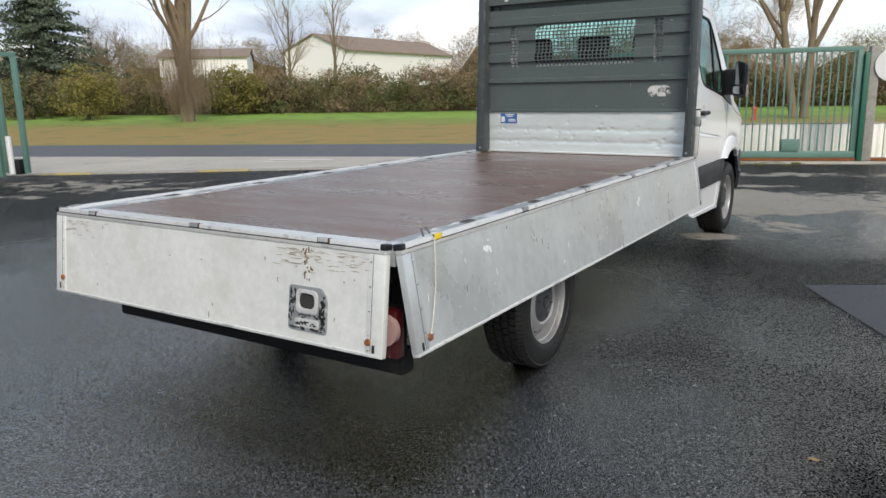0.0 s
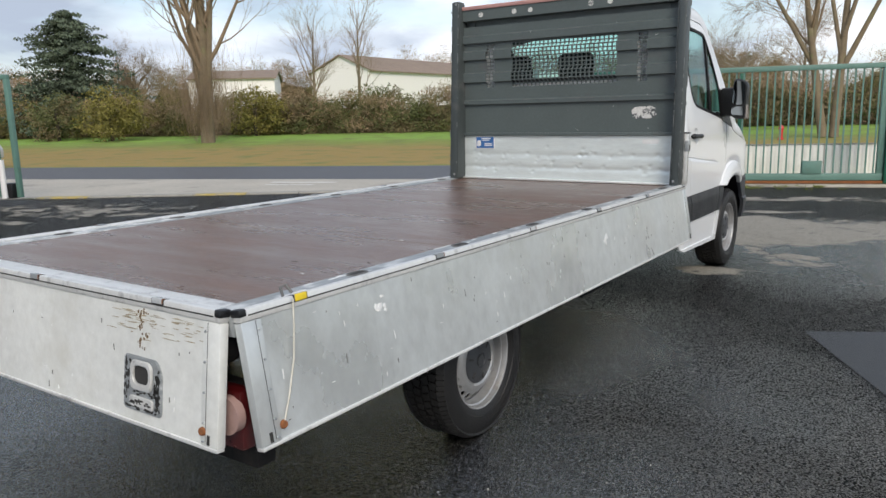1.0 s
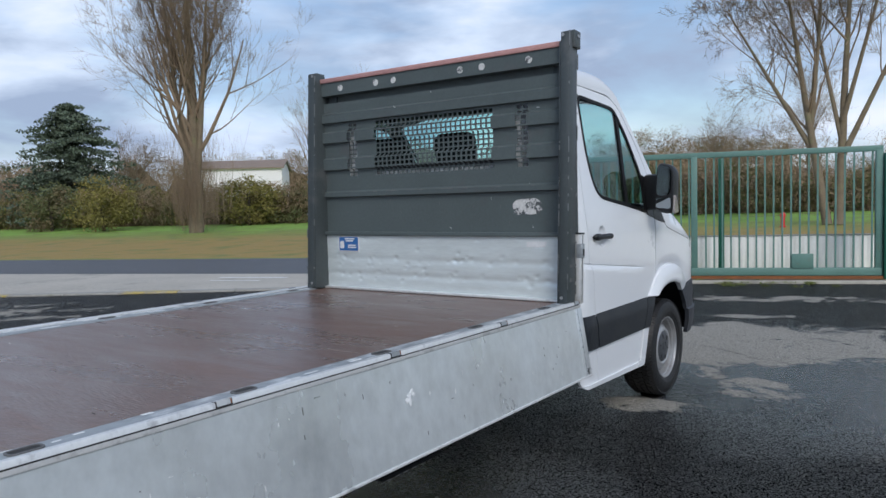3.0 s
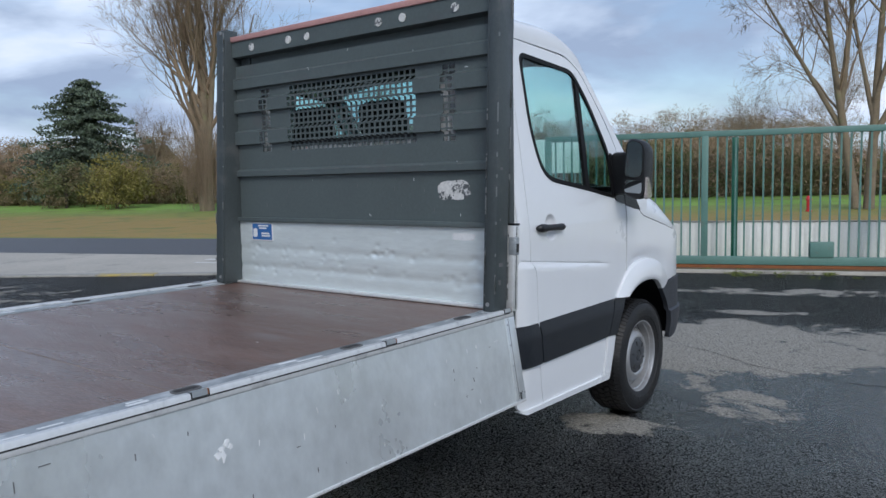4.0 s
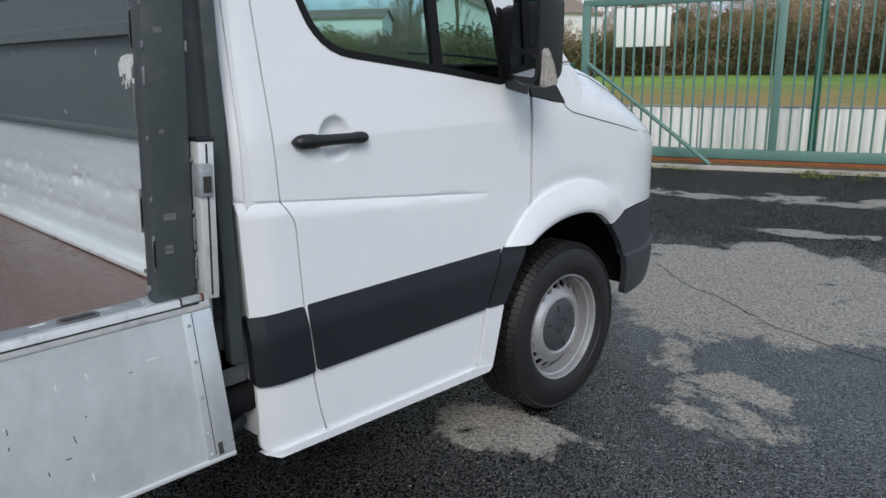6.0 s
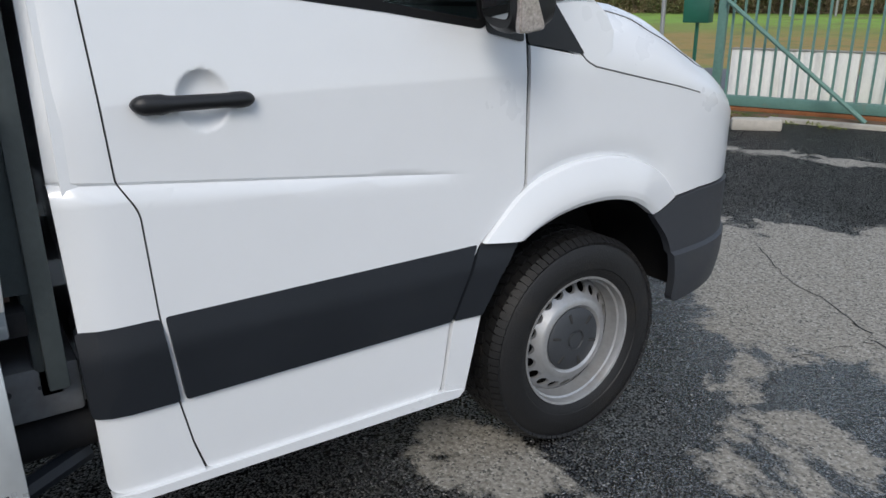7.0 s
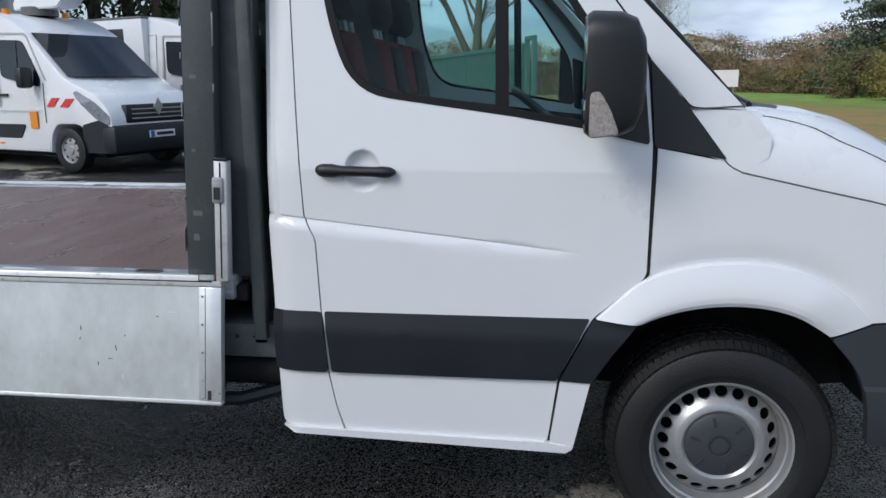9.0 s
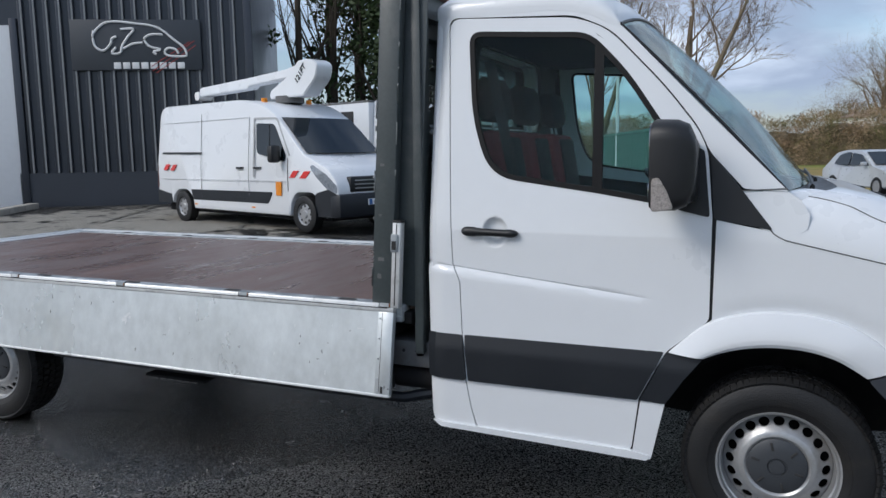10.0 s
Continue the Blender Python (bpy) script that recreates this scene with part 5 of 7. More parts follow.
for k in range(120):
    y, z = random.choice((random.gauss(1.80, 0.12), random.gauss(1.62, 0.08), random.gauss(0.22, 0.1))), -0.042 - abs(random.gauss(0, 0.035))
    if 0.08 < y < 1.95:
        part("stain", fleck(0.016, 0.0198 + tz(y, z), y, z, random.uniform(0.006, 0.035), random.uniform(0.0006, 0.0022)), STAIN, tail)

# headboard
head = thing("headboard", label="dark grey steel headboard with pierced window guard")
head.parent = truck
head.matrix_basis = Matrix.Translation((0.01, 4.125, 0.876))
LEAN = Matrix.Rotation(radians(-3.0), 4, "X")
SHEET_Y = 0.10
# frame here: x across, y forward, z up from the bed; the posts lean, the sheets between them stand upright
for s, xi, xo in ((1, 0.990, 1.046), (-1, -0.872, -0.940)):
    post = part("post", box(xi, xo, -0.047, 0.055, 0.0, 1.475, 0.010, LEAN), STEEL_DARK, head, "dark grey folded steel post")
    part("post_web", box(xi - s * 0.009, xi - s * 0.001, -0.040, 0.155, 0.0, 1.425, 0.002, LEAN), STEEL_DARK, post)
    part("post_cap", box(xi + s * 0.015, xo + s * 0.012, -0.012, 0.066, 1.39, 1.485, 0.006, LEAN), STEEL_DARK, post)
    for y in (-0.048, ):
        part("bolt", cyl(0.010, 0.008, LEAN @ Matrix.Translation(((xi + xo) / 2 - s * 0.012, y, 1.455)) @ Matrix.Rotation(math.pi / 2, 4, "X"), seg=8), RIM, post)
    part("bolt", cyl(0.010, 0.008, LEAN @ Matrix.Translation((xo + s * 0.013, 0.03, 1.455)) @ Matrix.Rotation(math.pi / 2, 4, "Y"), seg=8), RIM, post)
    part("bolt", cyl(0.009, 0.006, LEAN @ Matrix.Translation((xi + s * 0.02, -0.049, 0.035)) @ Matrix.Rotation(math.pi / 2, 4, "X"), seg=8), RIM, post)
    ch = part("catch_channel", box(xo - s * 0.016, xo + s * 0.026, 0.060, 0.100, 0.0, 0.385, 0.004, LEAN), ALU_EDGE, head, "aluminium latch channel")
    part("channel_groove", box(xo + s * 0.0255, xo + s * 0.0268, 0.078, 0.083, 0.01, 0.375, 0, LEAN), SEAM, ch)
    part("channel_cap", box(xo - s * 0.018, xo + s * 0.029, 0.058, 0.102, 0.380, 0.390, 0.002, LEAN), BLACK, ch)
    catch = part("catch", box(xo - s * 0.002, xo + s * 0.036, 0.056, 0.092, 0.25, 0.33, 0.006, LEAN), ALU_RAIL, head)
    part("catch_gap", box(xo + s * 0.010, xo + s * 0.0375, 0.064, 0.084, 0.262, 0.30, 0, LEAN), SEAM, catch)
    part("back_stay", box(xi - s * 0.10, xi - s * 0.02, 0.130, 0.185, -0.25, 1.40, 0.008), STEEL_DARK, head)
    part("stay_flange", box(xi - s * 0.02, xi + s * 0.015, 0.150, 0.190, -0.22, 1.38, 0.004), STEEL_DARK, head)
part("foot_bracket", box(0.96, 1.06, -0.06, 0.08, -0.004, 0.005, 0.002), ALU_RAIL, head)


# lower aluminium board, dented by loads
def dents(count, seed):
    rng = random.Random(seed)
    return [(rng.uniform(-0.8, 0.93), rng.choice((rng.uniform(0.09, 0.13), rng.uniform(0.18, 0.24), rng.uniform(0.05, 0.34))), rng.uniform(0.006, 0.015), rng.uniform(0.004, 0.009)) for _ in range(count)]


DENTS = dents(70, 9)
bm = fill([[(-0.87, 0.0), (0.983, 0.0), (0.983, 0.366), (-0.87, 0.366)]], "xz", 0.010)
for v in bm.verts:
    x, z = v.co.x, v.co.z
    bow = 0.012 * noise.noise(Vector((x * 1.3, 2.0, 0)))
    o = 0.0045 * math.exp(-((z - 0.100 - bow) / 0.016) ** 2) + 0.0035 * math.exp(-((z - 0.205 - bow) / 0.018) ** 2) + noise.noise(Vector((x * 3, 0, z * 4))) * 0.0025
    for dx, dz, r, depth in DENTS:
        q = ((x - dx) / (r * 1.5)) ** 2 + ((z - dz) / r) ** 2
        if q < 4:
            o += depth * math.exp(-q * 1.6)
    v.co.y = SHEET_Y - 0.012 + o
slab(bm, (0, 0.012, 0))
part("lower_board", bm, ALU_DENT, head, "dented bare aluminium board", 70)
part("foot_strip", box(-0.868, 0.983, SHEET_Y - 0.05, SHEET_Y - 0.004, -0.004, 0.010, 0.003), ALU_EDGE, head)
# pierced and ribbed dark sheet
MX0, MX1, MZ0, MZ1, NC, NR = -0.402, 0.512, 0.760, 1.120, 25, 12
xs = [-0.87, 0.983]
cols = [(MX0 + (MX1 - MX0) * (k + 0.14) / NC, MX0 + (MX1 - MX0) * (k + 0.86) / NC) for k in range(NC)]
side_cols = [(-0.640, -0.608), (-0.600, -0.568), (0.672, 0.704), (0.712, 0.744)]
rws = [(MZ0 + (MZ1 - MZ0) * (k + 0.15) / NR, MZ0 + (MZ1 - MZ0) * (k + 0.85) / NR) for k in range(NR)]
# each rib: the dark underside and the lit crest
RIBS = ((0.626, 0.656), (0.811, 0.884), (0.996, 1.066), (1.133, 1.190))
for a, b in cols + side_cols:
    xs += [a, b]
zs = [0.370, 1.405] + [q for r in rws for q in r]
for lo, hi in RIBS:
    zs += [lo - 0.005, lo, hi - 0.001, hi + 0.011]
zs += [1.268, 1.274, 1.314, 1.318]
xs, zs = sorted(set(xs)), sorted(set(round(z, 4) for z in zs))


def sheet_y(z):
    """The sheet is pressed: broad ribs stand proud, with a sharp underside and a sloping crest; the top is a deep fold."""
    o = SHEET_Y
    for lo, hi in RIBS:
        o += lerp_table(z, [(lo - 0.005, 0.0), (lo, -0.024), (hi - 0.001, -0.024), (hi + 0.011, 0.0)])
    return o + lerp_table(z, [(1.268, 0.0), (1.274, 0.045), (1.314, 0.045), (1.318, -0.020)])


bm = bmesh.new()
gv = {(i, j): bm.verts.new((x, sheet_y(z), z)) for i, x in enumerate(xs) for j, z in enumerate(zs)}
for i in range(len(xs) - 1):
    for j in range(len(zs) - 1):
        cx, cz = (xs[i] + xs[i + 1]) / 2, (zs[j] + zs[j + 1]) / 2
        if any(a < cx < b for a, b in cols + side_cols) and any(a < cz < b for a, b in rws):
            continue
        bm.faces.new((gv[i, j], gv[i + 1, j], gv[i + 1, j + 1], gv[i, j + 1]))
slab(bm, (0, 0.005, 0))
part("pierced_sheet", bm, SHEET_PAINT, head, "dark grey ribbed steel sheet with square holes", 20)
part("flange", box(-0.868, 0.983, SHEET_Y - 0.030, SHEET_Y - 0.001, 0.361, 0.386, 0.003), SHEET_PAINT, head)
part("top_strip", box(-0.868, 0.983, SHEET_Y - 0.030, SHEET_Y + 0.02, 1.405, 1.435, 0.004), PINK, head, "faded red top edge")
for x in (-0.683, -0.368, -0.221, 0.298, 0.453, 0.767):
    part("hole_plug", cyl(0.021, 0.006, Matrix.Translation((x, SHEET_Y - 0.022, 1.360)) @ Matrix.Rotation(math.pi / 2, 4, "X"), seg=16), PALE, head, "pale round hole")


def torn(x0, x1, z0, z1, seed, steps=34):
    """A ragged rounded outline."""
    rng = random.Random(seed)
    out, cx, cz = [], (x0 + x1) / 2, (z0 + z1) / 2
    for k in range(steps):
        a = 2 * math.pi * k / steps
        c, s_ = math.cos(a), math.sin(a)
        q = (abs(c) ** 5 + abs(s_) ** 5) ** -0.2 * rng.uniform(0.86, 1.0)
        out.append((cx + c * q * (x1 - x0) / 2, cz + s_ * q * (z1 - z0) / 2))
    return out


part("sticker_rest", plate([torn(0.632, 0.828, 0.486, 0.582, 4)], "xz", SHEET_Y - 0.0022, 0.002), PALE, head, "torn remains of a white sticker")
stk = part("sticker", plate([[(-0.748, 0.252), (-0.563, 0.252), (-0.563, 0.356), (-0.748, 0.356)]], "xz", SHEET_Y - 0.0185, 0.003), SIGN_WHITE, head, "blue and white sticker")
part("sticker_field", plate([[(-0.741, 0.258), (-0.570, 0.258), (-0.570, 0.350), (-0.741, 0.350)]], "xz", SHEET_Y - 0.0195, 0.001), BLUE, stk)
for x0, x1, z in ((-0.69, -0.60, 0.334), (-0.68, -0.615, 0.320), (-0.66, -0.59, 0.290), (-0.66, -0.585, 0.276), (-0.735, -0.70, 0.275)):
    part("print_bar", box(x0, x1, SHEET_Y - 0.0205, SHEET_Y - 0.0194, z, z + 0.009), SIGN_WHITE, stk)
part("print_patch", plate([torn(-0.735, -0.695, 0.270, 0.325, 7, 18)], "xz", SHEET_Y - 0.0204, 0.0009), SIGN_WHITE, stk)
part("scuff_patch", plate([torn(0.72, 0.86, 0.300, 0.335, 11, 22)], "xz", SHEET_Y - 0.0135, 0.002), CHIP, head)
random.seed(3)
for k in range(70):
    x, z, l, a = random.uniform(-0.85, 0.95), random.uniform(0.40, 1.26), random.uniform(0.002, 0.012), random.choice((1.57, random.uniform(0, 3.14)))
    if MX0 - 0.02 < x < MX1 + 0.02 and MZ0 - 0.02 < z < MZ1 + 0.02:
        continue
    part("chip", box(-l, l, -0.0008, 0.003, -0.0011, 0.0011, 0, Matrix.Translation((x, sheet_y(z), z)) @ Matrix.Rotation(a, 4, "Y")), random.choice((CHIP, FRAME_GREY, FRAME_GREY)), head)
# bare metal where edges are worn
random.seed(44)
for x, y in ((0.9905, -0.0465), (1.0455, -0.0465), (-0.8725, -0.0465), (-0.9395, -0.0465), (1.0455, 0.0545)):
    for k in range(12):
        z, l = random.uniform(0.03, 1.40), random.choice((0.01, 0.02, 0.08)) * random.uniform(0.5, 1.3)
        part("edge_wear", box(x - 0.0025, x + 0.0025, y - 0.0025, y + 0.0025, z, z + l, 0.001, LEAN), EDGE_WEAR, head)
for lo, hi in RIBS:
    for k in range(12):
        x, l = random.uniform(-0.85, 0.9), random.uniform(0.01, 0.10)
        if not (MX0 - 0.10 < x < MX1 + 0.02 and MZ0 - 0.03 < hi < MZ1 + 0.02) and not any(a - 0.1 < x < b + 0.01 for a, b in side_cols):
            part("edge_wear", box(x, x + l, SHEET_Y - 0.0252, SHEET_Y - 0.0225, hi - 0.003, hi + 0.002), EDGE_WEAR, head)
for z, l in ((0.20, 0.03), (0.12, 0.02), (0.13, 0.018), (0.62, 0.02), (0.40, 0.012)):
    part("chip", box(1.0453, 1.0468, -0.02, -0.02 + l, z, z + 0.004 + l * 0.4, 0, LEAN), FRAME_GREY, head)


# ---- surroundings ----
DIR = radians(20)
U, N = Vector((math.cos(DIR), math.sin(DIR), 0)), Vector((-math.sin(DIR), math.cos(DIR), 0))
ROAD_M = Matrix(((U.x, N.x, 0, 0), (U.y, N.y, 0, 0), (0, 0, 1, 0), (0, 0, 0, 1)))


def uv(u, n, z=0.0):
    p = U * u + N * n
    return Vector((p.x, p.y, z))


def ground_z(x, y):
    """The yard rises gently towards the buildings."""
    s = max(0.0, -0.75 * x - 0.66 * y - 4.5)
    flat = min(1.0, max(0.0, (9.5 - (N.x * x + N.y * y)) / 3))
    return 0.17 * (1 - math.exp(-(s / 1.8) ** 1.3)) * flat


def field_z(n):
    """The field beyond the road climbs a little."""
    k = min(1, max(0, (n - 19) / 20))
    return 0.34 * k * k * (3 - 2 * k)


def sheet(name, us, ns, z, material, parent=None, label="", kind="structure", category="", m=None, follow=False):
    """A flat sheet in road coordinates."""
    vs, fs = [], []
    for v in ns:
        for u in us:
            p = uv(u, v)
            vs.append((u, v, z + (ground_z(p.x, p.y) if follow is True else field_z(v) if follow else 0)))
    w = len(us)
    for j in range(len(ns) - 1):
        for i in range(w - 1):
            fs.append((j * w + i, j * w + i + 1, (j + 1) * w + i + 1, (j + 1) * w + i))
    ob = raw(name, vs, fs, material, parent, smooth=True)
    ob.matrix_world = ROAD_M
    return tagged(ob, label, category, kind=kind)


far = [-2500, -600, -150, -60, -30, -10, 10, 30, 60, 150, 600, 2500]
sheet("ground", far, [-2500, -600, -150, -60, -20, 5, 15, 19, 22, 25, 28, 31, 34, 37, 40, 60, 150, 600, 2500], -0.06, GRASS, label="worn winter grass field, greener further from the road", category="ground", follow="field")
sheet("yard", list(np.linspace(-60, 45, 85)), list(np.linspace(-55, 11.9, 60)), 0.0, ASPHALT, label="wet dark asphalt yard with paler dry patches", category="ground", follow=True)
sheet("road", [-400, -40, 0, 40, 400], [13.4, 15.5, 17.6], -0.02, ROAD, label="dark grey asphalt road", category="road")
KA, KB = Vector((-17.5, 2.15, 0)), Vector((-3.3, 11.4, 0))
apron = [KA, KB, uv(2.0, 12.2), uv(2.0, 13.42), uv(-36, 13.42), uv(-36, 6.0)]
tagged(raw("pavement", [(p.x, p.y, 0.006) for p in apron], [tuple(range(6))], CONCRETE), "pale concrete crossing between yard and road", "pavement", kind="structure")
sheet("verge", [-400, -36], [10.5, 13.4], -0.03, CONCRETE, label="pale paved verge", category="pavement")
sheet("verge", [2.0, 60], [11.9, 13.4], -0.03, GRASS, label="grass verge behind the wall", category="ground")
for k, (u0, n0, w, h) in enumerate(((-5.6, 12.6, 1.5, 0.16), (-5.5, 12.1, 1.1, 0.10))):
    o = raw("road_marking", [(u0, n0, 0.011), (u0 + w, n0, 0.011), (u0 + w, n0 + h, 0.011), (u0, n0 + h, 0.011)], [(0, 1, 2, 3)], LINE)
    o.matrix_world = ROAD_M
    tagged(o, "worn white painted marking on the crossing", "road marking", kind="structure")
# kerb with worn yellow paint along the entrance
kerb = thing("kerb", Matrix.Translation(KA) @ Matrix.Rotation(math.atan2((KB - KA).y, (KB - KA).x), 4, "Z"), "low entrance kerb with worn yellow paint", "kerb", kind="structure")
random.seed(12)
for k in range(16):
    part("kerb_stone", box(k, k + 0.985, -0.11, 0.11, -0.05, 0.03, 0.012), YELLOW if k % 3 == 1 else KERB, kerb)

# sliding gate, standing open along the wall
GA, GB = Vector((-3.27, 12.09, 0)), Vector((1.62, 13.87, 0))
gd = (GB - GA)
GL = gd.length
gate_m = Matrix.Translation(GA) @ Matrix.Rotation(math.atan2(gd.y, gd.x), 4, "Z")
gate = thing("sliding_gate", gate_m, "pale green steel sliding gate with upright bars", "gate")
part("top_beam", box(0, GL, -0.035, 0.035, 2.0, 2.09, 0.006), GREEN, gate)
part("bottom_beam", box(0, GL, -0.05, 0.05, 0.07, 0.19, 0.006), GREEN, gate)
for x in (0.04, 2.43, GL - 0.05):
    part("gate_stile", box(x - 0.05, x + 0.05, -0.04, 0.04, 0.15, 2.02, 0.006), GREEN, gate)
k = 0.16
while k < GL - 0.1:
    if abs(k - 2.43) > 0.06:
        part("gate_bar", box(k - 0.0125, k + 0.0125, -0.0125, 0.0125, 0.18, 2.02), GREEN, gate)
    k += 0.129
part("lock_box", box(3.90, 4.22, -0.075, -0.04, 0.19, 0.42, 0.01), GREEN, gate, "green lock box")
part("brace", rod((0.10, -0.1, 1.28), (1.74, -0.32, 0.03), 0.026, 8), GREEN, gate)
track = thing("gate_track", gate_m, "rusty steel gate rail on a worn concrete strip", "rail", kind="structure")
part("rail_bar", box(-0.6, GL + 5.5, -0.07, 0.05, -0.01, 0.062, 0.006), RUST, track)
part("rail_bed", box(-3.0, GL + 5.5, -0.45, 0.22, -0.05, 0.02, 0.01), TRACK_DIRT, track)
part("rail_edge", box(0.8, GL + 5.5, -0.52, -0.44, -0.05, 0.04, 0.01), CONCRETE, track)
gp = thing("gate_post", gate_m @ Matrix.Translation((GL + 0.18, 0.0, 0)), "concrete and green steel gate post with round white sign", "gate post")
part("pillar", box(-0.08, 0.08, -0.09, 0.09, -0.05, 2.08, 0.01), KERB, gp)
part("steel_guide", box(-0.17, -0.085, -0.10, 0.10, -0.02, 1.97, 0.006), GREEN_DEEP, gp)
part("round_sign", cyl(0.29, 0.012, Matrix.Translation((0.28, -0.12, 1.74)) @ Matrix.Rotation(math.pi / 2, 4, "X"), seg=32), SIGN_WHITE, gp, "round white sign")
gp2 = thing("fence_post", gate_m @ Matrix.Translation((2.88, 0.35, 0)), "deep green square steel post", "post")
part("post_body", box(-0.045, 0.045, -0.045, 0.045, -0.05, 2.0, 0.005), GREEN_DEEP, gp2)
for kx in (-0.02,):
    mb = thing("letter_box", gate_m @ Matrix.Translation((-0.55, 0.9, 0)), "small green letter box on a thin post", "letter box")
    part("box_body", box(-0.17, 0.17, -0.1, 0.1, 0.98, 1.28, 0.01), GREEN_DEEP, mb)
    part("box_post", rod((0, 0, -0.05), (0, 0, 1.0), 0.025, 10), GREEN_DEEP, mb)
    wp = thing("pole", gate_m @ Matrix.Translation((-0.95, 0.7, 0)), "slim pale metal pole", "pole")
    part("pole_tube", rod((0, 0, -0.05), (0, 0, 2.3), 0.03, 12), RIM, wp)
lg = thing("concrete_block", Matrix.Translation((-2.1, 11.3, 0)) @ Matrix.Rotation(radians(40), 4, "Z"), "small rough concrete block lying by the gate rail", "concrete block")
part("block_body", box(-0.25, 0.25, -0.08, 0.08, -0.01, 0.12, 0.03), CONCRETE, lg)
# white wall behind the gate, in panels
wall = thing("wall_road", gate_m @ Matrix.Translation((0, 1.05, 0)), "low white weathered concrete panel wall", "wall", kind="structure")
for k in range(14):
    x = -0.1 + k * 1.53
    bm, front = bmesh.new(), []
    for i in range(97):
        px = x + 1.51 * i / 96
        dip = 0.016 * (0.5 + 0.5 * math.cos(2 * math.pi * i / 8)) ** 2
        front.append([bm.verts.new((px, yy, zz)) for yy, zz in ((-0.05 + dip, -0.08), (-0.05 + dip, 0.635), (-0.042 + dip, 0.645), (0.05, 0.645), (0.05, -0.08))])
    for p, q in zip(front, front[1:]):
        for i in range(4):
            bm.faces.new((p[i], q[i], q[i + 1], p[i + 1]))
    bm.faces.new(front[0]), bm.faces.new(front[-1])
    bmesh.ops.recalc_face_normals(bm, faces=bm.faces)
    part("wall_panel", bm, WALL_WHITE, wall)
    part("wall_cap", box(x, x + 1.52, -0.055, 0.055, 0.645, 0.665, 0.006), KERB, wall)
# fence and gate leaf on the far side of the entrance
fence_m = Matrix.Translation((-11.05, 4.95, 0.15)) @ Matrix.Rotation(DIR + math.pi, 4, "Z")
fence = thing("fence", fence_m, "green steel bar fence", "fence")
part("top_rail", box(0, 14, -0.03, 0.03, 1.88, 1.96), GREEN, fence)
part("bottom_rail", box(0, 14, -0.03, 0.03, 0.1, 0.2), GREEN, fence)
for k in range(8):
    part("fence_upright", box(k * 2.0 - 0.04, k * 2.0 + 0.04, -0.04, 0.04, -0.05, 1.96), GREEN, fence)
for k in range(108):
    part("fence_bar", box(k * 0.129, k * 0.129 + 0.025, -0.0125, 0.0125, 0.15, 1.9), GREEN, fence)
portal = thing("gate_guide", Matrix.Translation((-10.75, 5.08, 0.17)) @ Matrix.Rotation(radians(20), 4, "Z") @ Matrix.Diagonal((0.87, 0.87, 0.87, 1)), "green steel gate guide frame on a white striped foot", "gate post")
for x in (-0.22, 0.22):
    part("guide_upright", box(x - 0.045, x + 0.045, -0.045, 0.045, 0.0, 2.28, 0.006), GREEN, portal)
part("guide_head", box(-0.26, 0.26, -0.045, 0.045, 2.28, 2.37, 0.006), GREEN, portal)
part("guide_foot", box(-0.12, 0.14, -0.12, 0.12, -0.02, 0.28, 0.02), BLACK, portal)
part("guide_bollard", cyl(0.055, 0.75, Matrix.Translation((0.0, -0.16, 0.37)), seg=16), SIGN_WHITE, portal)
# hydrant on the field
hy = thing("hydrant", Matrix.Translation((-2.75, 28.6, 0.08)), "small red hydrant post on the grass", "hydrant")
part("hydrant_body", lathe([(0, 0.0), (0, 0.10), (0.05, 0.10), (0.06, 0.07), (0.36, 0.07), (0.38, 0.095), (0.46, 0.09), (0.52, 0.05), (0.53, 0.0)], 20, m=Matrix.Rotation(-math.pi / 2, 4, "Y")), RED_PAINT, hy)


# ---- trees ----
def branches(rng, verts, faces, p, d, length, r, depth, style):
    """Adds one limb and, from it, its side limbs."""
    n = 5 if depth > 1 else (3 if depth else 2)
    k = 7 if r > 0.06 else (4 if r > 0.015 else 3)
    pts, dirs = [p.copy()], [d.copy()]
    for i in range(n):
        d = (d + Vector((rng.uniform(-1, 1), rng.uniform(-1, 1), rng.uniform(-0.6, 1))) * style["wander"] + Vector((0, 0, style["lift"]))).normalized()
        p = p + d * (length / n)
        pts.append(p.copy()), dirs.append(d.copy())
    base = len(verts)
    for i, (q, dd) in enumerate(zip(pts, dirs)):
        rr = r * (1 - style["taper"] * i / n)
        side_ = dd.cross(Vector((0.31, 0.77, 0.2))).normalized()
        up = dd.cross(side_)
        for j in range(k):
            a = 2 * math.pi * j / k
            verts.append(q + (side_ * math.cos(a) + up * math.sin(a)) * rr)
    for i in range(n):
        for j in range(k):
            faces.append((base + i * k + j, base + i * k + (j + 1) % k, base + (i + 1) * k + (j + 1) % k, base + (i + 1) * k + j))
    if depth <= 0:
        return
    for c in range(style["kids"][min(depth, len(style["kids"]) - 1)]):
        f = rng.uniform(style["from"], 1.0)
        i = min(n - 1, int(f * n))
        q = pts[i].lerp(pts[i + 1], f * n - i)
        ang = rng.uniform(0, 2 * math.pi)
        side_ = dirs[i].cross(Vector((math.cos(ang), math.sin(ang), 0.3))).normalized()
        nd = (dirs[i] + side_ * rng.uniform(*style["spread"])).normalized()
        branches(rng, verts, faces, q, nd, length * rng.uniform(*style["shrink"]), max(0.006, r * (1 - style["taper"] * f) * rng.uniform(0.4, 0.62)), depth - 1, style)


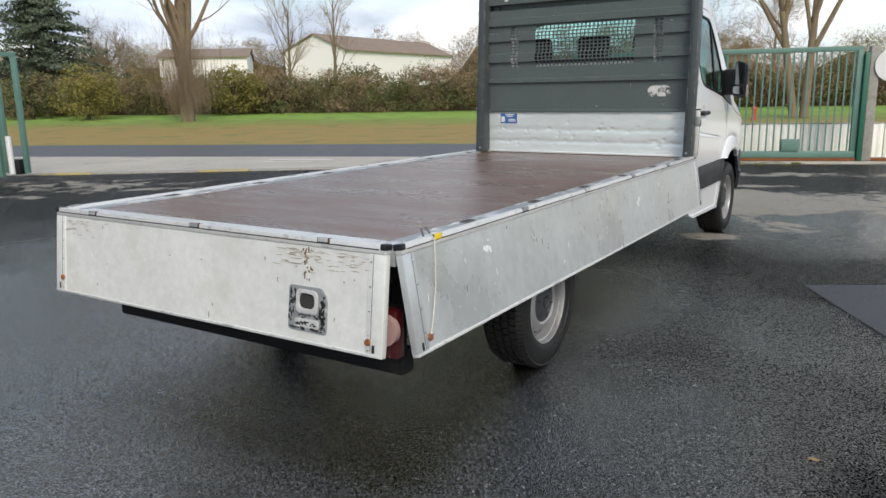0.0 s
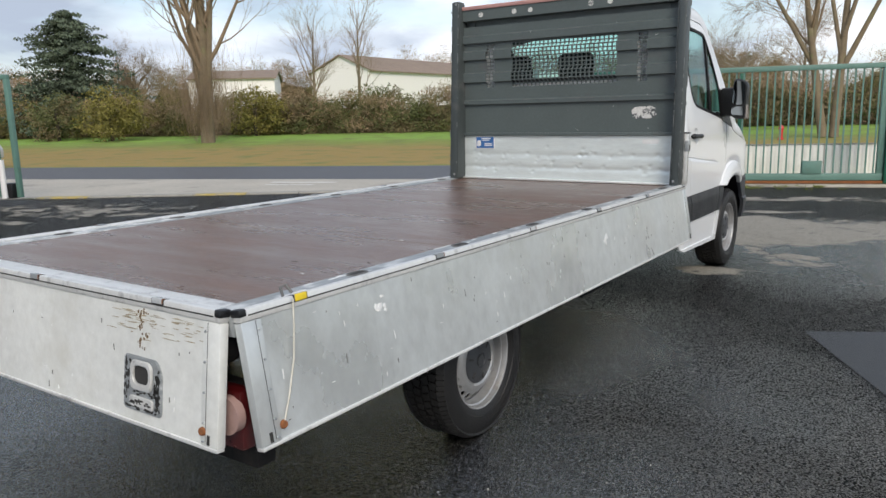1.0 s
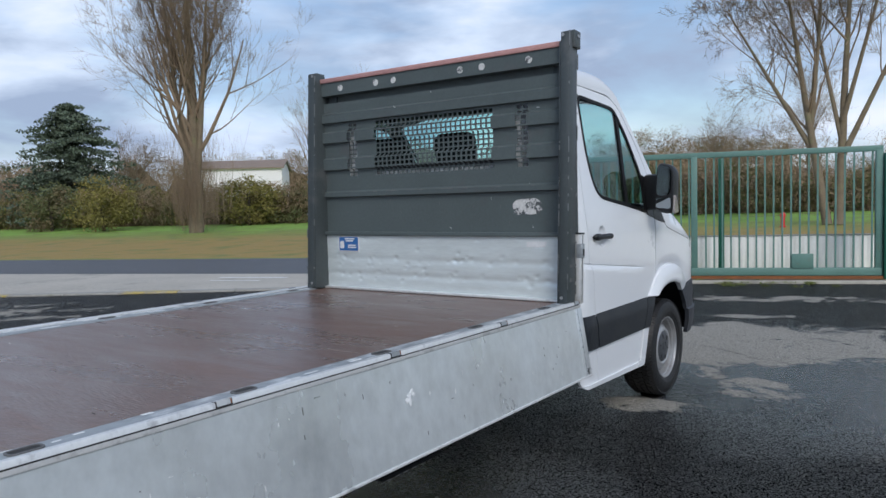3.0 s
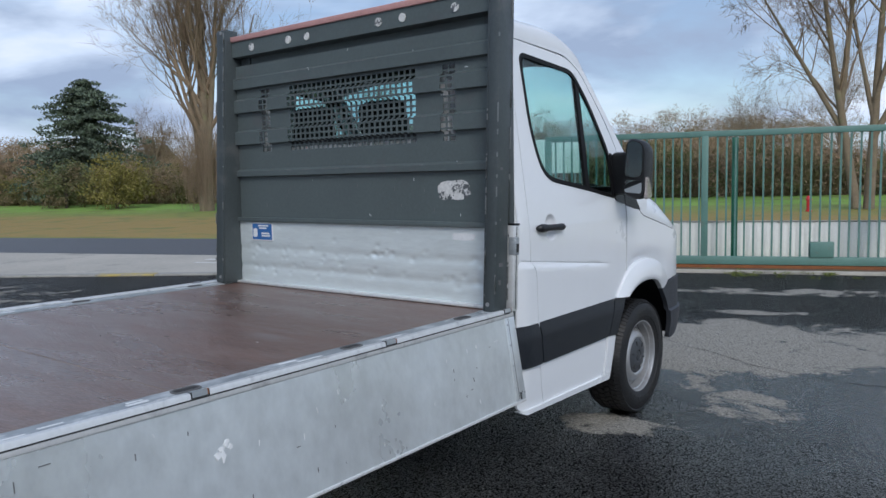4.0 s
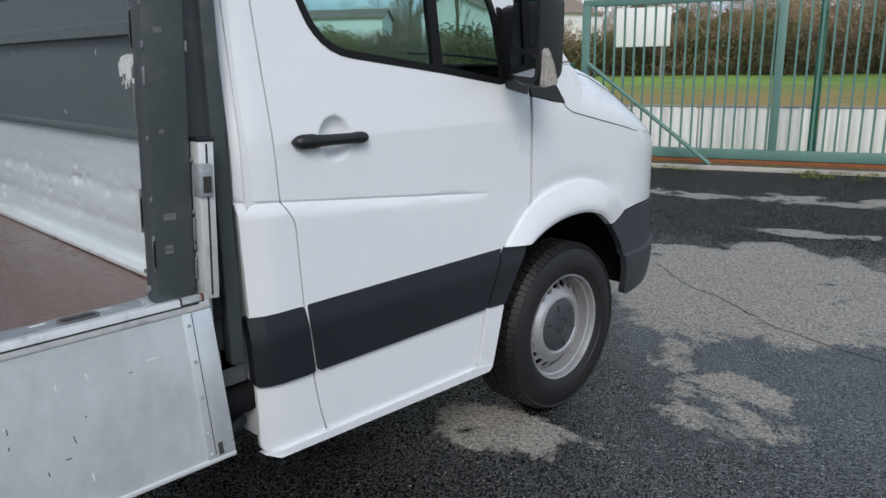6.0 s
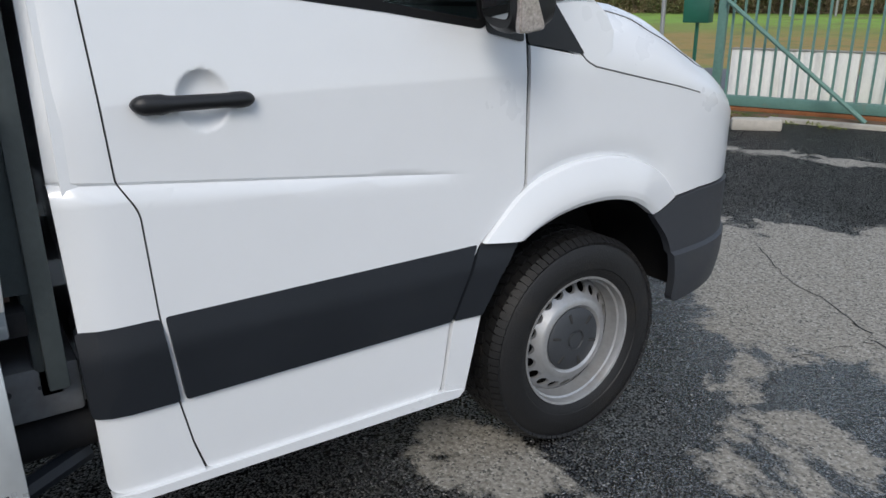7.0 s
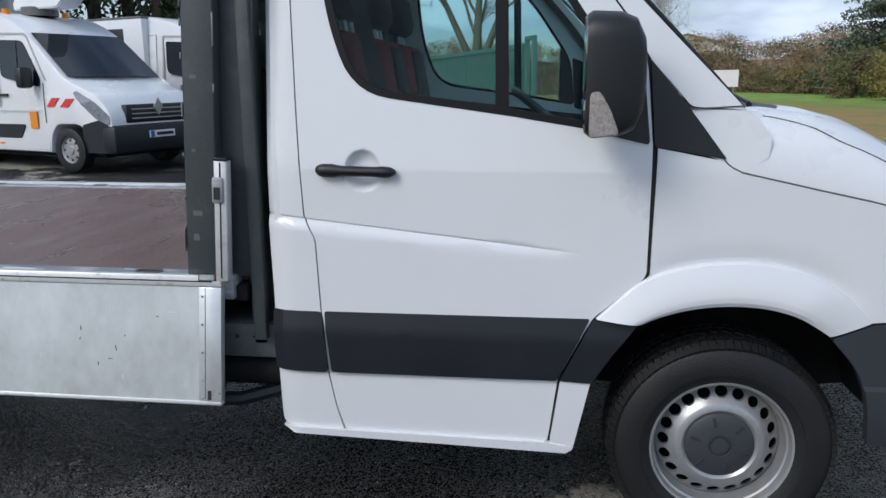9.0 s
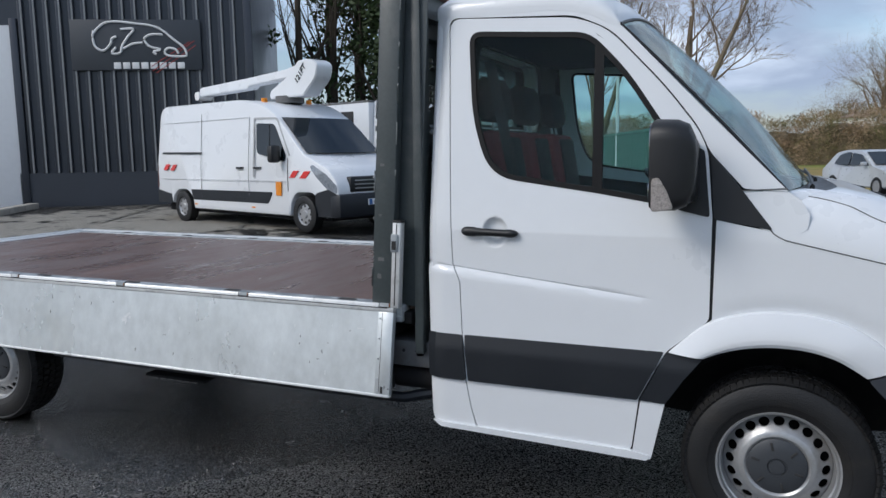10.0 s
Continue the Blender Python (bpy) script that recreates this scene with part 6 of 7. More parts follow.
def bare_tree(name, at, label, seed, trunks, style, bark=BARK, shoots=0, twig=TWIG, sz=1.0):
    rng = random.Random(seed)
    t = thing(name, Matrix.Translation(at), label, "tree")
    vs, fs = [], []
    tv, tf = [], []
    for base, d, length, r, depth in trunks:
        branches(rng, vs, fs, Vector(base), Vector(d).normalized(), length, r, 0, dict(style, kids=(0,), wander=style["wander"] * 0.15, lift=0.0))
        rng2 = random.Random(seed + int(length * 10) + int(base[0] * 37))
        # limbs leave the trunk along its height
        for c in range(style["limbs"]):
            f = rng2.uniform(style.get("low", 0.25), 1.0)
            q = Vector(base) + Vector(d).normalized() * length * f
            ang = rng2.uniform(0, 2 * math.pi)
            nd = (Vector(d).normalized() * 1.0 + Vector((math.cos(ang), math.sin(ang), 0.15)) * rng2.uniform(*style["spread"])).normalized()
            branches(rng2, tv, tf, q, nd, length * style["limb_len"] * rng2.uniform(0.6, 1.1) * (1.15 - 0.5 * f), r * 0.34 * (1.1 - 0.6 * f), depth, style)
    for k in range(shoots):
        a, rr = rng.uniform(0, 6.28), abs(rng.gauss(0, 0.75))
        branches(rng, tv, tf, Vector((rr * math.cos(a), rr * math.sin(a), rng.uniform(0, 1.4))), Vector((math.cos(a) * 0.12, math.sin(a) * 0.12, 1)), rng.uniform(0.6, 3.3), 0.007, 1, dict(style, kids=(0, 3), spread=(0.2, 0.4)))
    raw("trunk", vs, fs, bark, t, smooth=True)
    raw("crown", tv, tf, twig, t, smooth=True)
    return t


POPLAR = dict(wander=0.10, lift=0.05, taper=0.8, kids=(0, 5, 4, 4, 4), spread=(0.3, 0.75), shrink=(0.40, 0.68), limbs=15, limb_len=0.52, low=0.22)
PLANE = dict(wander=0.16, lift=0.02, taper=0.75, kids=(0, 5, 4, 4, 4), spread=(0.4, 0.95), shrink=(0.42, 0.7), limbs=7, limb_len=0.55, low=0.35)
ROUND = dict(wander=0.2, lift=0.02, taper=0.75, kids=(0, 5, 6, 5), spread=(0.6, 1.3), shrink=(0.45, 0.75), limbs=12, limb_len=0.8, low=0.3)
for kids in POPLAR, PLANE, ROUND:
    kids["from"] = 0.2
bare_tree("poplar", (-27.6, 22.6, 0.12), "tall bare poplar with pale shoots round its foot", 4,
          [((0, 0, 0), (0.02, 0.03, 1), 13.5, 0.36, 4), ((0.20, 0.05, 2.2), (0.06, 0.05, 1), 11.0, 0.16, 4), ((-0.16, -0.1, 2.6), (-0.05, -0.06, 1), 10.5, 0.15, 4), ((0.1, 0.1, 4.2), (0.13, 0.15, 1), 8.0, 0.10, 4), ((-0.05, -0.1, 3.8), (-0.15, -0.13, 1), 8.0, 0.10, 4)], dict(POPLAR, limbs=17, wander=0.15, lift=0.12, limb_len=0.42, spread=(0.5, 1.0)), shoots=420)
bare_tree("bare_tree", (-1.75, 29.9, 0.12), "large bare tree with two pale leaning trunks behind the gate", 9,
          [((0.20, 0, 0), (-0.16, 0.0, 1), 8.8, 0.17, 4), ((-0.20, 0.0, 2.5), (-0.58, 0.05, 1), 6.2, 0.10, 4), ((-0.34, 0.0, 3.4), (0.06, 0.05, 1), 6.0, 0.10, 4), ((0.55, 0.1, 0), (0.03, 0, 1), 9.5, 0.18, 4),
           ((0.62, 0.1, 2.3), (0.46, 0.1, 1), 6.8, 0.11, 4), ((0.63, 0.1, 2.9), (-0.20, 0.1, 1), 6.2, 0.09, 4), ((0.66, 0.1, 3.6), (0.24, 0.0, 1), 6.5, 0.09, 4)], dict(PLANE, limbs=10, lift=-0.01, limb_len=0.48))
bare_tree("bare_tree", (-26.4, 2.8, 0.0), "spreading bare tree with several limbs", 17,
          [((0, 0, 0), (0.02, 0.03, 1), 6.5, 0.26, 4), ((0.1, 0.1, 1.6), (0.05, 0.42, 1), 6.0, 0.17, 4), ((0, 0, 1.9), (0.1, -0.45, 1), 5.5, 0.16, 4)], PLANE)
bare_tree("bare_tree", (-26.0, -0.2, 0.0), "slender bare tree with a forked trunk", 18, [((0, 0, 0), (0.02, -0.08, 1), 7.0, 0.2, 3), ((0, 0, 1.8), (0.05, 0.3, 1), 5.5, 0.14, 3)], PLANE)
bare_tree("bare_tree", (-46.6, 31.6, 0.3), "rounded bare tree beyond the hedge", 21, [((0, 0, 0), (0, 0, 1), 4.4, 0.25, 3)], dict(ROUND, limbs=22, limb_len=0.6))
bare_tree("bare_tree", (-87.3, 17.5, 0.3), "large rounded bare oak with brown twigs", 22, [((0, 0, 0), (0, 0, 1), 7.4, 0.45, 3)], dict(ROUND, limbs=26))
bare_tree("bare_tree", (-91.6, 14.5, 0.3), "rounded bare oak with brown twigs", 23, [((0, 0, 0), (0, 0, 1), 5.2, 0.3, 3)], dict(ROUND, limbs=16))
bare_tree("bare_tree", (-40.0, 43.0, 0.3), "slim bare tree behind the hedge", 24, [((0, 0, 0), (0, 0, 1), 7.5, 0.18, 3)], POPLAR)
bare_tree("bare_tree", (-37.0, 45.0, 0.3), "slim bare tree behind the hedge", 25, [((0, 0, 0), (0, 0, 1), 8.0, 0.18, 3)], POPLAR)
bare_tree("bare_tree", (-8.6, 43.5, 0.3), "slim bare tree behind the hedge", 26, [((0, 0, 0), (0, 0, 1), 3.2, 0.12, 3)], ROUND)
bare_tree("bare_tree", (-4.5, 43.5, 0.3), "slim bare tree behind the hedge", 27, [((0, 0, 0), (0, 0, 1), 4.3, 0.14, 3)], ROUND)


def leaves(rng, verts, faces, c, size, count, leaf, flat=1.0, slim=1.0):
    """A clump of small leaves round a centre."""
    for _ in range(count):
        d = Vector((rng.gauss(0, 1), rng.gauss(0, 1), rng.gauss(0, 1) * flat))
        d = d.normalized() * rng.random() ** 0.45
        p = Vector(c) + Vector((d.x * size[0], d.y * size[1], d.z * size[2]))
        a = Vector((rng.uniform(-1, 1), rng.uniform(-1, 1), rng.uniform(-1, 1))).normalized()
        b = a.cross(Vector((rng.uniform(-1, 1), rng.uniform(-1, 1), rng.uniform(-1, 1)))).normalized()
        l, w = leaf * rng.uniform(0.6, 1.3), leaf * rng.uniform(0.3, 0.6) * slim
        i = len(verts)
        verts += [p - a * l, p + b * w, p + a * l, p - b * w]
        faces.append((i, i + 1, i + 2, i + 3))


def hedge(name, u0, u1, n0, height, material, label, seed, density=5.0, leaf=0.16, depth=1.6, slim=1.0, core=None, clump=0.55, each=60):
    rng = random.Random(seed)
    vs, fs = [], []
    L = u1 - u0
    for k in range(int(L * density)):
        u = u0 + rng.random() * L
        h = height * (0.72 + 0.35 * noise.noise(Vector((u * 0.22, seed, 0))) + 0.18 * rng.random())
        z = h * rng.random() ** 0.75 + field_z(n0)
        c = uv(u, n0 - abs(rng.gauss(0, depth * 0.5)), z - 0.05)
        leaves(rng, vs, fs, c, (clump, clump, clump * 0.78), each, leaf, 1.0, slim)
    # solid core sheet, added so that nothing shows through the twigs
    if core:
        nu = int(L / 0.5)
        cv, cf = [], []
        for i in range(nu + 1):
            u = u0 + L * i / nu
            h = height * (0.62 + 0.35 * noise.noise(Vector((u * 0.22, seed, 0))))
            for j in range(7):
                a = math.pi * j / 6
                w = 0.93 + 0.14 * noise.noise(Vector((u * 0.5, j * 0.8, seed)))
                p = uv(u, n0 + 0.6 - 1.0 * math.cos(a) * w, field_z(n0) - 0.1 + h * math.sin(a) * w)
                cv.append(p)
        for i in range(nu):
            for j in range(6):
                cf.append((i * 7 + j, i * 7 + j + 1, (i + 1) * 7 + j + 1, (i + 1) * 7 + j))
        tagged(raw("hedge", cv, cf, core, smooth=True), "added solid dark core sheet behind the twigs of the hedge", "hedge", kind="stuff")
    return tagged(raw(name, vs, fs, material), label, "hedge", kind="stuff")


hedge("hedge", -62, 30, 39.0, 2.5, BUSH_BROWN, "brown winter hedge of bare twigs and thorn", 2, 28, 0.15, 1.6, 0.22, BUSH_CORE)
hedge("hedge", -62, 30, 38.4, 2.0, BUSH_GREEN, "dark evergreen bushes in the hedge", 3, 11, 0.07)
hedge("hedge", -40, -22, 38.2, 2.4, BUSH_YELLOW, "olive yellow bushes in the hedge", 5, 6, 0.07)
hedge("hedge", -120, 20, 106, 9.6, BUSH_BROWN, "brown wood on the rise behind the houses", 7, 17, 0.42, 6, 0.11, BUSH_CORE, 1.5, 70)
hedge("hedge", 0, 60, 60, 4.6, BUSH_BROWN, "brown wood beyond the field", 8, 20, 0.26, 5, 0.14, BUSH_CORE, 1.1, 48)
for i, (x, y, r, leafage, label) in enumerate(((-25.4, 33.2, 1.6, BUSH_GREEN, "rounded dark evergreen bush in the hedge"), (-30.2, 28.0, 1.5, BUSH_YELLOW, "rounded olive yellow bush in the hedge"), (-35.5, 22.5, 1.6, BUSH_YELLOW, "rounded olive yellow bush in the hedge"), (-40, 22.0, 1.5, BUSH_GREEN, "rounded dark evergreen bush in the hedge"))):
    vs, fs = [], []
    rng = random.Random(40 + i)
    for _ in range(90):
        d = Vector((rng.gauss(0, 1), rng.gauss(0, 1), rng.gauss(0, 1))).normalized() * r * rng.random() ** 0.4
        leaves(rng, vs, fs, (d.x * 1.15, d.y * 1.15, 1.55 + d.z * 0.92), (0.5, 0.5, 0.4), 60, 0.08)
    t = thing("evergreen_bush", Matrix.Translation((x, y, 0)), label, "bush")
    raw("foliage", vs, fs, leafage, t)
    part("stem", rod((0, 0, -0.1), (0, 0, 2.0), 0.10, 8), BARK_DARK, t)
# wood on the other side: west of the yard
vs, fs = [], []
rng = random.Random(77)
for k in range(1500):
    y = rng.uniform(-12, 34)
    h = 4.3 + 1.3 * noise.noise(Vector((y * 0.2, 4, 0)))
    leaves(rng, vs, fs, (-62 + rng.gauss(0, 1.5) + 0.3 * (y - 10), y, h * rng.random() ** 0.8), (0.8, 0.8, 0.6), 50, 0.2, 1.0, 0.25)
# the same added core sheet behind these twigs
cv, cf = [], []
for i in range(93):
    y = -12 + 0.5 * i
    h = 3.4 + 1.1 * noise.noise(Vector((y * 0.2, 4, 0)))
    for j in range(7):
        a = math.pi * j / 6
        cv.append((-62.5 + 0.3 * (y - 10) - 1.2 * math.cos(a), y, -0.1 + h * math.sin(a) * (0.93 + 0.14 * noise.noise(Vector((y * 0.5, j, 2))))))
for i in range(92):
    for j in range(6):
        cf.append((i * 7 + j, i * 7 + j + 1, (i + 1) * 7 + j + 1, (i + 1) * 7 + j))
tagged(raw("hedge", cv, cf, BUSH_CORE, smooth=True), "added solid dark core sheet behind the twigs of the hedge", "hedge", kind="stuff")
tagged(raw("hedge", vs, fs, BUSH_BROWN), "brown winter hedge along the far side of the field", "hedge", kind="stuff")

# conifer with drooping blue-green boughs
con = thing("conifer", Matrix.Translation((-45.5, 26.1, 0.25)), "broad blue-green cedar with drooping boughs", "tree")
part("trunk", rod((0, 0, -0.1), (0, 0, 7.3), 0.28, 8, r2=0.04), BARK_DARK, con)
vs, fs, rng = [], [], random.Random(6)
for k in range(260):
    z = 0.8 + 7.0 * rng.random() ** 1.15
    reach = 5.3 * ((8.0 - z) / 7.0) ** 0.62 * rng.uniform(0.45, 1.12) + 0.10
    a = rng.uniform(0, 6.28)
    for j in range(7):
        f = (j + 1) / 7
        leaves(rng, vs, fs, (reach * f * math.cos(a), reach * f * math.sin(a), z + (0.05 - 0.10 * f) * reach * f * 1.6 + 0.1 * rng.random()), (0.44, 0.44, 0.20), 18, 0.12, 0.7)
raw("foliage", vs, fs, CONIFER, con)

# ---- houses beyond the hedge ----
def gable_house(at, heading, w, d, h, roof_h, label):
    t = thing("house", Matrix.Translation(at) @ Matrix.Rotation(heading, 4, "Z"), label, "house")
    bm = fill([[(-w / 2, -0.2), (w / 2, -0.2), (w / 2, h), (0, h + roof_h), (-w / 2, h)]], "xz")
    slab(bm, (0, d, 0))
    part("wall", bm, HOUSE_WALL, t)
    for s in (1, -1):
        bm = bmesh.new()
        a = [(s * (w / 2 + 0.3), h - 0.12), (0, h + roof_h + 0.03)]
        v = [bm.verts.new((x, y, z)) for x, z in a for y in (-0.25, d + 0.25)]
        bm.faces.new((v[0], v[1], v[3], v[2]))
        slab(bm, (0, 0, 0.14))
        part("roof", bm, ROOF_TILE, t)
    return t


hd = math.atan2(4.6, 5.0)
gable_house((-53.8, 61.6, 0), 0.06, 8.2, 24.0, 5.75, 1.7, "white gabled house with a brown tiled roof")
gable_house((-62.5, 60.5, 0), hd + 1.57, 10.0, 9.0, 5.3, 0.9, "low white house with a shallow roof")
gable_house((-84, 21.5, 0), 1.9, 12.0, 10.0, 4.6, 1.2, "pale building beyond the field")
gable_house((-12, 62, 0), 0.3, 10.0, 8.0, 2.6, 1.0, "low pale house behind the hedge")


# ---- west side of the yard: workshop and vans ----
BM = Matrix.Translation((-11.52, -14.35, 0.0)) @ Matrix.Rotation(math.atan2(0.874, -0.484), 4, "Z")
# frame: x along the front to the right, y away from the yard
hall = thing("workshop", BM, "dark anthracite corrugated steel workshop", "building")
part("wall_base", box(0.0, 6.75, 0.02, 0.35, -0.4, 1.17), CLAD, hall)
part("wall_back", box(-6.0, 6.75, 0.10, 8.0, -0.4, 7.6), CLAD, hall)
k = 0.3
while k < 6.5:
    v = box(k, k + 0.15, 0.0, 0.11, 1.17, 7.6, 0.03)
    rib = part("cladding_rib", v, CLAD, hall)
    # light on the rib, put in as a paler strip
    part("rib_face", box(k + 0.085, k + 0.135, -0.004, 0.0, 1.17, 7.6), RIB_LIT, rib)
    k += 0.35
part("corner_trim", box(6.65, 6.87, -0.03, 0.3, -0.3, 7.6, 0.01), CLAD, hall)
part("shutter_door", box(-4.2, 0.06, 0.02, 0.12, -0.3, 5.41, 0.01), DOOR_WHITE, hall, "white shutter door")
part("door_trim", box(0.06, 0.26, -0.02, 0.11, -0.3, 5.6, 0.01), CLAD, hall)
part("eave_beam", box(-6.0, 6.85, -0.06, 0.2, 7.5, 7.8), CLAD, hall)
sg = thing("sign_board", BM, "charcoal sign board with white outline and lettering", "sign")
part("board", box(1.74, 5.40, -0.06, -0.02, 4.12, 5.56, 0.006), SIGN, sg)


def lettering(words, size, at, m, material, parent, label="", depth=0.006, spacing=1.0):
    cu = bpy.data.curves.new("lettering", "FONT")
    cu.body, cu.size, cu.extrude, cu.align_x, cu.align_y, cu.space_character = words, size, depth, "CENTER", "CENTER", spacing
    tmp = bpy.data.objects.new("tmp", cu)
    scene.collection.objects.link(tmp)
    dg = bpy.context.evaluated_depsgraph_get()
    dg.update()
    me = bpy.data.meshes.new_from_object(tmp.evaluated_get(dg))
    bpy.data.objects.remove(tmp)
    me.materials.clear()
    me.materials.append(material)
    ob = new("lettering", me)
    ob.parent = parent
    ob.matrix_basis = Matrix.Translation(at) @ m
    if label:
        ob["label"] = label
    return ob


for k in range(8):
    x = 2.90 + 0.258 * k
    part("name_bar", box(x, x + 0.20, -0.068, -0.06, 4.16, 4.345, 0.004), SIGN_WHITE, sg, "white bar of a name")


def stroke(points, r, name="logo_stroke", material=SIGN_WHITE):
    pts = [Vector((x, -0.066, z)) for x, z in points]
    # a soft line through the points
    fine = []
    for i in range(len(pts) - 1):
        p0, p1, p2, p3 = pts[max(i - 1, 0)], pts[i], pts[i + 1], pts[min(i + 2, len(pts) - 1)]
        for s_ in range(6):
            t = s_ / 6
            fine.append(0.5 * ((2 * p1) + (p2 - p0) * t + (2 * p0 - 5 * p1 + 4 * p2 - p3) * t * t + (3 * p1 - p0 - 3 * p2 + p3) * t ** 3))
    fine.append(pts[-1])
    part(name, tube(fine, r, 6), material, sg)


def on_sign(a, b):
    """A point of the sign, from its left and top edges, in parts of 700 by 275."""
    return 1.74 + a / 700 * 3.66, 5.56 - b / 275 * 1.44


for pts in (((125, 75), (145, 50), (190, 18), (260, 12), (350, 22), (430, 32), (490, 55), (550, 105), (600, 145), (618, 180), (610, 200), (530, 198), (500, 180), (520, 155), (560, 162), (575, 185)),
            ((270, 52), (340, 52), (310, 90), (275, 140), (260, 180), (215, 182), (240, 150)), ((280, 158), (330, 132), (385, 126)),
            ((495, 82), (430, 82), (395, 105), (420, 145), (480, 162), (440, 175), (455, 188)), ((125, 60), (120, 100), (130, 145), (170, 168), (210, 135), (220, 105), (245, 92))):
    stroke([on_sign(*p) for p in pts], 0.036)
for a, b, c, d in ((430, 280, 665, 115), (450, 290, 672, 140), (425, 255, 640, 120)):
    (x0, z0), (x1, z1) = on_sign(a, b), on_sign(c, d)
    part("logo_claw", rod((x0, -0.0615, z0), (x1, -0.0615, z1), 0.014, 6), SIGN_RED, sg)
kb = thing("kerb", None, "worn concrete kerb by the workshop door", "kerb", kind="structure")
a, b = Vector((-4.2, -9.1, 0)), Vector((-11.3, -13.6, 0))
for k in range(8):
    p, q = a.lerp(b, k / 8), a.lerp(b, (k + 0.98) / 8)
    m = Matrix.Translation((p.x, p.y, ground_z(p.x, p.y))) @ Matrix.Rotation(math.atan2(q.y - p.y, q.x - p.x), 4, "Z")
    part("kerb_stone", box(0, (q - p).length, -0.15, 0.15, -0.1, 0.16, 0.02, m), CONCRETE, kb)


def van(m, label, boom=True):
    """A white panel van; frame: x forward from the rear wheel, y to its own left, z up."""
    t = thing("van", m, label, "van")
    W = 0.985
    side_ol = rounded([(-1.10, 0.42, 0.05), (-1.10, 1.2, 0.2), (-1.00, 2.40, 0.12), (-0.82, 2.55, 0.1), (2.3, 2.53, 0.4), (3.05, 2.40, 0.3), (3.52, 2.14, 0.12), (4.34, 1.42, 0.12), (4.98, 1.16, 0.25), (5.20, 0.88, 0.12), (5.20, 0.30, 0.08),
                       (4.78, 0.28, 0.05), (4.70, 0.55, 0.1), (4.55, 0.72, 0.15), (4.10, 0.72, 0.15), (3.95, 0.55, 0.1), (3.90, 0.28, 0.03), (0.45, 0.30, 0.03), (0.40, 0.55, 0.1), (0.2, 0.70, 0.12), (-0.2, 0.70, 0.12), (-0.40, 0.55, 0.1), (-0.45, 0.40, 0.03)], 0.05, 4)
    bm = bmesh.new()
    rings = []
    for yy in (-1.0, -0.985, -0.93, 0.93, 0.985, 1.0):
        ins = {1.0: 0.07, 0.985: 0.02, 0.93: 0.0}[abs(yy)]
        rings.append([bm.verts.new((x, W * yy * (1 - 0.11 * max(0, z - 1.1) / 1.3) * (1 - 0.10 * max(0, x - 4.2)), z)) for x, z in inset(side_ol, ins)])
    n = len(rings[0])
    for p, q in zip(rings, rings[1:]):
        for i in range(n):
            bm.faces.new((p[i], p[(i + 1) % n], q[(i + 1) % n], q[i]))
    for rr in (rings[0], rings[-1]):
        f = bm.faces.new(rr)
    bmesh.ops.triangulate(bm, faces=[f for f in bm.faces if len(f.verts) > 4])
    bmesh.ops.recalc_face_normals(bm, faces=bm.faces)
    body = part("body", bm, WHITE, t)
    wy = lambda x, z, s: s * (W * (1 - 0.11 * max(0, z - 1.1) / 1.3) * (1 - 0.10 * max(0, x - 4.2)) + 0.004)

    def decal(name, pts, material, s, th=0.012, lab=""):
        bm = fill([pts], "xz", 0.25)
        for v in bm.verts:
            v.co.y = wy(v.co.x, v.co.z, s)
        slab(bm, (0, -s * th, 0))
        return part(name, bm, material, t, lab)

    for s in (1, -1):
        decal("side_window", rounded([(2.86, 1.46, 0.12), (3.78, 1.30), (3.80, 1.42, 0.05), (3.42, 2.01, 0.08), (2.84, 2.04)], 0.05, 4), CAR_GLASS, s)
        decal("window_bar", [(3.28, 1.38), (3.32, 1.375), (3.30, 2.02), (3.26, 2.02)], BLACK, s, 0.016)
        decal("roof_seam", [(-0.95, 2.16), (2.52, 2.16), (2.52, 2.166), (-0.95, 2.166)], PANEL_LINE, s)
        decal("side_crease", [(-1.0, 0.93), (3.8, 0.93), (3.8, 0.937), (-1.0, 0.937)], PANEL_LINE, s)
        for x0, x1 in ((0.50, 0.62), (2.66, 2.78)):
            decal("side_marker", rounded([(x0, 0.395), (x1, 0.395), (x1, 0.425), (x0, 0.425)], 0.008, 2), ORANGE, s, 0.014)
        decal("door_edge", rounded([(2.74, 1.0), (2.78, 1.0), (2.78, 2.12, 0.05), (3.50, 2.09, 0.08), (3.90, 1.40), (3.93, 1.40), (3.52, 2.125, 0.08), (2.74, 2.155, 0.05)], 0.01, 3), PANEL_LINE, s, 0.013)
        decal("lower_trim", rounded([(0.45, 0.50), (3.22, 0.50), (3.36, 0.72, 0.05), (0.38, 0.72)], 0.02, 2), TRIM, s, 0.02)
        decal("door_gap", [(2.58, 0.5), (2.588, 0.5), (2.588, 2.18), (2.58, 2.18)], PANEL_LINE, s)
        decal("door_gap", [(3.86, 0.75), (3.868, 0.75), (3.868, 1.36), (3.86, 1.36)], FRAME_GREY, s)
        decal("door_gap", [(0.80, 0.45), (0.808, 0.45), (0.808, 2.3), (0.80, 2.3)], PANEL_LINE, s)
        decal("door_rail", [(-0.84, 1.49), (0.82, 1.47), (0.82, 1.51), (-0.84, 1.53)], BLACK, s, 0.014)
        for x0, z0 in ((-0.80, 1.13), (-0.50, 1.12), (3.92, 1.00), (4.22, 0.99)):
            decal("red_stripe", [(x0, z0), (x0 + 0.16, z0), (x0 + 0.29, z0 + 0.13), (x0 + 0.13, z0 + 0.13)], STRIPE_RED, s)
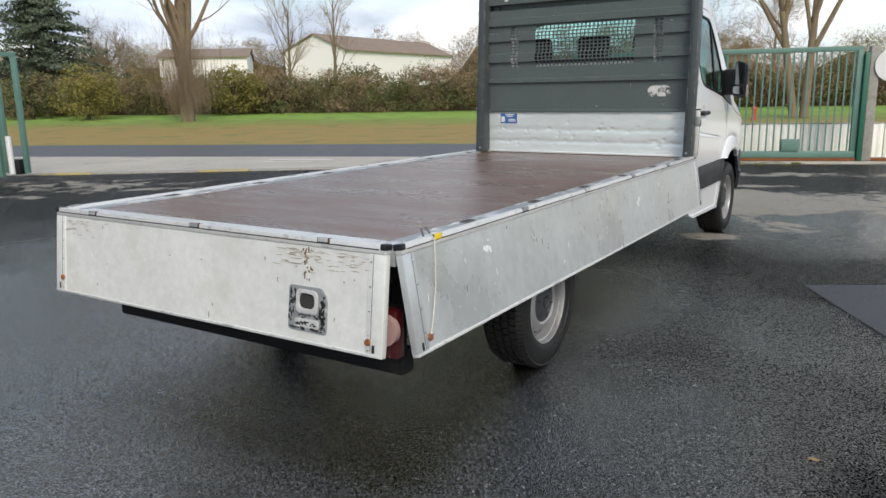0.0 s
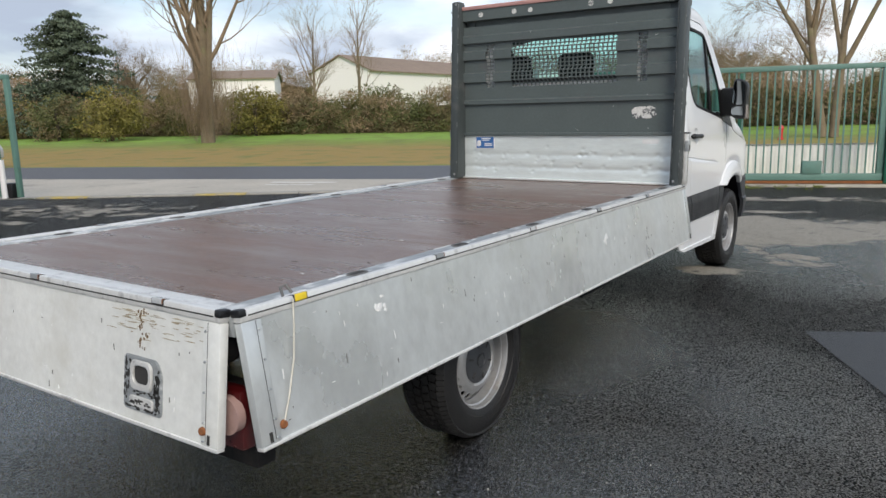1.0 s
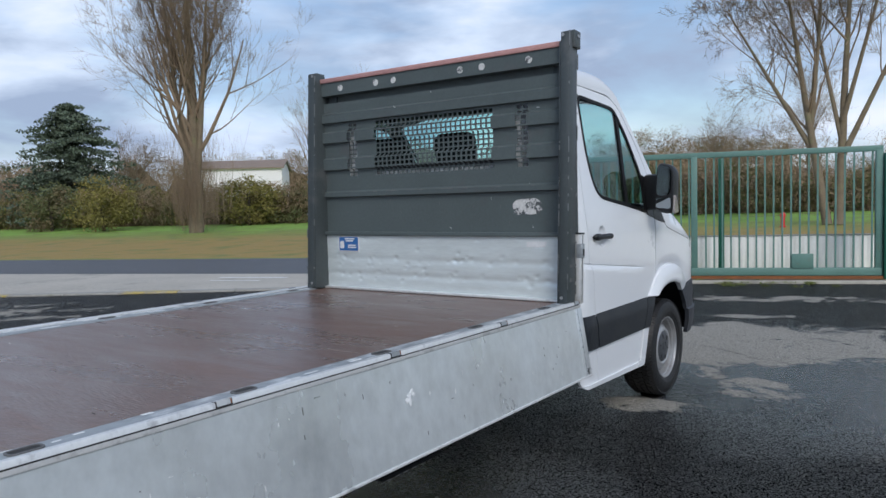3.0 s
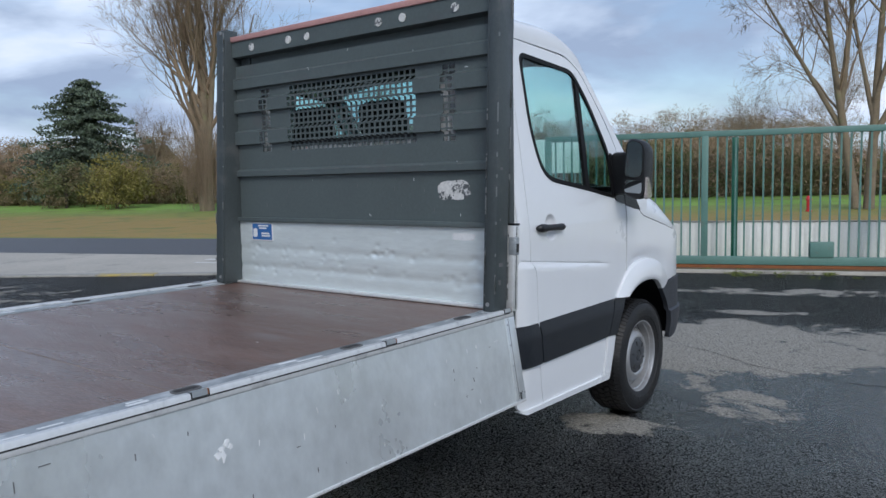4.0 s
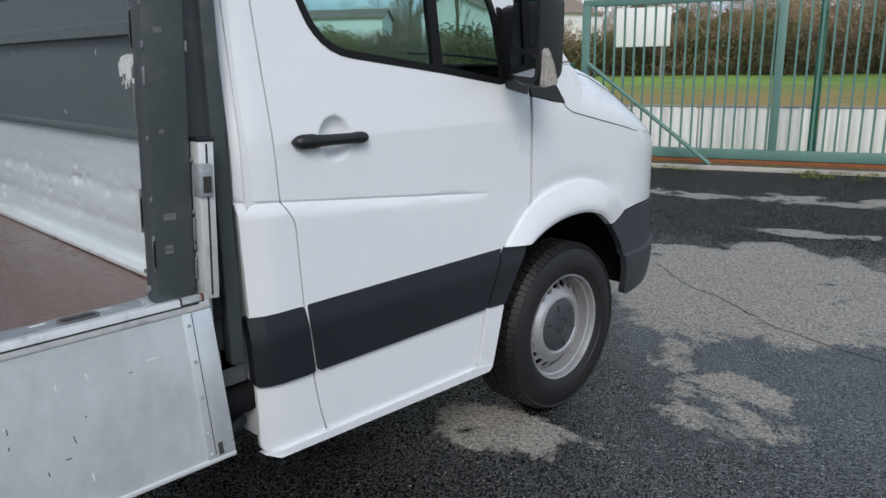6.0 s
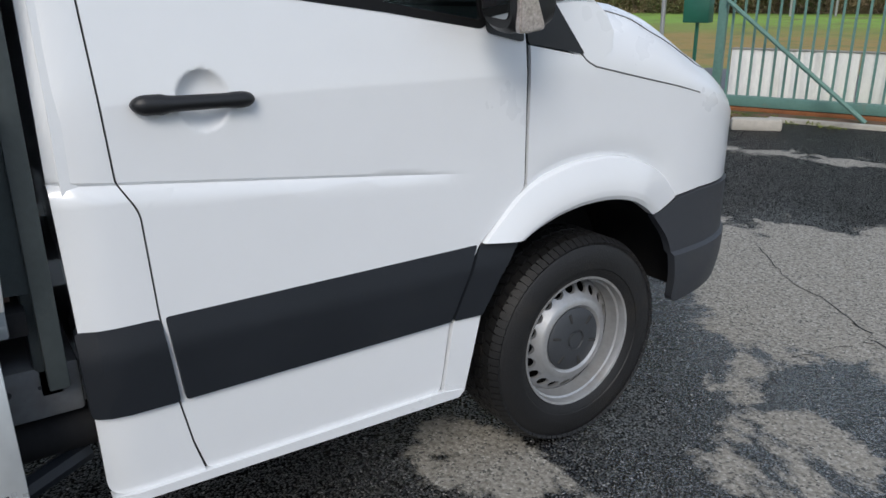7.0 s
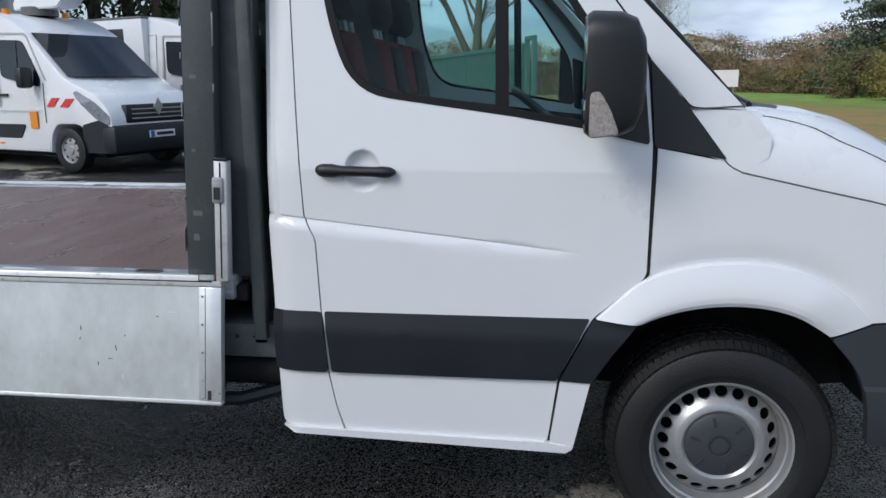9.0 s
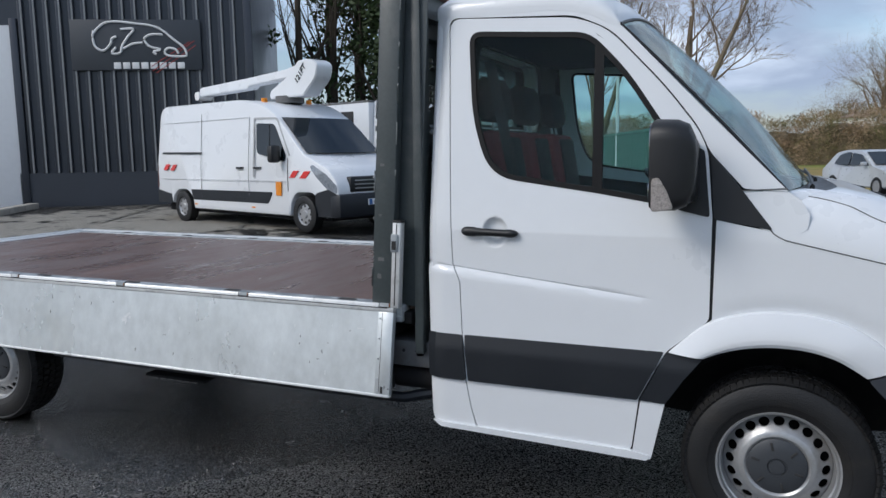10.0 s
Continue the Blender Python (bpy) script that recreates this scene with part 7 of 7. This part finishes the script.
        decal("label", [(3.49, 0.66), (3.66, 0.66), (3.66, 0.92), (3.49, 0.92)], ORANGE, s)
        decal("handle", [(2.75, 1.16), (2.98, 1.16), (2.98, 1.20), (2.75, 1.20)], BLACK, s, 0.03)
        decal("handle", [(2.15, 1.16), (2.38, 1.16), (2.38, 1.20), (2.15, 1.20)], BLACK, s, 0.03)
        decal("bumper_side", rounded([(4.62, 0.30), (5.16, 0.30), (5.18, 0.70), (4.95, 0.80), (4.62, 0.72)], 0.05, 3), TRIM, s, 0.03)
        decal("rear_bumper_side", rounded([(-1.09, 0.40), (-0.47, 0.40), (-0.47, 0.60), (-1.09, 0.70)], 0.03, 3), TRIM, s, 0.03)
        hl = decal("headlight", rounded([(4.62, 1.05), (4.92, 0.80), (5.16, 0.72), (5.16, 0.86), (4.92, 1.06), (4.56, 1.24), (4.50, 1.20)], 0.04, 4), VAN_LAMP, s, 0.03, "clear headlight")
        decal("tail_lamp", rounded([(-1.085, 0.75), (-1.02, 0.75), (-1.02, 1.22), (-1.05, 1.22)], 0.02, 3), RED_LENS, s, 0.02)
        mir = part("mirror", box(3.56, 3.72, s * 1.00, s * 1.22, 1.28, 1.60, 0.05), BLACK, t)
        for x in (0.0, 4.33):
            wm = Matrix.Translation((x, s * 0.88, 0.335)) @ Matrix.Rotation(s * math.pi / 2, 4, "Z")
            wh = part("wheel", lathe([(-0.1, 0.2), (-0.11, 0.28), (-0.09, 0.33), (0.10, 0.335), (0.12, 0.28), (0.115, 0.21), (0.09, 0.2)], 36, m=wm), RUBBER, t)
            part("rim", lathe([(0.09, 0.21), (0.10, 0.205), (0.07, 0.18), (0.085, 0.12), (0.08, 0.08), (0.10, 0.06), (0.10, 0.0)], 36, m=wm), RIM, wh)
            for j in range(8):
                part("rim_hole", cyl(0.022, 0.01, wm @ Matrix.Rotation(j * math.pi / 4, 4, "X") @ Matrix.Translation((0.078, 0, 0.15)) @ Matrix.Rotation(math.pi / 2, 4, "Y"), seg=10), SEAM, wh)
    # windscreen, bonnet badge, grille, plate
    bm = bmesh.new()
    g = []
    for f in np.linspace(0.03, 0.97, 6):
        x, z = 3.50 + (4.34 - 3.50) * (1 - f) + 0.03, 1.42 + (2.14 - 1.42) * f
        g.append([bm.verts.new((x + 0.05 * (1 - k * k) + 0.012, k * (0.89 - 0.055 * f), z)) for k in np.linspace(-1, 1, 9)])
    for p, q in zip(g, g[1:]):
        for i in range(8):
            bm.faces.new((p[i], p[i + 1], q[i + 1], q[i]))
    slab(bm, (0.01, 0, 0.008))
    part("windscreen", bm, CAR_GLASS, t, "dark blue reflecting windscreen")
    part("grille", box(5.10, 5.225, -0.62, 0.62, 0.74, 1.02, 0.03), BLACK, t)
    for j in range(3):
        part("grille_bar", box(5.21, 5.235, -0.52, 0.52, 0.80 + 0.07 * j, 0.82 + 0.07 * j), RIM, t)
    part("badge", plate([[(-0.09, 0.98), (0, 0.84), (0.09, 0.98), (0, 1.12)]], "yz", 5.225, 0.02), RIM, t)
    part("front_bumper", box(4.95, 5.27, -0.92, 0.92, 0.28, 0.72, 0.08), TRIM, t)
    pl = part("number_plate", box(5.265, 5.285, -0.26, 0.26, 0.50, 0.61, 0.004), SIGN_WHITE, t)
    part("plate_bar", box(5.284, 5.290, -0.24, -0.17, 0.505, 0.605), BLUE, pl)
    part("plate_bar", box(5.284, 5.290, -0.12, 0.22, 0.53, 0.58), SEAM, pl)
    part("rear_step", box(-1.62, -1.02, -0.62, 0.62, 0.40, 0.47, 0.015), SIGN_WHITE, t)
    part("under_body", box(-0.9, 4.9, -0.8, 0.8, 0.22, 0.45), CHASSIS, t)
    if boom:
        lift = thing("aerial_lift", m, "white aerial work boom folded on the van roof", "lift")
        part("turret", cyl(0.28, 0.14, Matrix.Translation((2.7, 0, 2.53)), seg=24), FRAME_GREY, lift)
        part("column", plate([rounded([(2.30, 2.56), (3.40, 2.56), (3.82, 2.88, 0.12), (3.88, 3.14, 0.12), (3.66, 3.25, 0.1), (3.28, 3.25), (2.95, 2.98), (2.32, 2.72)], 0.06, 4)], "xz", -0.20, 0.4, 0.02), WHITE, lift)
        part("arm", plate([[(-0.48, 2.98), (-0.58, 2.78), (1.42, 2.83), (1.52, 2.89), (2.9, 2.95), (3.2, 3.19), (2.75, 3.12), (1.5, 3.055)]], "xz", -0.14, 0.28, 0.02), WHITE, lift)
        part("arm_end", rod((-0.58, -0.17, 2.80), (-0.58, 0.17, 2.80), 0.10, 14), SIGN_WHITE, lift)
        part("basket_floor", box(-0.95, -0.35, -0.30, 0.30, 2.44, 2.60, 0.01), FRAME_GREY, lift)
        part("beacon", cyl(0.06, 0.10, Matrix.Translation((2.62, -0.55, 2.50)), seg=14), ORANGE, lift)
        part("beacon", cyl(0.06, 0.10, Matrix.Translation((2.62, 0.55, 2.50)), seg=14), ORANGE, lift)
        lettering("121FT", 0.17, (3.36, -0.212, 2.99), Matrix.Rotation(radians(90), 4, "X") @ Matrix.Rotation(radians(46), 4, "Z"), TRIM, lift, "dark letters on the boom")
    return t


RW, FW = Vector((-9.0, -5.96, 0)), Vector((-7.58, -1.9, 0))
vd = (FW - RW).normalized()
ax_r = Vector((vd.y, -vd.x, 0))
vo = RW - ax_r * 0.98 - vd * 0.10
VAN_M = Matrix.Translation((vo.x, vo.y, 0.155)) @ Matrix.Rotation(math.atan2(vd.y, vd.x), 4, "Z")
van(VAN_M, "white panel van with folded roof boom and red striped markings")
vb = RW - ax_r * 4.25 + vd * 0.15
cab_van = van(Matrix.Translation((vb.x, vb.y, 0.16)) @ Matrix.Rotation(math.atan2(vd.y, vd.x), 4, "Z") @ Matrix.Scale(1.04, 4, (0, 0, 1)), "white box van parked behind the boom van", False)
box_body = part("box_body", box(-1.25, 2.36, -1.03, 1.03, 0.62, 2.50, 0.04), WHITE, cab_van)
part("box_window", box(1.40, 1.84, -1.045, -1.0, 1.90, 2.30, 0.012), BLACK, box_body)
part("roof_edge", box(-1.26, 2.37, -1.038, 1.038, 2.47, 2.515, 0.01), FRAME_LIGHT, box_body)
for k, (x, y) in enumerate(((-8.2, -7.6), (-7.9, -3.7))):
    p = raw("parking_line", [(0, -0.05, 0), (5, -0.05, 0.05), (5, 0.05, 0.05), (0, 0.05, 0)], [(0, 1, 2, 3)], FAINT_LINE)
    p.matrix_world = Matrix.Translation((x, y, ground_z(x, y) + 0.012)) @ Matrix.Rotation(math.atan2(-0.6, -1), 4, "Z")
    tagged(p, "faint painted parking bay line", "road marking", kind="structure")

# silver car on the road
car = thing("car", Matrix.Translation((-24.5, 9.3, -0.02)) @ Matrix.Rotation(radians(24), 4, "Z"), "silver hatchback car on the road by the field", "car")
ol = rounded([(-1.95, 0.35), (-1.98, 0.80, 0.15), (-1.75, 0.95, 0.1), (-1.35, 1.36, 0.2), (-0.6, 1.47, 0.3), (0.25, 1.40, 0.3), (1.05, 0.96, 0.1), (1.75, 0.82, 0.15), (1.98, 0.60, 0.1), (1.95, 0.28), (1.60, 0.25), (1.55, 0.5, 0.1), (1.1, 0.5, 0.1), (1.05, 0.25), (-0.95, 0.25), (-1.0, 0.5, 0.1), (-1.5, 0.5, 0.1), (-1.55, 0.28)], 0.06, 4)
bm, rings = bmesh.new(), []
for yy in (-1, -0.95, 0.95, 1):
    rings.append([bm.verts.new((x, yy * 0.85 * (1 - 0.22 * max(0, z - 0.85) / 0.6), z)) for x, z in inset(ol, 0.04 if abs(yy) == 1 else 0)])
for p, q in zip(rings, rings[1:]):
    for i in range(len(ol)):
        bm.faces.new((p[i], p[(i + 1) % len(ol)], q[(i + 1) % len(ol)], q[i]))
bm.faces.new(rings[0]), bm.faces.new(rings[-1])
bmesh.ops.triangulate(bm, faces=[f for f in bm.faces if len(f.verts) > 4])
bmesh.ops.recalc_face_normals(bm, faces=bm.faces)
part("body", bm, SILVER, car)
for s in (1, -1):
    for pts in ([(-1.25, 0.98), (-0.35, 0.95), (-0.35, 1.36), (-0.62, 1.38), (-1.05, 1.28)], [(-0.28, 0.95), (0.80, 0.95), (0.25, 1.30), (-0.28, 1.36)]):
        bm = fill([rounded(pts, 0.05, 3)], "xz", 0.2)
        for v in bm.verts:
            v.co.y = s * (0.85 * (1 - 0.22 * max(0, v.co.z - 0.85) / 0.6) + 0.006)
        slab(bm, (0, -s * 0.02, 0))
        part("side_window", bm, CAR_GLASS, car)
    for x in (-1.25, 1.32):
        wm = Matrix.Translation((x, s * 0.76, 0.30)) @ Matrix.Rotation(s * math.pi / 2, 4, "Z")
        wh = part("wheel", lathe([(-0.09, 0.2), (-0.09, 0.30), (0.09, 0.30), (0.10, 0.2)], 28, m=wm), RUBBER, car)
        part("rim", lathe([(0.09, 0.2), (0.08, 0.1), (0.10, 0.0)], 28, m=wm), RIM, wh)
    part("mirror", box(0.62, 0.78, s * 0.84, s * 1.0, 0.95, 1.07, 0.03), SILVER, car)
bm = bmesh.new()
v = [bm.verts.new(c) for c in ((0.34, -0.60, 1.37), (0.34, 0.60, 1.37), (1.06, 0.74, 0.985), (1.06, -0.74, 0.985))]
bm.faces.new(v)
slab(bm, (0.012, 0, 0.02))
part("windscreen", bm, CAR_GLASS, car, "dark windscreen")

# tall trees with ivy behind the workshop
for i, (x, y, h) in enumerate(((-20.5, -10.5, 12), (-21.5, -9.6, 13), (-22.0, -8.6, 12), (-23, -7.8, 13), (-21.0, -7.2, 11), (-24.0, -9.9, 14), (-25.0, -8.4, 14), (-24.5, -7.0, 13), (-22.5, -10.4, 12))):
    t = bare_tree("ivy_tree", (x, y, 0.3), "tall dark trunk wrapped in ivy behind the workshop", 60 + i, [((0, 0, 0), (0.02, 0.02, 1), h, 0.2, 2)], dict(POPLAR, limbs=12), BARK_DARK, twig=BARK_DARK)
    vs, fs, rng = [], [], random.Random(90 + i)
    for k in range(60 if i in (2, 3, 4, 6) else 12):
        z = rng.uniform(2.5, h * 0.9)
        leaves(rng, vs, fs, (rng.gauss(0, 0.6), rng.gauss(0, 0.6), z), (0.5, 0.5, 0.5), 40, 0.13)
    raw("ivy", vs, fs, IVY, t)
lamp_pole = thing("pole", Matrix.Translation((-21.0, 1.35, 0.1)), "tall white painted metal mast", "pole")
part("pole_tube", rod((0, 0, -0.1), (0, 0, 7.0), 0.06, 12, r2=0.045), SIGN_WHITE, lamp_pole)
bd = thing("notice_board", Matrix.Translation((-35.4, 14.1, 0.0)) @ Matrix.Rotation(radians(70), 4, "Z"), "small white board on two posts by the field", "sign")
part("board_face", box(-0.8, 0.8, -0.02, 0.02, 0.95, 1.75), SIGN_WHITE, bd)
for x in (-0.6, 0.6):
    part("board_post", rod((x, 0, -0.1), (x, 0, 0.95), 0.03, 8), RIM, bd)

bb = thing("billboard", Matrix.Translation((-14.6, 33.0, 0.2)) @ Matrix.Rotation(radians(30), 4, "Z"), "plain white hoarding on two posts before the hedge", "hoarding")
part("board_face", box(-1.12, 1.12, -0.03, 0.03, 1.35, 2.95, 0.01), SIGN_WHITE, bb)
for x in (-0.8, 0.8):
    part("board_post", rod((x, 0.05, -0.2), (x, 0.05, 1.5), 0.05, 8), RIM, bb)

# ---- small things on the ground ----
rng = random.Random(71)
vs, fs = [], []
for k in range(150):
    f, o = rng.uniform(-0.3, 9.5), rng.choice((rng.gauss(-0.62, 0.08), rng.gauss(-0.35, 0.06), rng.gauss(-0.9, 0.16)))
    if noise.noise(Vector((f * 0.9, o * 2, 3))) < -0.05:
        continue
    p = gate_m @ Vector((f, o, 0.02))
    leaves(rng, vs, fs, p, (0.10, 0.06, 0.018), 26, 0.026, 1.0, 0.5)
tagged(raw("weeds", vs, fs, mat("moss_and_weeds", (0.13, 0.155, 0.035), 0.9, vary=0.3, random_amount=0.5, island=True)), "low green weeds and moss along the gate rail", "weeds", kind="stuff")
tagged(raw("asphalt_patch", [(1.98, 3.86, 0.003), (2.56, 2.80, 0.003), (4.6, 3.6, 0.003), (4.3, 5.2, 0.003), (2.7, 4.25, 0.003)], [(0, 1, 2, 3, 4)], PATCH), "smoother dark repair patch in the asphalt", "ground", kind="structure")
crv, crf = [], []
rng = random.Random(15)
for line in (((0.2, 8.0), (0.59, 7.67), (1.0, 7.5), (1.23, 7.3), (1.84, 7.14), (2.6, 7.2), (3.4, 6.9)), ((1.23, 7.3), (1.1, 6.9), (1.2, 6.6))):
    pts = []
    for (xa, ya), (xb, yb) in zip(line, line[1:]):
        for k in range(7):
            f = k / 7
            pts.append((xa + (xb - xa) * f + rng.gauss(0, 0.012), ya + (yb - ya) * f + rng.gauss(0, 0.012)))
    for (xa, ya), (xb, yb) in zip(pts, pts[1:]):
        w = rng.uniform(0.002, 0.006)
        i = len(crv)
        crv += [(xa, ya - w, 0.002), (xb, yb - w, 0.002), (xb, yb + w, 0.002), (xa, ya + w, 0.002)]
        crf.append((i, i + 1, i + 2, i + 3))
tagged(raw("crack", crv, crf, SEAM), "dark branching crack in the asphalt", "crack", kind="structure")
lf = thing("dry_leaf", Matrix.Translation((2.36, 1.0, 0.006)), "dry brown leaf on the asphalt", "leaf")
part("leaf_blade", plate([rounded([(-0.022, -0.008), (0.016, -0.011), (0.025, 0.006), (-0.012, 0.012)], 0.005, 3)], "xy", 0.0, 0.003), LEAF, lf)
rng = random.Random(50)
vs, fs = [], []
for k in range(260):
    x, y = rng.uniform(0.9, 3.4), rng.uniform(0.0, 9.5)
    s_, h = rng.uniform(0.002, 0.006), rng.uniform(0.002, 0.004)
    i = len(vs)
    a = rng.uniform(0, 3)
    vs += [(x + s_ * math.cos(a + 1.57 * j), y + s_ * math.sin(a + 1.57 * j), 0.0) for j in range(4)] + [(x, y, h)]
    fs += [(i, i + 1, i + 4), (i + 1, i + 2, i + 4), (i + 2, i + 3, i + 4), (i + 3, i, i + 4)]
tagged(raw("grit", vs, fs, KERB), "loose pale grit on the asphalt", "grit", kind="stuff")
